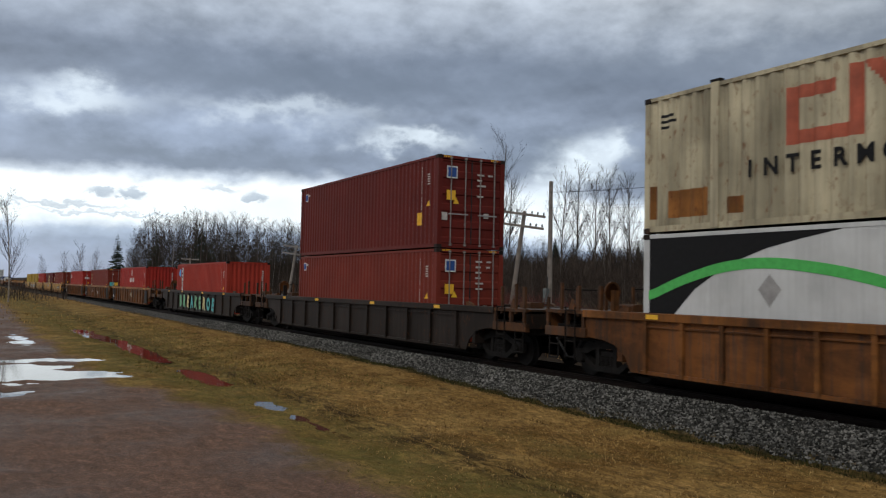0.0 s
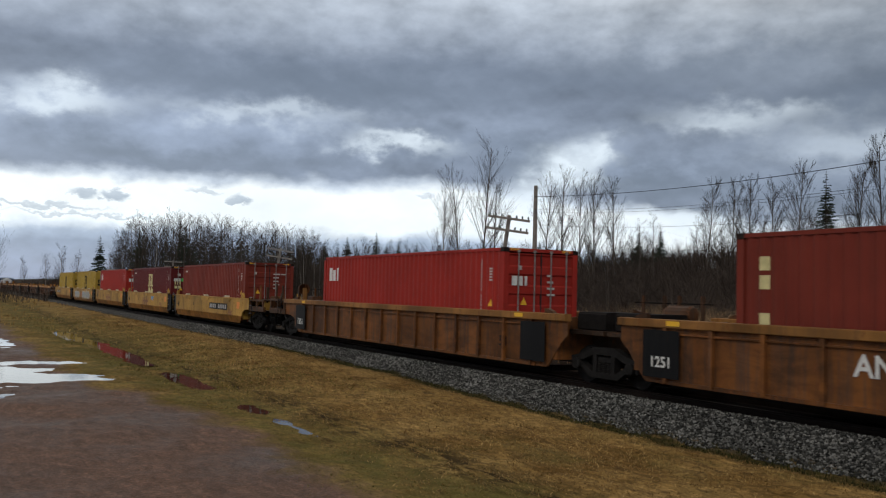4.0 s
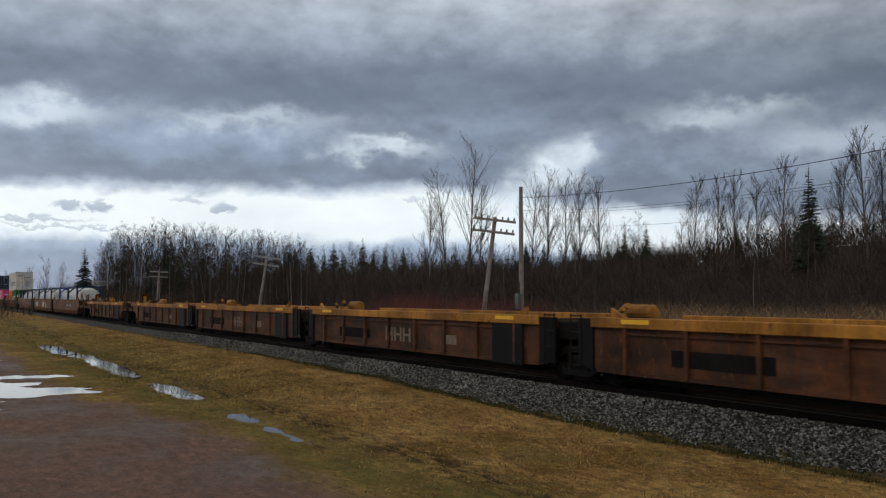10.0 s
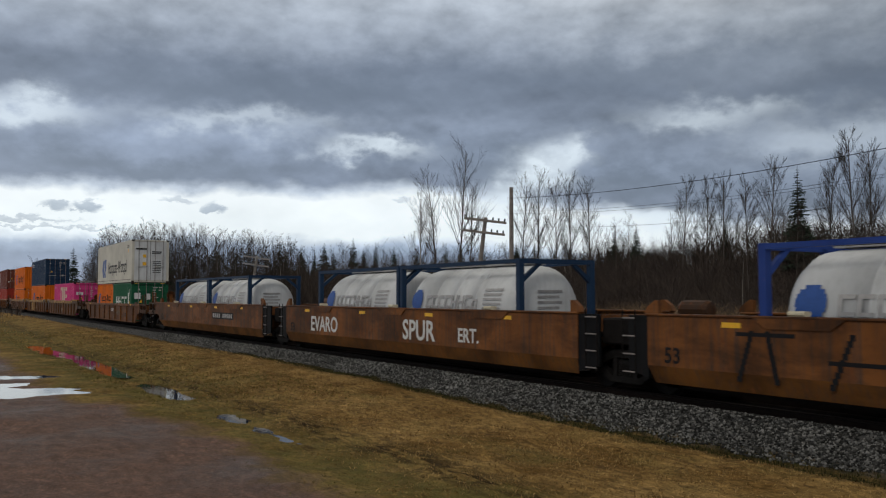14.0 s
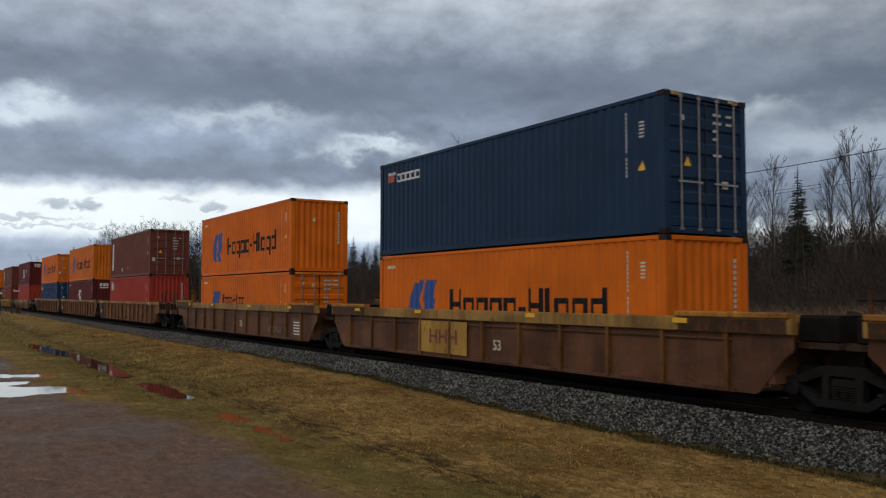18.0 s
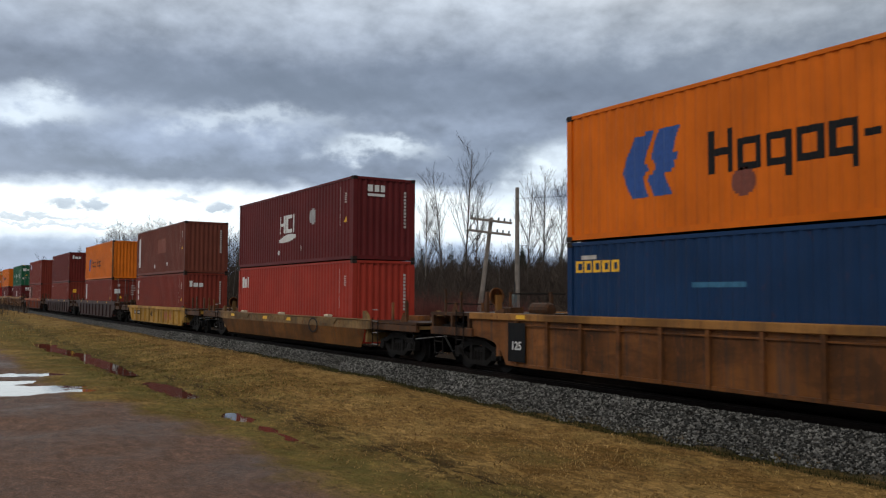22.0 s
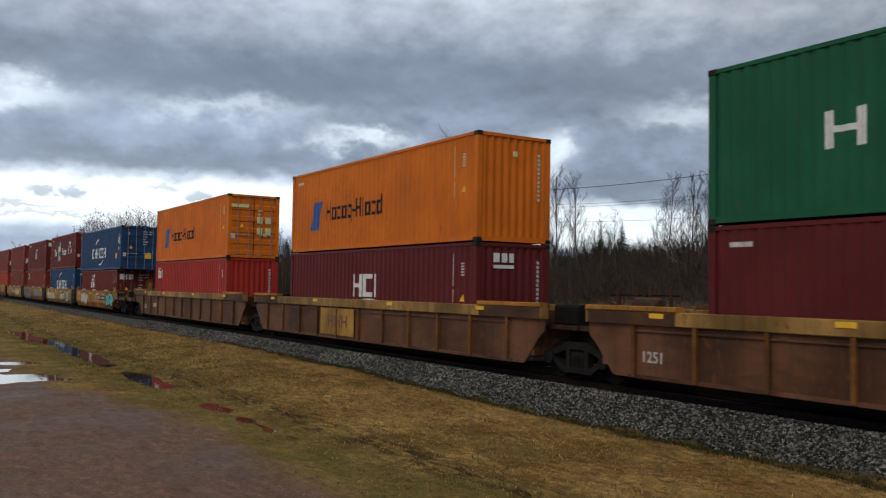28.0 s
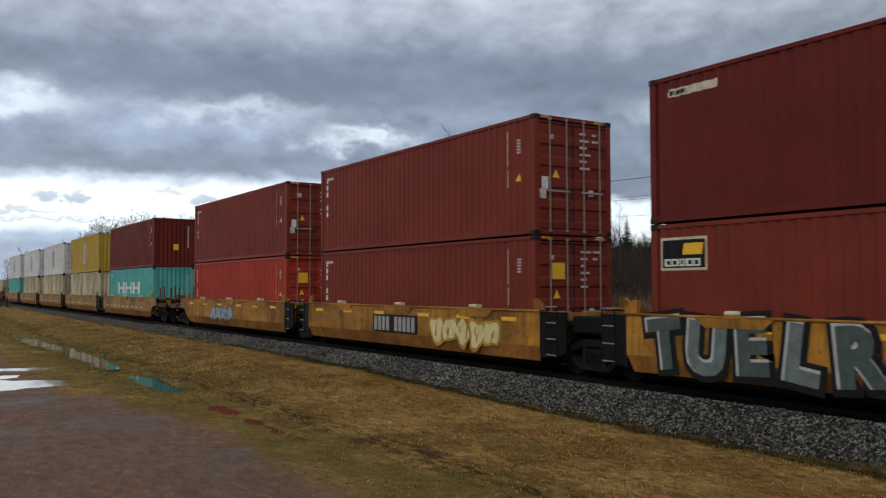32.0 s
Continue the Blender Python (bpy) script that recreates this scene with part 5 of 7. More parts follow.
    for sx in (-1, 1):
        reach, kind = ends[sx]
        gapend = reach - (0.06 if kind == "joint" else 0.42)
        x0, x1 = sorted((sx * (hb - 0.05), sx * (hb - 0.2)))
        part("bulkhead", Shape().box(x0, x1, -1.38, 1.38, 0.5, top - 0.08), E, car)
        if kind == "joint":
            x0, x1 = sorted((sx * hb, sx * gapend))
            part("end_platform", Shape().box(x0, x1, -1.05, 1.05, 1.12, 1.22).box(x0, x1, -0.35, 0.35, 0.72, 1.12), UNDER if style == "smooth" else PAINT["deck"], car)
            if style == "ribbed" and not empty:
                rail = Shape()
                for f in (0.25, 0.85):
                    x = sx * (hb + (gapend - hb) * f)
                    part("stanchion", Shape().box(x - 0.035, x + 0.035, 0.95, 1.02, 1.2, top + 0.48), PAINT["sill"], car)
                rail.rod((sx * hb, 0.98, top + 0.30), (sx * gapend, 0.98, top + 0.30), 0.018, None, 6)
                part("handrail", rail, UNDER, car)
                part("brake_rigging", Shape().bevel_box(x0 + 0.1, x1 - 0.1, -0.9, 0.3, 1.2, top + 0.06, 0.05), UNDER, car, "grimy black brake gear on the joint deck")
            if style == "smooth" or empty:
                s = Shape()
                a, b = sx * hb, sx * (hb + (gapend - hb) * 0.62)
                s.prism([(a, -1.46, 0.38), (b, -1.40, 0.52), (b, -1.40, top - 0.04), (a, -1.46, top - 0.04)], (0, 0.06, 0))
                part("end_panel", s, PAINT["black"], car, "black end panel")
                if sx == -1:
                    part("brake_box", Shape().bevel_box(-reach - 0.5, -reach + 0.5, -1.25, -0.55, 0.98, top - 0.12, 0.04), UNDER, car, "grimy brake gear box")
        else:
            x0, x1 = sorted((sx * (hb - 0.02), sx * gapend))
            part("end_platform", Shape().bevel_box(x0, x1, -1.40, 1.40, top - 0.075, top - 0.03, 0.01), PAINT["deck"], car, "thin grimy deck over the truck")
            for sy in (-1, 1):
                y1, y2 = sorted((sy * 1.46, sy * 1.34))
                xa, xb = sorted((sx * (hb + over - 0.05), sx * gapend))
                part("end_sill", Shape().bevel_box(xa, xb, y1, y2, 0.94, min(1.16, top - 0.12), 0.012), PAINT["sill"], car)
                part("deck_edge", Shape().box(xa, xb, y1, y2 - 0.04, top - 0.10, top - 0.02), PAINT["sill"], car)
                for f in (0.02, 0.5, 0.9):
                    x = xa + (xb - xa) * f
                    part("deck_post", Shape().box(x, x + 0.09, y1 + 0.01, y2 - 0.03, min(1.16, top - 0.12), top - 0.10), PAINT["sill"], car)
            x0, x1 = sorted((sx * (hb - 0.1), sx * (gapend - 0.05)))
            part("draft_sill", Shape().box(x0, x1, -0.3, 0.3, 0.78, top - 0.30), UNDER, car)
            x0, x1 = sorted((sx * (gapend - 0.1), sx * reach))
            part("coupler", Shape().bevel_box(x0, x1, -0.14, 0.14, 0.72, 0.98, 0.04), STEEL, car, "cast steel coupler")
            part("air_hose", Shape().rod((sx * (gapend - 0.1), -0.4, 0.8), (sx * (reach - 0.12), -0.36, 0.35), 0.03, None, 6), RUBBER, car)
            x0, x1 = sorted((sx * gapend, sx * (gapend - 0.08)))
            part("end_beam", Shape().box(x0, x1, -1.4, 1.4, 1.02, top - 0.14), S, car)
        # ladder and grab irons at the end
        lx = sx * (hb + (0.30 if kind == "joint" else over + 0.25))
        lad = Shape()
        for k in (0, 0.36):
            lad.rod((lx + sx * k, -1.52, 0.42), (lx + sx * k, -1.52, top + 0.06), 0.016, None, 6)
        rung = Shape()
        for q in range(4):
            rung.rod((lx, -1.52, 0.48 + 0.36 * q), (lx + sx * 0.36, -1.52, 0.48 + 0.36 * q), 0.016, None, 6)
        if style == "smooth" or empty or kind != "joint":
            tagged(part("rung", rung, DULLROD if style == "smooth" else STEEL, part("ladder", lad, UNDER, car), "worn rungs"), kind="stuff")
        if kind != "joint":
            for yy, dx in ((-0.7, 1.35), (1.3, 1.1)):
                x = sx * min(hb + dx, gapend - 0.1)
                part("stanchion", Shape().box(x - 0.05, x + 0.05, yy - 0.04, yy + 0.04, top - 0.18, top + 0.55), PAINT["sill"], car)
            part("handrail", Shape().rod((sx * (hb + 0.5), 1.3, top + 0.5), (sx * (gapend - 0.1), 1.3, top + 0.5), 0.02, None, 6), UNDER, car)
            add_truck(car, sx * (reach - 2.25))
            end_gear(car, sx, hb, gapend, top, PAINT["rustcar"] if style == "smooth" else PAINT["sill"])
        elif sx == -1:
            add_truck(car, -reach)
    if not empty:
        tall_ = 0.26 if style == "smooth" else 0.11
        for k in (-1, 1):
            for sy in (-1, 1):
                a, b, y1 = k * (hw - 0.02), k * (hw + 0.36), sy * 1.40 - 0.05
                g = Shape().prism([(a, y1, top), (b, y1, top), (b - k * 0.08, y1, top + tall_ * 0.5), (a + k * 0.10, y1, top + tall_), (a, y1, top + tall_)], (0, 0.10, 0))
                part("corner_guide", g, S if style == "smooth" else PAINT["sill"], car)
    # brake gear on the trailing platform
    bx = -(hb + 0.55)
    part("air_reservoir", Shape().turned([(-0.42, 0.08), (-0.40, 0.16), (-0.32, 0.2), (0.32, 0.2), (0.40, 0.16), (0.42, 0.08)], (bx, 0.55, top + 0.06), 14, "x"), T if empty else PAINT["sill"], car, "round-ended air reservoir")
    if left != "joint":
        s = Shape().turned([(-0.015, 0.24), (0.015, 0.24), (0.015, 0.20), (-0.015, 0.20)], (bx - 0.5, -0.6, top + 0.42), 18, "x")
        part("brake_wheel", s, PAINT["rustcar"], car, "hand brake wheel")
        part("brake_stand", Shape().box(bx - 0.46, bx - 0.36, -0.68, -0.52, top - 0.2, top + 0.46), T, car)
    if empty:
        for k in (-1, 1):
            part("corner_guide", Shape().prism([(k * (hw - 0.1), -1.42, top), (k * (hw - 0.5), -1.42, top), (k * (hw - 0.1), -1.42, top + 0.2)], (0, 0.08, 0)), T, car)
        part("pipe", Shape().rod((bx - 0.1, -0.2, top + 0.02), (bx + 0.5, -0.5, top + 0.16), 0.05, None, 8).rod((bx - 0.3, 0.2, top + 0.12), (bx + 0.1, 0.0, top + 0.24), 0.07, None, 8), T, car)
    car["half"] = hb
    return car


def chord_markers(car, us, top, y=-1.512, w=0.36):
    for u in us:
        flat_part(car, "reflector", [(u - w / 2, u + w / 2, top - 0.125, top - 0.03)], YELLOW, "yellow reflector strip", y)


def number_panel(car, u0, u1, z0, z1, y=-1.512):
    flat_part(car, "number_panel", [(u0, u1, z0, z1)], BLACK, "black panel with pale bars", y)
    n = 10
    d = (u1 - u0 - 0.2) / n
    flat_part(car, "marking", [(u0 + 0.1 + d * i, u0 + 0.1 + d * (i + 0.72), z0 + 0.06, z1 - 0.06) for i in range(n) if i != 4], GALV, "", y - 0.004)


def spray(car, u0, u1, z0, z1, fill, edge, seed, y=-1.514, letters_n=7, stroke=None):
    """Bubble graffiti: each letter a dark ragged shape, a paler one inside it, and thin dark strokes."""
    r = random.Random(seed)
    d = (u1 - u0) / letters_n
    h = z1 - z0
    for i in range(letters_n):
        cx, cz = u0 + d * (i + 0.5), (z0 + z1) / 2 + r.uniform(-0.05, 0.05) * h
        n = 22
        lobes, turn = r.choice((2, 3, 3, 4)), r.uniform(0, 6.28)
        lean = r.uniform(-0.25, 0.35)
        ring = []
        for k in range(n):
            w = 2 * math.pi * k / n
            rr = 1.0 + 0.20 * math.sin(lobes * w + turn) + r.uniform(-0.05, 0.05)
            sq = 1.0 / max(abs(math.cos(w)), abs(math.sin(w))) ** 0.6
            ring.append((math.cos(w) * rr * sq, math.sin(w) * rr * sq))

        def blob(k, yy):
            return Shape().quad(*[(cx + (a * d * 0.56 + b * lean * d * 0.3) * k, yy, max(z0 - 0.04, min(z1 + 0.04, cz + b * h * 0.42 * k))) for a, b in ring])

        yb = y - 0.0008 * (i % 3)
        part("graffiti_outline", blob(1.0, yb), edge, car, "sprayed graffiti outline")
        part("graffiti", blob(0.78, yb - 0.005), fill, car, "sprayed graffiti letter")
        st = Shape()
        for _ in range(2):
            a, b = cx + r.uniform(-0.2, 0.2) * d, cz + r.uniform(-0.2, 0.1) * h
            w, l, t_ = 0.07 * d + 0.012, r.uniform(0.2, 0.45) * h, r.uniform(-0.15, 0.2) * d
            st.quad((a, yb - 0.010, b - l / 2), (a + w, yb - 0.010, b - l / 2), (a + w + t_, yb - 0.010, b + l / 2), (a + t_, yb - 0.010, b + l / 2))
        part("graffiti_stroke", st, stroke or edge, car, "thin sprayed strokes")



def spray_word(car, word, u, step, z, size, fills, edge, shine, y=-1.490):
    """Fat sprayed letters: dark outline, coloured body, a thin pale shine."""
    for k, ch in enumerate(word):
        tip, lift = (-7, 5, -3, 8, -5, 4)[k % 6], (0.0, -0.04, 0.03, -0.02)[k % 4]
        at = pose(u + step * k, y - 0.0006 * k, z + lift, 0, tip, 0)
        part("graffiti_outline", text_mesh(ch, size, 0.002, 0.16), edge, car, "dark sprayed outline", at)
        part("graffiti_shine", text_mesh(ch, size, 0.002, 0.075), shine, car, "pale sprayed edge", at @ pose(-0.02, -0.006, 0.015))
        part("graffiti", text_mesh(ch, size, 0.002, 0.055), fills[k % len(fills)], car, "sprayed graffiti letter", at @ pose(0.012, -0.011, -0.012))


# ---- the train, front to back ----
SPEED = 22.813        # metres a second
FLOOR = 0.34          # container floor over the rail
MOVERS = []           # (thing, place along the track at the start, height)


def ride(ob, s, z=0.0):
    MOVERS.append((ob, s, z))
    ob.matrix_basis = pose(s, YC, z)
    return ob


# middle of each well, half length, coupled set, car style
CARS = [("A", -5.9, 8.3, 0, "first"), ("B", -29.25, 8.3, 1, "dark"), ("C", -53.0, 8.3, 2, "dark"), ("D", -76.4, 8.2, 3, "rust"), ("E", -96.2, 8.2, 3, "rust"), ("F", -116.0, 8.2, 3, "rust"),
        ("G", -138.0, 6.3, 4, "ttx"), ("H", -153.4, 6.3, 4, "ttx"), ("I", -168.7, 6.3, 4, "ttx"), ("J", -184.0, 6.3, 4, "ttx"), ("K", -199.55, 6.3, 4, "ttx"),
        ("L", -220.0, 6.4, 5, "empty"), ("M", -235.7, 6.4, 5, "empty"), ("N", -251.3, 6.4, 5, "empty"), ("O", -267.1, 6.4, 5, "empty"), ("P", -282.6, 6.4, 5, "empty"), ("Q", -301.3, 6.4, 6, "empty"),
        ("T1", -323.3, 8.3, 7, "tank"), ("T2", -342.5, 8.3, 7, "tank"), ("T3", -362.3, 8.3, 7, "tank"), ("U", -385.8, 8.3, 8, "wide"),
        ("V", -409.4, 8.3, 9, "tan"), ("W", -428.9, 8.3, 9, "tan"), ("X", -448.6, 8.3, 9, "tan"), ("Y", -472.0, 8.3, 10, "rust"), ("Z", -491.4, 8.3, 10, "rust"), ("AA", -511.15, 8.3, 10, "rust"),
        ("AB", -534.75, 7.4, 11, "low"), ("AC", -556.45, 6.5, 12, "ttxrib"), ("AD", -577.2, 7.3, 13, "plum"), ("AE", -599.0, 7.3, 14, "plum"), ("AF", -620.85, 7.3, 15, "plum"),
        ("AG", -643.55, 8.3, 16, "tan"), ("AH", -663.23, 8.3, 16, "tan"), ("AI", -682.75, 8.3, 16, "tan"), ("AJ", -704.85, 6.3, 17, "must"), ("AK", -720.25, 6.3, 17, "must"), ("AL", -735.95, 6.3, 17, "must"),
        ("AM", -751.85, 6.3, 17, "must"), ("AN", -767.25, 6.3, 17, "must"), ("AO", -787.7, 6.5, 18, "pale"), ("AP", -803.9, 6.5, 18, "pale"), ("AQ", -820.1, 6.5, 18, "pale"), ("AR", -836.3, 6.5, 18, "pale"),
        ("AS", -852.5, 6.5, 18, "pale"), ("AT", -872.5, 6.5, 19, "rust")]
STYLES = {
    "first": ("orange brown ribbed well car with bright rust", "rustcar", "bronze", 1.03, "ribbed", 1.58, "bronze"),
    "rust": ("rusty brown ribbed double-stack well car", "rustcar", "chord", 1.15, "ribbed", 1.58, None),
    "dark": ("dark brown ribbed well car with yellow reflectors", "darkcar", "darkcar", 1.55, "ribbed", 1.54, None),
    "ttx": ("mustard yellow smooth-sided articulated well car", "ttx", "ttx", 1.5, "smooth", 1.50, None),
    "must": ("rusting mustard smooth-sided articulated well car", "mustard", "mustard", 1.5, "smooth", 1.48, None),
    "empty": ("empty rusty well car with worn yellow top chord", "umber", "oldyellow", 1.7, "ribbed", 1.54, None),
    "tank": ("brown smooth-sided articulated well car with graffiti", "rustcar", "rustcar", 1.5, "smooth", 1.66, None),
    "wide": ("rusty brown well car with widely spaced ribs", "rustcar", "rustcar", 2.0, "ribbed", 1.52, None),
    "tan": ("brown ribbed well car with worn sandy top chord", "cocoa", "tan", 1.53, "ribbed", 1.62, "skirt"),
    "low": ("low grimy sand-coloured smooth-sided well car", "sand", "sand", 1.5, "smooth", 1.25, None),
    "ttxrib": ("yellow ribbed well car", "ttx", "ttx", 1.25, "ribbed", 1.30, None),
    "plum": ("dark plum well car with orange red trim", "plumcar", "orangerib", 1.55, "ribbed", 1.50, "orangerib"),
    "pale": ("dusty orange articulated well car with pale reflectors", "tan", "tan", 1.5, "smooth", 1.46, None),
}


def build_cars():
    cars = {}
    for i, (code, s, hw, group, style) in enumerate(CARS):
        def end(j):
            if j < 0 or j >= len(CARS):
                return hw + 2.6, "coupler"
            _, s2, hw2, g2, _ = CARS[j]
            if g2 == group:
                return abs(s - s2) / 2, "joint"
            return (abs(s - s2) + hw - hw2) / 2, "coupler"
        (xr, right), (xl, left) = end(i - 1), end(i + 1)
        label, side, trim, ribs, look_, top, rib = STYLES[style]
        if code in ("AD", "AE"):
            rib, trim = None, "plumcar"
        car = make_car(label, side, trim, hw, xr, xl, ribs, look_, right, left, top, "well cars of the train", rib, None, style == "empty", {"tan": 0.27, "plum": 0.27, "empty": 0.22}.get(style, 0.17))
        cars[code] = ride(car, s)
        if style in ("dark", "plum", "tan"):
            chord_markers(car, [-hw + 1.2, -hw / 2.6, hw / 4, hw - 1.6], top)
        if style == "tan":
            # raised yellow planks over both ends of the chord
            for k in (-1, 1):
                a, b = sorted((k * (hw - 1.7), k * (hw + (0.78 if (right if k > 0 else left) == "joint" else 1.4))))
                part("walkway_plank", Shape().bevel_box(a, b, -1.535, -1.30, top, top + 0.10, 0.015), PAINT["oldyellow"], car, "raised worn yellow plank")
                part("chord_plate", Shape().box(a + 0.05, b - 0.05, -1.505, -1.49, top - 0.26, top - 0.02), PAINT["sill"], car, "rusty plate on the chord")
        if style in ("wide", "rust", "first"):
            chord_markers(car, [-hw + 0.8, hw - 1.0], top)
        if style == "empty":
            chord_markers(car, [-hw + 0.9, hw - 0.9], top, w=0.8)
        if style == "tank":
            chord_markers(car, [-6.5, -2.0, 2.2, 5.9], top - 0.10, -1.486, 0.42)
            letters(car, "53", -7.9, 0.85, 0.42, BLACK, -1.486)
    # numbers and paint on single cars
    for code in "GHIJK":
        letters(cars[code], "40", -5.9, 0.96, 0.40, BLACK, -1.486)
        flat_part(cars[code], "marking", [(5.75, 6.2, 0.98, 1.30)], ORANGEMARK, "orange paint patch", -1.486)
        flat_part(cars[code], "marking", [(4.4 + 0.13 * (k % 5), 4.5 + 0.13 * (k % 5), 0.66 + 0.075 * (k // 5), 0.70 + 0.075 * (k // 5)) for k in range(18)], RUSTRED, "lines of small brown lettering", -1.486)
    for code, c in (("G", "B"), ("H", "C"), ("I", "D"), ("K", "A")):
        letters(cars[code], c, -2.4, 1.02, 0.22, BLACK, -1.486)
    flat_part(cars["H"], "logo", block_row("TTT", -0.95, 0.95, 0.66, 0.50), RUSTRED, "dark red block emblem", -1.486)
    letters(cars["H"], "WLT", 2.15, 1.12, 0.36, SKYMARK, -1.487, "blue sprayed letters", "graffiti")
    flat_part(cars["I"], "logo", block_row("TTT", -0.95, 0.95, 0.66, 0.50), RUSTRED, "dark red block emblem", -1.486)
    number_panel(cars["G"], 0.9, 4.2, 0.86, 1.18, -1.486)
    number_panel(cars["K"], -5.25, -2.4, 0.88, 1.20, -1.486)
    spray(cars["J"], -5.2, -2.0, 0.55, 1.30, FADEDBLUE, CREAMMARK, 11, -1.487, 4)
    flat_part(cars["J"], "logo", block_row("TT", -1.5, -0.2, 0.75, 0.42), REDMARK, "red block emblem", -1.487)
    spray(cars["J"], 0.0, 4.8, 0.50, 1.34, FADEDBLUE, CREAMMARK, 12, -1.487, 6)
    for code in ("T1", "T3"):
        number_panel(cars[code], 1.7, 4.85, 0.94, 1.25, -1.486)
    letters(cars["T2"], "EVARO", -5.0, 1.0, 0.72, WHITE, -1.487, "white sprayed letters", "graffiti")
    letters(cars["T2"], "SPUR", 1.6, 1.0, 0.80, WHITE, -1.487, "white sprayed letters", "graffiti")
    letters(cars["T2"], "ERT.", 4.2, 0.95, 0.52, WHITE, -1.487, "white sprayed letters", "graffiti")
    flat_part(cars["T1"], "graffiti", slanted(-6.4, -6.3, 0.5, 1.4, 0.3) + slanted(-5.6, -5.5, 0.5, 1.4, -0.2) + [(-6.4, -5.2, 1.30, 1.37)] + slanted(-4.6, -4.5, 0.5, 1.4, 0.4) + [(-4.6, -3.4, 0.9, 0.97), (-2.8, -1.8, 0.95, 1.02)] +
              slanted(-2.6, -2.5, 0.5, 1.45, 0.2) + slanted(-1.2, -1.1, 0.5, 1.45, 0.3) + slanted(0.2, 0.3, 0.5, 1.4, -0.2), BLACK, "thin black sprayed strokes", -1.486)
    for word, k, col in zip("BREAKEROE", range(9), (MINT, MINT, LEMON, AQUA, MINT, MINT, LEMON, AQUA, AQUA)):
        tip = (-6, 4, 12, -4, 8, -7, 5, 0, 9)[k]
        at = pose(-3.6 + k * 1.0, -1.484, 0.86 - 0.01 * k, 0, tip, 0)
        part("graffiti_outline", text_mesh(word, 0.92, 0.002, 0.085), SLATE, cars["C"], "dark sprayed outline", at)
        part("graffiti", text_mesh(word, 0.92, 0.002, 0.05), col, cars["C"], "sprayed graffiti letter", at @ pose(0, -0.006, 0))
    letters(cars["D"], "AABE", 1.2, 0.95, 0.5, CREAMMARK, -1.415, "pale sprayed letters", "graffiti")
    letters(cars["E"], "ANE", -3.1, 1.0, 0.5, WHITE, -1.415, "white sprayed letters", "graffiti")
    letters(cars["E"], "VOA", 0.6, 0.85, 0.55, WHITE, -1.415, "white sprayed letters", "graffiti")
    for code in "DEF":
        for k in (-1, 1):
            flat_part(cars[code], "end_panel", [(k * 7.75 - 0.5, k * 7.75 + 0.5, 0.42, 1.36)], PAINT["black"], "black painted end panel", -1.484)
        letters(cars[code], "1251", -7.75, 0.72, 0.3, WHITE, -1.488)
        letters(cars[code], "53", 6.4, 0.8, 0.36, BLACK, -1.415)
    for code, k in (("Y", 5.5), ("Z", 5.5), ("X", 0.8), ("V", 0.6), ("W", 0.6), ("U", 5.3)):
        letters(cars[code], "53", k, 0.75, 0.36, CREAMMARK if code in "VWX" else BLACK, -1.415)
    for code in ("Y", "Z", "AA"):
        flat_part(cars[code], "end_panel", [(-8.05, -7.35, 0.42, 1.36)], PAINT["black"], "black painted end panel", -1.484)
        letters(cars[code], "125", -7.7, 0.8, 0.28, WHITE, -1.488)
    letters(cars["AG"], "53", 0.50, 0.80, 0.40, UNDER, -1.415)
    letters(cars["U"], "C020", 0.9, 1.05, 0.34, WHITE, -1.415, "white chalked characters", "graffiti")
    flat_part(cars["U"], "logo", block_row("TTT", 2.2, 3.6, 0.72, 0.32), FADEDMARK, "", -1.415)
    for code, u in (("W", -1.9), ("AH", -1.5)):
        flat_part(cars[code], "panel", [(u - 1.3, u + 1.2, 0.42, 1.30)], PAINT["ttx"], "yellow repainted panel", -1.465)
        flat_part(cars[code], "logo", block_row("TTT", u - 0.7, u + 0.8, 0.68, 0.4), RUSTRED, "", -1.47)
    flat_part(cars["X"], "marking", [(6.9, 7.5, 0.95 - 0.11 * i, 1.0 - 0.11 * i) for i in range(5)], WHITE, "white lettering lines", -1.415)
    letters(cars["X"], "AGONA", 4.9, 0.62, 0.4, FADEDMARK, -1.415, "pale sprayed letters", "graffiti")
    for code in ("AG", "AI"):
        letters(cars[code], "1251", -7.3 if code == "AI" else -7.28, 0.72, 0.3, SOFTWHITE, -1.415)
        u = 3.6 if code == "AG" else -5.6
        flat_part(cars[code], "marking", [(u + 0.22 * k, u + 0.22 * k + 0.16, 0.75, 0.95) for k in range(4)], CREAMMARK, "faded pale bars", -1.415)
    for code in ("L", "N", "O"):
        flat_part(cars[code], "logo", block_row("TTT", -1.1, 0.6, 0.62, 0.42), FADEDMARK, "faded white blocks", -1.415)
    for code in ("L", "M", "N", "O", "P", "Q"):
        flat_part(cars[code], "panel", [(4.9, 6.2, 0.32, 1.34)], PAINT["black"], "black painted panel", -1.468)
        flat_part(cars[code], "marking", [(-4.6, -2.2, 0.62, 0.94)], UNDER, "number painted over in black", -1.415)
        flat_part(cars[code], "marking", [(2.4, 3.1, 0.66, 0.92)], FADEDMARK, "faded pale patch", -1.415)
    flat_part(cars["AB"], "marking", [(-6.3, -5.8, 1.05, 1.17), (-4.6, -4.1, 1.05, 1.17), (-2.0, -1.5, 1.03, 1.15), (0.6, 1.1, 1.03, 1.15), (4.2, 4.7, 1.03, 1.15)], YELLOW, "yellow reflector", -1.49)
    ring = Shape()
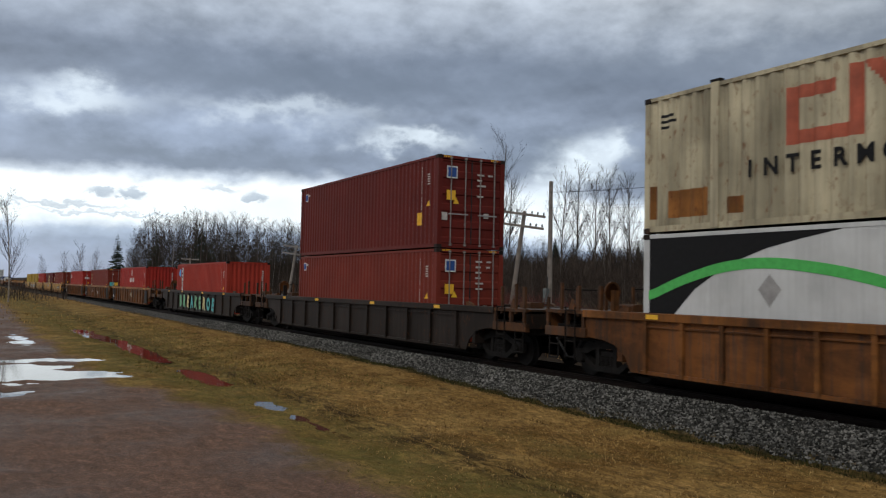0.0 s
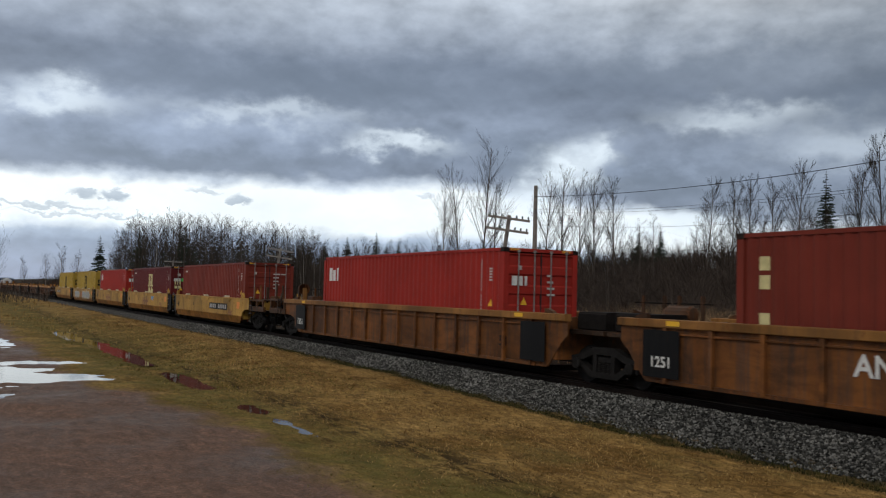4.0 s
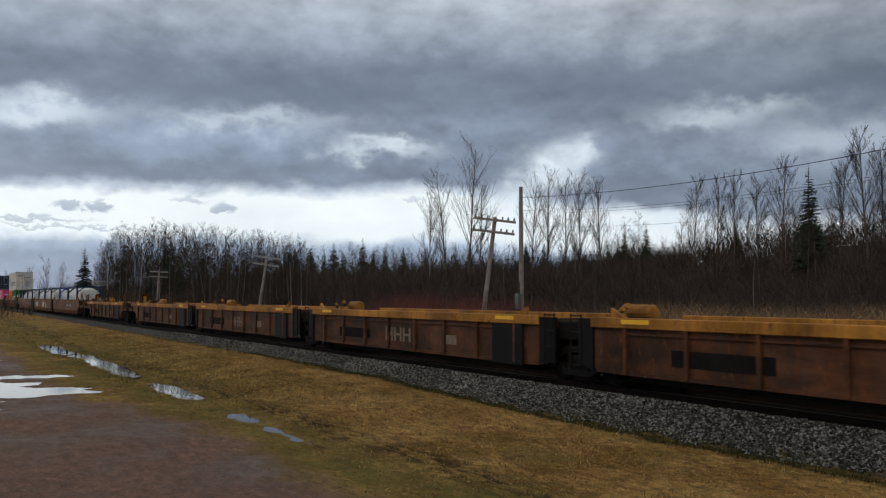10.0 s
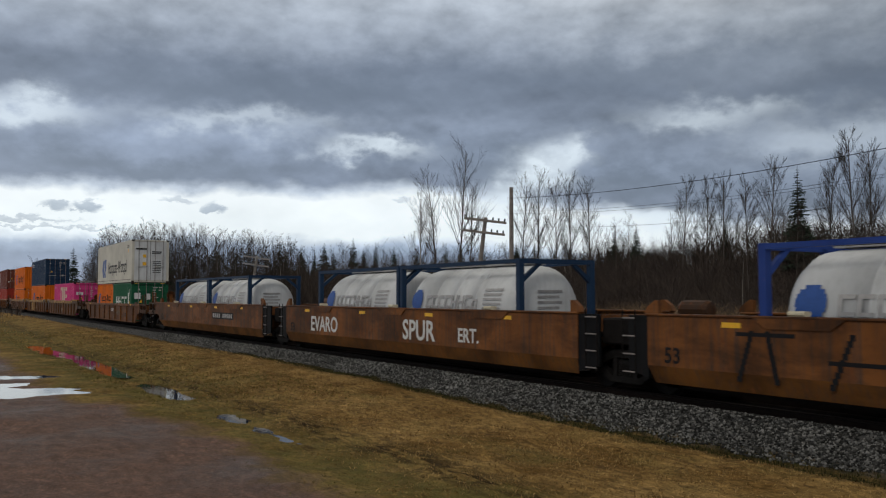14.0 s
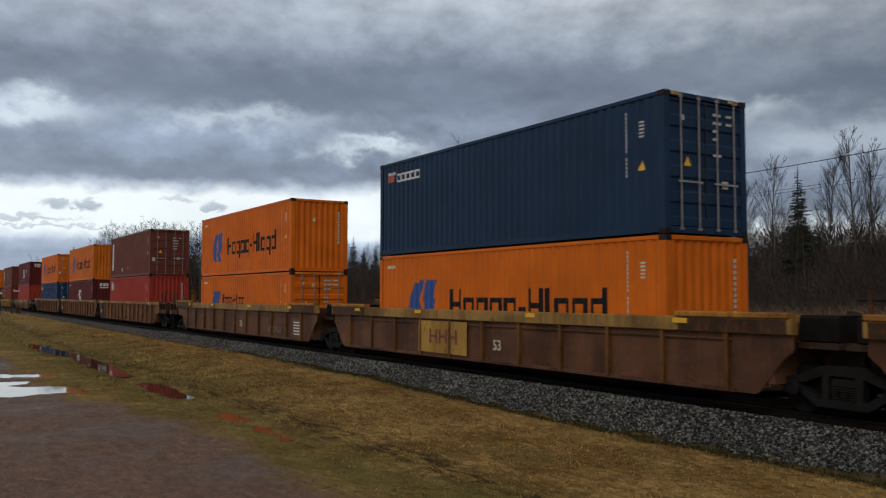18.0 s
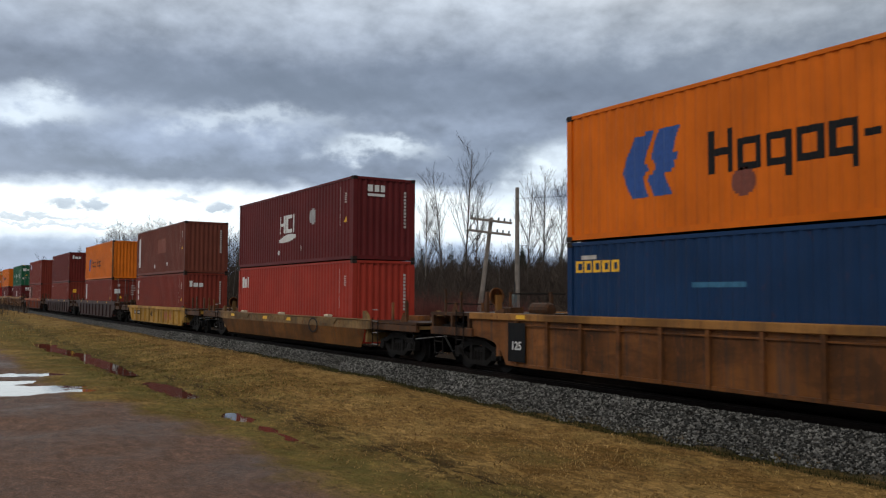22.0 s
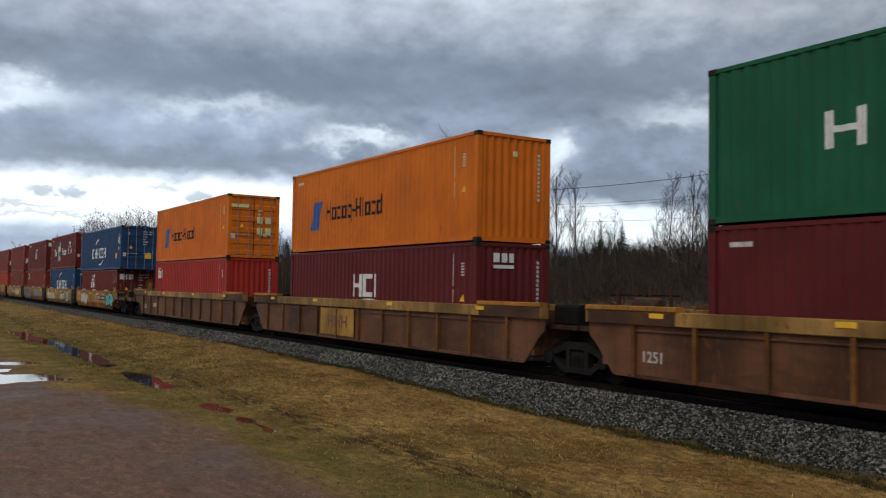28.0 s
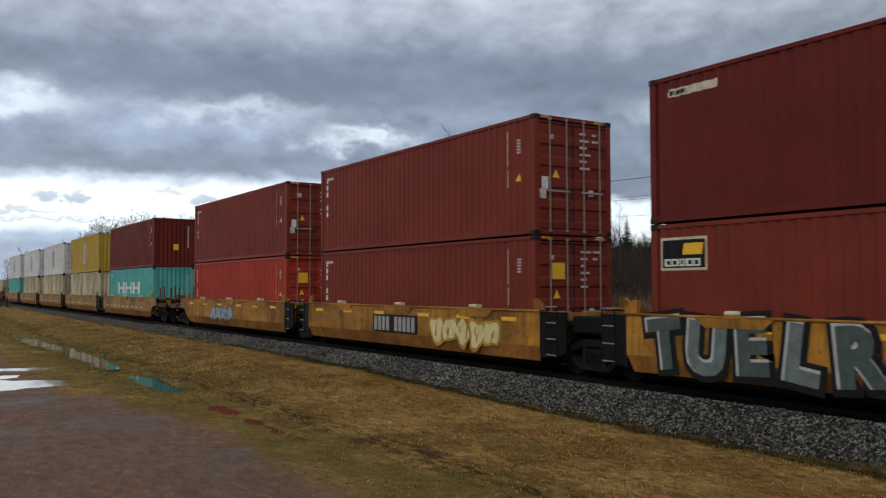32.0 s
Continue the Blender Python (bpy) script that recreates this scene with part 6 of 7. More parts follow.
    for k in range(24):
        w0, w1 = 2 * math.pi * k / 24, 2 * math.pi * (k + 1) / 24
        ring.quad(*[(3.35 + q * 0.42 * math.cos(w), -1.492, 0.93 + q * 0.27 * math.sin(w)) for w, q in ((w0, 1.0), (w1, 1.0), (w1, 0.80), (w0, 0.80))])
    part("graffiti", ring, BLACK, cars["AB"], "black sprayed ring")
    letters(cars["AC"], "40", -0.7, 0.8, 0.46, BLACK, -1.415)
    number_panel(cars["AC"], -5.6, -3.6, 0.74, 1.0, -1.415)
    flat_part(cars["AC"], "logo", block_row("TTT", 2.6, 4.2, 0.55, 0.5), REDMARK, "red block emblem", -1.415)
    for code in ("AJ", "AK", "AL", "AM", "AN"):
        chord_markers(cars[code], [-5.6, -3.4, -1.2, 1.4, 3.4, 5.4], 1.32, -1.49, 0.6)
    spray(cars["AJ"], 4.2, 6.5, 0.40, 1.45, AQUA, BLACK, 21, -1.488, 2)
    spray(cars["AJ"], -4.6, -2.2, 0.45, 1.28, CREAMMARK, FADEDBLUE, 22, -1.488, 4)
    number_panel(cars["AJ"], 1.3, 4.0, 0.86, 1.14, -1.488)
    spray(cars["AK"], -5.9, -1.75, 0.40, 1.30, LEMON, BLACK, 23, -1.488, 4, CREAMMARK)
    spray(cars["AK"], -5.2, -2.4, 0.55, 1.15, CREAMMARK, MOSS, 33, -1.505, 3, BLACK)
    flat_part(cars["AK"], "panel", [(-1.7, 0.75, 0.62, 1.22)], PAINT["ttx"], "", -1.487)
    flat_part(cars["AK"], "logo", block_row("TTT", -1.45, 0.45, 0.64, 0.48), RUSTRED, "dark red block emblem", -1.49)
    spray(cars["AK"], 0.85, 3.6, 0.40, 1.30, MOSS, BLACK, 24, -1.488, 3, LEMON)
    spray(cars["AK"], 1.2, 3.3, 0.55, 1.15, CREAMMARK, BLACK, 34, -1.505, 2, BLACK)
    spray(cars["AK"], 3.6, 6.2, 0.42, 1.28, MOSS, BLACK, 35, -1.486, 2, BLACK)
    letters(cars["AK"], "23", 4.7, 0.82, 1.05, SILVER, -1.512, "silver sprayed numbers", "graffiti")
    spray_word(cars["AL"], "TUELR", -5.5, 0.98, 0.88, 1.24, (TEALGREY, DEEPSLATE), BLACK, SILVER)
    flat_part(cars["AL"], "logo", block_row("TTT", -1.3, 0.6, 0.62, 0.48), RUSTRED, "dark red block emblem", -1.488)
    spray(cars["AL"], 0.9, 4.6, 0.40, 1.40, DEEPSLATE, BLACK, 26, -1.488, 5, SILVER)
    number_panel(cars["AM"], -1.6, 1.1, 0.66, 1.2, -1.488)
    spray(cars["AM"], 1.8, 5.0, 0.40, 1.30, LEMON, PAINT["ttx"], 27, -1.488, 5)
    spray(cars["AN"], -2.5, 0.6, 0.5, 1.2, FADEDBLUE, SLATE, 28, -1.488, 4)
    for code in ("AO", "AP", "AQ", "AR", "AS"):
        flat_part(cars[code], "reflector", [(-5.5 + 1.2 * i, -5.0 + 1.2 * i, 0.80, 0.88) for i in range(9)], CREAMMARK, "row of pale reflectors", -1.49)


HC = 2.896


def load(s, level, c, z=None):
    """Sets a container on the well floor (0) or on the one below (1)."""
    return ride(c, s, FLOOR + level * (HC + 0.012) if z is None else z)


def box(colour, words, end, seed, length=12.192, height=HC, ink=WHITE, front=None):
    name = "shipping_container"
    c = make_container(name, words, PAINT[colour], length, height, end, front=PAINT[front] if front else None)
    standard_marks(c, height, seed, end == "doors", ink)
    return c


def build_loads():
    # 53-foot domestic boxes
    s = -5.9
    c = make_container("shipping_container", "cream 53-foot container with rust patches", PAINT["cream"], 16.15, HC, "wall", pitch=0.32, deep=0.05)
    for i, ch in enumerate("INTERMODAL"):
        part("lettering", text_mesh(ch, 0.44, 0.003, 0.03), BLACK, c, "black letter", pose(-5.25 + 0.47 * i, -W2 + 0.002, 1.08))
    worm = [(-4.45, -4.2, 1.42, 2.45), (-4.2, -2.95, 1.42, 1.66), (-4.2, -3.45, 2.22, 2.45), (-3.2, -2.95, 1.66, 2.62), (-1.62, -1.37, 1.42, 2.62)]
    mark(c, worm[:4] + sliced([(-2.95, 2.62), (-2.62, 2.62), (-1.62, 1.42), (-1.95, 1.42)]) + worm[4:], REDMARK, "logo", "faded orange red rounded emblem", 0.32, 0.05)
    mark(c, [(-7.6, -7.25, 2.42, 2.48), (-7.6, -7.2, 2.3, 2.36), (-7.6, -7.35, 2.18, 2.24)], BLACK, "marking", "small black bars", 0.32, 0.05)
    for patch_ in ((-7.4, -6.3, 0.30, 0.86), (-7.92, -7.72, 0.30, 1.0), (-5.85, -5.4, 0.3, 0.62), (-1.3, -0.9, 2.2, 2.75)):
        mark(c, [patch_], PAINT["ruststain"], "rust_patch", "rust stained patch", 0.32, 0.05)
    part("frame_post", Shape().box(-6.2, -6.0, -W2 - 0.02, -W2 + 0.04, 0.05, HC), PAINT["cream"], c, "rusty stacking post")
    part("post_cap", Shape().bevel_box(-6.22, -5.98, -W2 - 0.02, -W2 + 0.12, HC, HC + 0.06, 0.015), STEEL, c)
    load(s, 1, c)
    c = make_container("shipping_container", "white 53-foot container with green arc and black corner", PAINT["white"], 16.15, HC, "wall", smooth=True)

    # printed curves: a dark corner field and a green arc across it
    field = ((-7.9, 0.40), (-7.4, 1.00), (-7.01, 1.39), (-6.6, 1.76), (-6.14, 2.02), (-5.58, 2.29), (-4.88, 2.51), (-4.13, 2.66), (-3.34, 2.79))
    q = Shape()
    for (ua, za), (ub, zb) in zip(field, field[1:]):
        q.quad((ua, -W2 + 0.008, za), (ub, -W2 + 0.008, zb), (ub, -W2 + 0.008, 2.80), (ua, -W2 + 0.008, 2.80))
    part("logo", q, BLACK, c, "black printed corner field")
    us = np.linspace(-7.95, 2.0, 70)
    zs = np.interp(us, (-8.0, -7.0, -6.1, -5.5, -5.0, -4.5, -3.8, -3.1, -2.5, -1.6, -0.6, 0.6, 2.0), (1.55, 1.92, 2.15, 2.23, 2.25, 2.23, 2.15, 2.03, 1.89, 1.62, 1.25, 0.72, 0.20))
    zs = np.convolve(np.pad(zs, 2, mode="edge"), np.ones(5) / 5, mode="valid")
    q = Shape()
    for k in range(69):
        q.quad((us[k], -W2 + 0.004, zs[k] - 0.10), (us[k + 1], -W2 + 0.004, zs[k + 1] - 0.10), (us[k + 1], -W2 + 0.004, zs[k + 1] + 0.10), (us[k], -W2 + 0.004, zs[k] + 0.10))
    part("logo", q, GREENMARK, c, "bright green arc")
    mark(c, sliced([(-5.06, 1.76), (-4.8, 2.04), (-4.54, 1.76), (-4.8, 1.44)]), GALV, "logo", "grey diamond emblem", smooth=True)
    load(s, 0, c)
    # B
    for lv in (0, 1):
        c = box("redbrown" if lv == 0 else "maroon", "dark red container with barred doors", "doors", 31 + lv)
        mark(c, [(-5.65, -5.35, 2.3, 2.62)], WHITE, "logo", "small white square")
        mark(c, [(-5.61, -5.39, 2.34, 2.58)], BLUEMARK, "logo").location.y = -0.004
        end_mark(c, [(0.3, 0.68, 2.18, 2.56)], WHITE, "logo")
        end_mark(c, [(0.34, 0.64, 2.22, 2.52)], BLUEMARK, "logo", "", 0.016)
        end_mark(c, [(0.30, 0.62, 1.5, 1.8)], YELLOW, "warning_plate", "", 0.016)
        mark(c, [(4.7, 5.05, 0.75, 1.15)], YELLOW, "warning_plate", "yellow data plate")
        load(-29.25, lv, c)
    c = box("redorange", "faded red container with white strip", "wall", 33)
    strip_mark(c, 1.2, 2.66, -4.73)
    mark(c, [(-4.66, -4.44, 2.52 - 0.27 * i, 2.62 - 0.27 * i) for i in range(5)] + [(-4.6, -4.5, 2.36 - 0.27 * i, 2.52 - 0.27 * i) for i in range(5)], BLACK, "marking", "stacked black characters").location.y = -0.003
    mark(c, disc(-5.27, 2.32, 0.25), SKYMARK, "logo", "round blue sticker")
    load(-53.0, 0, c)
    c = box("red", "bright red container with white name", "wall", 34)
    mark(c, disc(-0.2, 2.42, 0.24, 8), WHITE, "logo", "white oval emblem")
    mark(c, block_row("TTTTTTTT", -1.2, 0.9, 1.65, 0.36), WHITE, "logo", "white name in blocks")
    load(-76.4, 0, c)
    c = box("redbrown", "dark red container with yellow code letters", "doors", 35)
    mark(c, code_column(-5.6, 1.15, 2.5, 0.22, 4), LEMON, "marking", "pale yellow stacked letters")
    end_mark(c, [(0.2, 0.62, 1.2, 1.6)], AQUA, "sticker")
    end_mark(c, [(0.66, 0.98, 1.25, 1.58)], YELLOW, "warning_plate")
    load(-96.2, 0, c)
    for s, sd in ((-116.0, 36), (-168.7, 38)):
        c = box("red", "bright red container with white block emblem", "doors", sd)
        cai_mark(c)
        end_mark(c, [(0.25, 0.42, 1.9, 2.15), (0.47, 0.6, 1.9, 2.15), (0.66, 0.74, 1.9, 2.15)], WHITE, "logo")
        load(s, 0, c)
    load(-138.0, 0, box("redbrown", "plain dark red container", "doors", 37))
    c = box("wine", "wine red container with tan arched emblem", "doors", 39)
    m_mark(c, LEMON)
    end_mark(c, [(0.2, 0.62, 1.95, 2.14)], WHITE, "sticker")
    end_mark(c, [(0.66, 0.86, 1.95, 2.15)], GREENMARK, "sticker", "round green sticker")
    load(-153.4, 0, c)
    for s, sd in ((-184.0, 40), (-199.55, 41)):
        c = box("yellow", "mustard yellow container with black arched emblem", "doors", sd, ink=BLACK)
        m_mark(c, BLACK)
        load(s, 0, c)
    # tanks
    for s in (-323.3, -342.5, -362.3):
        for k in (-1, 1):
            load(s + k * 3.07, 0, make_tank(PAINT["cobalt"] if (s, k) == (-323.3, -1) else PAINT["navy"]))
    # refrigerated box over two short ones
    s = -385.8
    c = make_container("refrigerated_container", "pale grey refrigerated container with white doors", PAINT["reefer"], 12.192, HC, "doors", smooth=True, front=PAINT["white"])
    liner_mark(c, True)
    mark(c, [(4.55, 5.2, 2.5, 2.56), (4.55, 5.2, 2.40, 2.46)], BLACK, "marking", smooth=True)
    mark(c, [(4.75, 5.0, 2.08, 2.3)], YELLOW, "warning_plate", smooth=True)
    mark(c, [(-6.0, 5.9, 0.20, 0.23)], BLACK, "seam", smooth=True)
    end_mark(c, [(0.25, 0.95, 2.22, 2.32), (1.3, 1.95, 2.05, 2.12), (1.3, 1.9, 1.95, 2.0)] + [(1.35, 1.9, 1.4 - 0.12 * i, 1.44 - 0.12 * i) for i in range(7)], BLACK, "marking", "rows of black lettering")
    end_mark(c, [(0.72, 0.92, 1.7, 1.9), (0.70, 0.94, 1.15, 1.38)], YELLOW, "warning_plate")
    load(s, 1, c, FLOOR + 2.591 + 0.012)
    c = box("orange", "short orange container with blue emblem", "wall", 43, 6.058, 2.591, BLACK)
    mark(c, slanted(-2.6, -2.05, 1.15, 1.9, 0.3), BLUEMARK, "logo")
    mark(c, block_row("Txjxj-Ttxjd", -1.4, 2.3, 1.30, 0.5), BLACK, "logo")
    load(s - 3.06, 0, c)
    c = box("green", "short green container with white name", "doors", 44, 6.058, 2.591)
    mark(c, block_row("TTBB", -1.9, 1.6, 0.95, 0.70), WHITE, "logo", "white name in blocks")
    mark(c, [(1.85, 2.3, 1.1, 1.92)], WHITE, "logo")
    end_mark(c, [(0.2, 0.6, 1.5, 1.9), (1.0, 1.25, 1.45, 1.85)], WHITE, "sticker")
    load(s + 3.06, 0, c)
    # V W X
    c = box("pink", "magenta container with white block name", "doors", 45)
    mark(c, [(-2.1, -1.75, 0.9, 2.54), (-1.05, -0.7, 0.9, 2.54), (-1.75, -1.05, 2.25, 2.54), (-1.75, -1.05, 0.9, 1.15), (-0.45, 0.02, 0.9, 2.54), (0.23, 0.70, 0.9, 2.54), (0.95, 2.0, 2.2, 2.54), (0.95, 2.0, 1.52, 1.84), (0.95, 2.0, 0.9, 1.2)], CREAMMARK, "logo", "large pale block name")
    end_mark(c, [(0.2, 0.36, 1.80, 2.05), (0.41, 0.57, 1.80, 2.05), (0.62, 0.78, 1.80, 2.05)], WHITE, "logo")
    load(-409.4, 0, c)
    c = box("orange", "orange container with blue emblem and dark name", "wall", 46, ink=CREAMMARK)
    liner_mark(c, z=0.75)
    load(-428.9, 0, c)
    c = box("navy", "navy blue container with small white name", "doors", 47)
    mark(c, [(-5.65, -5.2, 2.28, 2.48)], REDMARK, "logo")
    mark(c, block_row("xxxxx", -5.05, -3.6, 2.24, 0.36), WHITE, "logo")
    load(-428.9, 1, c)
    for lv, e in ((0, "doors"), (1, "wall")):
        c = box("orange", "orange container with blue emblem and dark name", e, 48 + lv, 12.192, HC if lv else 2.591, CREAMMARK)
        if lv:
            liner_mark(c, z=0.68)
        else:
            mark(c, slanted(-4.25, -3.65, 1.0, 1.85, 0.28) + slanted(-3.55, -3.1, 1.25, 1.85, 0.2), BLUEMARK, "logo", "blue arrow emblem")
            mark(c, block_row("Txjxj-Ttxjd", -2.65, 0.6, 1.22, 0.5), BLACK, "logo", "dark company name in blocks")
        end_mark(c, [(0.9, 1.02, 2.0, 2.15)], LEMON, "warning_plate", "", 0.0)
        load(-448.6, lv, c, FLOOR + lv * 2.603)
    # Y Z AA
    c = box("redorange", "faded red container with white block emblem", "wall", 50)
    cai_mark(c)
    load(-472.0, 0, c)
    c = box("brown", "brown container with white strip", "doors", 51)
    strip_mark(c, 0.55, 2.45)
    mark(c, [(-2.15, -2.0, 0.42, 0.62), (-0.35, -0.2, 0.5, 0.7)], WHITE)
    load(-472.0, 1, c)
    c = box("wine", "wine red container with white wave emblem", "wall", 52)
    acl_mark(c, 0.95)
    load(-491.4, 0, c)
    c = box("amber", "orange container with rust stains and blue emblem", "wall", 53, ink=CREAMMARK)
    liner_mark(c, z=0.74)
    load(-491.4, 1, c)
    c = box("deepblue", "blue container with small yellow name", "doors", 54)
    mark(c, block_row("xxxxx", -5.8, -4.35, 2.2, 0.36), YELLOW, "logo")
    mark(c, [(-2.4, -1.1, 1.85, 1.95), (1.8, 3.2, 1.6, 1.68)], FADEDTEAL, "marking", "faded blue stripe")
    load(-511.15, 0, c)
    c = box("orange", "orange container with rust mark and dark name", "doors", 55, ink=LEMON)
    liner_mark(c, z=0.80)
    mark(c, disc(-1.15, 0.86, 0.26), RUSTRED, "rust_patch", "round rust stain")
    load(-511.15, 1, c)
    # AB .. AF
    c = box("redorange", "faded red container with white block emblem", "wall", 56)
    cai_mark(c)
    load(-534.75, 0, c)
    c = box("wine", "wine red container with white wave emblem", "wall", 57)
    acl_mark(c, 0.85)
    mark(c, disc(2.5, 1.75, 0.3), GALV, "logo", "faded round mark")
    mark(c, [(-1.1, -0.98, 0.42, 0.60), (1.3, 1.42, 0.5, 0.7)], WHITE)
    load(-534.75, 1, c)
    c = box("redbrown", "red brown container with white name", "wall", 58)
    mark(c, [(-5.65, -5.35, 1.35, 1.6), (-5.65, -5.35, 1.72, 2.0), (-5.65, -5.35, 2.1, 2.5)], WHITE, "logo")
    end_mark(c, [(0.3, 0.46, 2.12, 2.45), (0.52, 0.78, 2.12, 2.34), (0.84, 1.06, 2.12, 2.34)], WHITE, "logo", "", 0.0)
    load(-556.45, 0, c)
    c = box("brown", "brown container with white strip and faded square", "wall", 59)
    strip_mark(c, 0.55, 2.45)
    mark(c, [(-0.4, 1.7, 1.30, 2.15)], PAINT["faded"], "faded_patch", "pale faded patch")
    mark(c, [(-1.1, -0.95, 0.42, 0.62), (2.0, 2.15, 0.5, 0.7)], WHITE)
    load(-556.45, 1, c)
    c = box("redbrown", "red brown container with white strip", "doors", 60)
    strip_mark(c, 1.3, 2.55)
    end_mark(c, [(0.2, 0.62, 1.75, 2.1)], WHITE, "sticker")
    load(-577.2, 0, c)
    c = box("amber", "rusty orange container with blue emblem", "wall", 61, ink=LEMON)
    mark(c, slanted(-4.4, -3.75, 0.75, 1.75, 0.3), BLUEMARK, "logo")
    mark(c, block_row("Txjxj-Ttxjd", -3.1, 1.2, 1.05, 0.62), BLACK, "logo")
    part("rust_patch", Shape().box(5.93, 6.10, -W2 - 0.004, -W2 + 0.1, 0.12, 2.78), PAINT["rustcar"], c, "rusted corner post")
    load(-577.2, 1, c)
    c = box("redbrown", "red brown container with yellow plate", "wall", 62)
    end_mark(c, [(0.4, 0.72, 1.85, 2.2)], YELLOW, "warning_plate", "yellow plate", 0.0)
    load(-599.0, 0, c)
    c = box("maroon", "dark red container with white name", "wall", 63)
    end_mark(c, [(0.3, 0.46, 2.25, 2.58), (0.52, 0.78, 2.25, 2.47), (0.84, 1.06, 2.25, 2.47)], WHITE, "logo", "", 0.0)
    load(-599.0, 1, c)
    c = box("redbrown", "faded red brown container with white strip", "wall", 64)
    strip_mark(c, 1.2, 2.6)
    mark(c, [(-4.5, -2.9, 0.3, 2.62)], PAINT["overpaint"], "faded_patch", "dark overpainted patch")
    load(-620.85, 0, c)
    c = box("redbrown", "dark red container with blue and white sign", "wall", 65)
    mark(c, [(-5.4, -4.95, 1.92, 2.5), (-4.45, -3.98, 1.92, 2.5)], BLUEMARK, "logo", "blue square")
    mark(c, [(-4.95, -4.45, 1.92, 2.5), (-5.3, -5.05, 2.05, 2.35), (-4.32, -4.1, 2.05, 2.35)], WHITE, "logo", "white square").location.y = -0.003
    load(-620.85, 1, c)
    # AG AH AI
    c = box("wine", "wine red container with white wave emblem", "wall", 66)
    acl_mark(c, 0.95)
    load(-643.55, 0, c)
    c = box("green", "green container with widely spaced white blocks", "doors", 67)
    for u in (-3.75, -1.75, 0.45, 2.55):
        mark(c, block_row("B" if u > 2 else "T", u, u + 0.85, 1.12, 0.62), WHITE, "logo", "white block letter shape")
    mark(c, [(3.71, 4.20, 0.95, 2.2)], WHITE, "logo", "upright white plate")
    mark(c, block_row("xxxxx", -0.9, 0.3, 0.55, 0.22), CREAMMARK, "marking")
    end_mark(c, [(0.2, 0.62, 2.05, 2.4), (0.75, 0.95, 2.1, 2.3)], WHITE, "sticker")
    load(-643.55, 1, c)
    c = box("wine", "wine red container with white wave emblem", "wall", 68)
    acl_mark(c, 0.95)
    load(-663.23, 0, c)
    c = box("amber", "orange container with rust stains and blue emblem", "wall", 69, ink=CREAMMARK)
    mark(c, slanted(-4.4, -3.75, 0.75, 1.75, 0.3), BLUEMARK, "logo")
    mark(c, block_row("Txjxj-Ttxjd", -3.1, 1.0, 1.05, 0.62), BLACK, "logo")
    end_mark(c, [(1.15, 1.3, 2.3, 2.45)], LEMON, "warning_plate", "", 0.0)
    load(-663.23, 1, c)
    c = box("red", "red container with white block emblem", "wall", 70)
    cai_mark(c)
    load(-682.75, 0, c)
    c = box("amber", "dull orange container with pale door labels", "doors", 71, ink=LEMON)
    mark(c, slanted(-4.4, -3.75, 0.75, 1.75, 0.3), BLUEMARK, "logo")
    mark(c, block_row("Txjxj-Ttxjd", -3.1, 1.0, 1.05, 0.62), BLACK, "logo")
    end_mark(c, [(1.35, 1.62, 1.6, 1.9), (1.75, 2.02, 1.6, 1.9), (1.35, 1.62, 1.1, 1.4), (1.75, 2.02, 1.1, 1.4), (0.15, 0.95, 2.3, 2.45)], LEMON, "sticker", "pale yellow label", 0.016)
    load(-682.75, 1, c)
    # AJ .. AN
    c = box("maroon", "dark red container with white stars", "doors", 72, 12.192, 2.591)
    star_mark(c, -2.3, 1.45, 0.9)
    end_mark(c, [(0.2, 0.5, 1.95, 2.3), (0.58, 0.68, 1.95, 2.3), (0.76, 1.06, 1.95, 2.3)], WHITE, "logo")
    load(-704.85, 0, c)
    c = box("blue", "long blue container with white swoosh and name", "doors", 73, 13.716)
    wave_mark(c, 0.85)
    part("lettering", text_mesh("45", 0.62), WHITE, c, "white number", pose(6.35, -W2 - 0.004, 1.9))
    mark(c, [(5.3, 5.65, 0.75, 1.1)], YELLOW, "warning_plate")
    end_mark(c, [(1.55, 1.95, 0.75, 1.1)], YELLOW, "warning_plate", "", 0.016)
    load(-704.7, 1, c, FLOOR + 2.603)
    c = box("blue", "blue container with white swoosh and name", "doors", 74)
    wave_mark(c, 1.15)
    load(-720.25, 0, c)
    c = box("maroon", "dark red container with white words and coloured panel", "doors", 75)
    part("lettering", text_mesh("The", 0.85), WHITE, c, "white lettering", pose(-3.8, -W2 + 0.004, 1.42))
    part("lettering", text_mesh("Factor", 0.82), WHITE, c, "white lettering", pose(0.72, -W2 + 0.004, 1.42))
    for i, m in enumerate((SKYMARK, ORANGEMARK, GREENMARK, BLUEMARK, WHITE, YELLOW, BLUEMARK, AQUA)):
        mark(c, [(-2.42 + 0.57 * (i % 2), -1.85 + 0.57 * (i % 2), 0.68 + 0.42 * (i // 2), 1.10 + 0.42 * (i // 2))], m, "logo", "coloured square")
    star_mark(c, 2.75, 1.30, 1.0)
    load(-720.25, 1, c)
    c = box("redbrown", "red brown container with small printed sign", "doors", 76)
    mark(c, [(-5.85, -4.7, 1.98, 2.62)], CREAMMARK, "logo", "pale framed sign")
    mark(c, [(-5.80, -4.75, 2.03, 2.57)], BLACK, "logo").location.y = -0.003
    mark(c, slanted(-5.3, -4.85, 2.28, 2.5, 0.05) + [(-5.2, -4.8, 2.08, 2.14)], YELLOW, "logo").location.y = -0.006
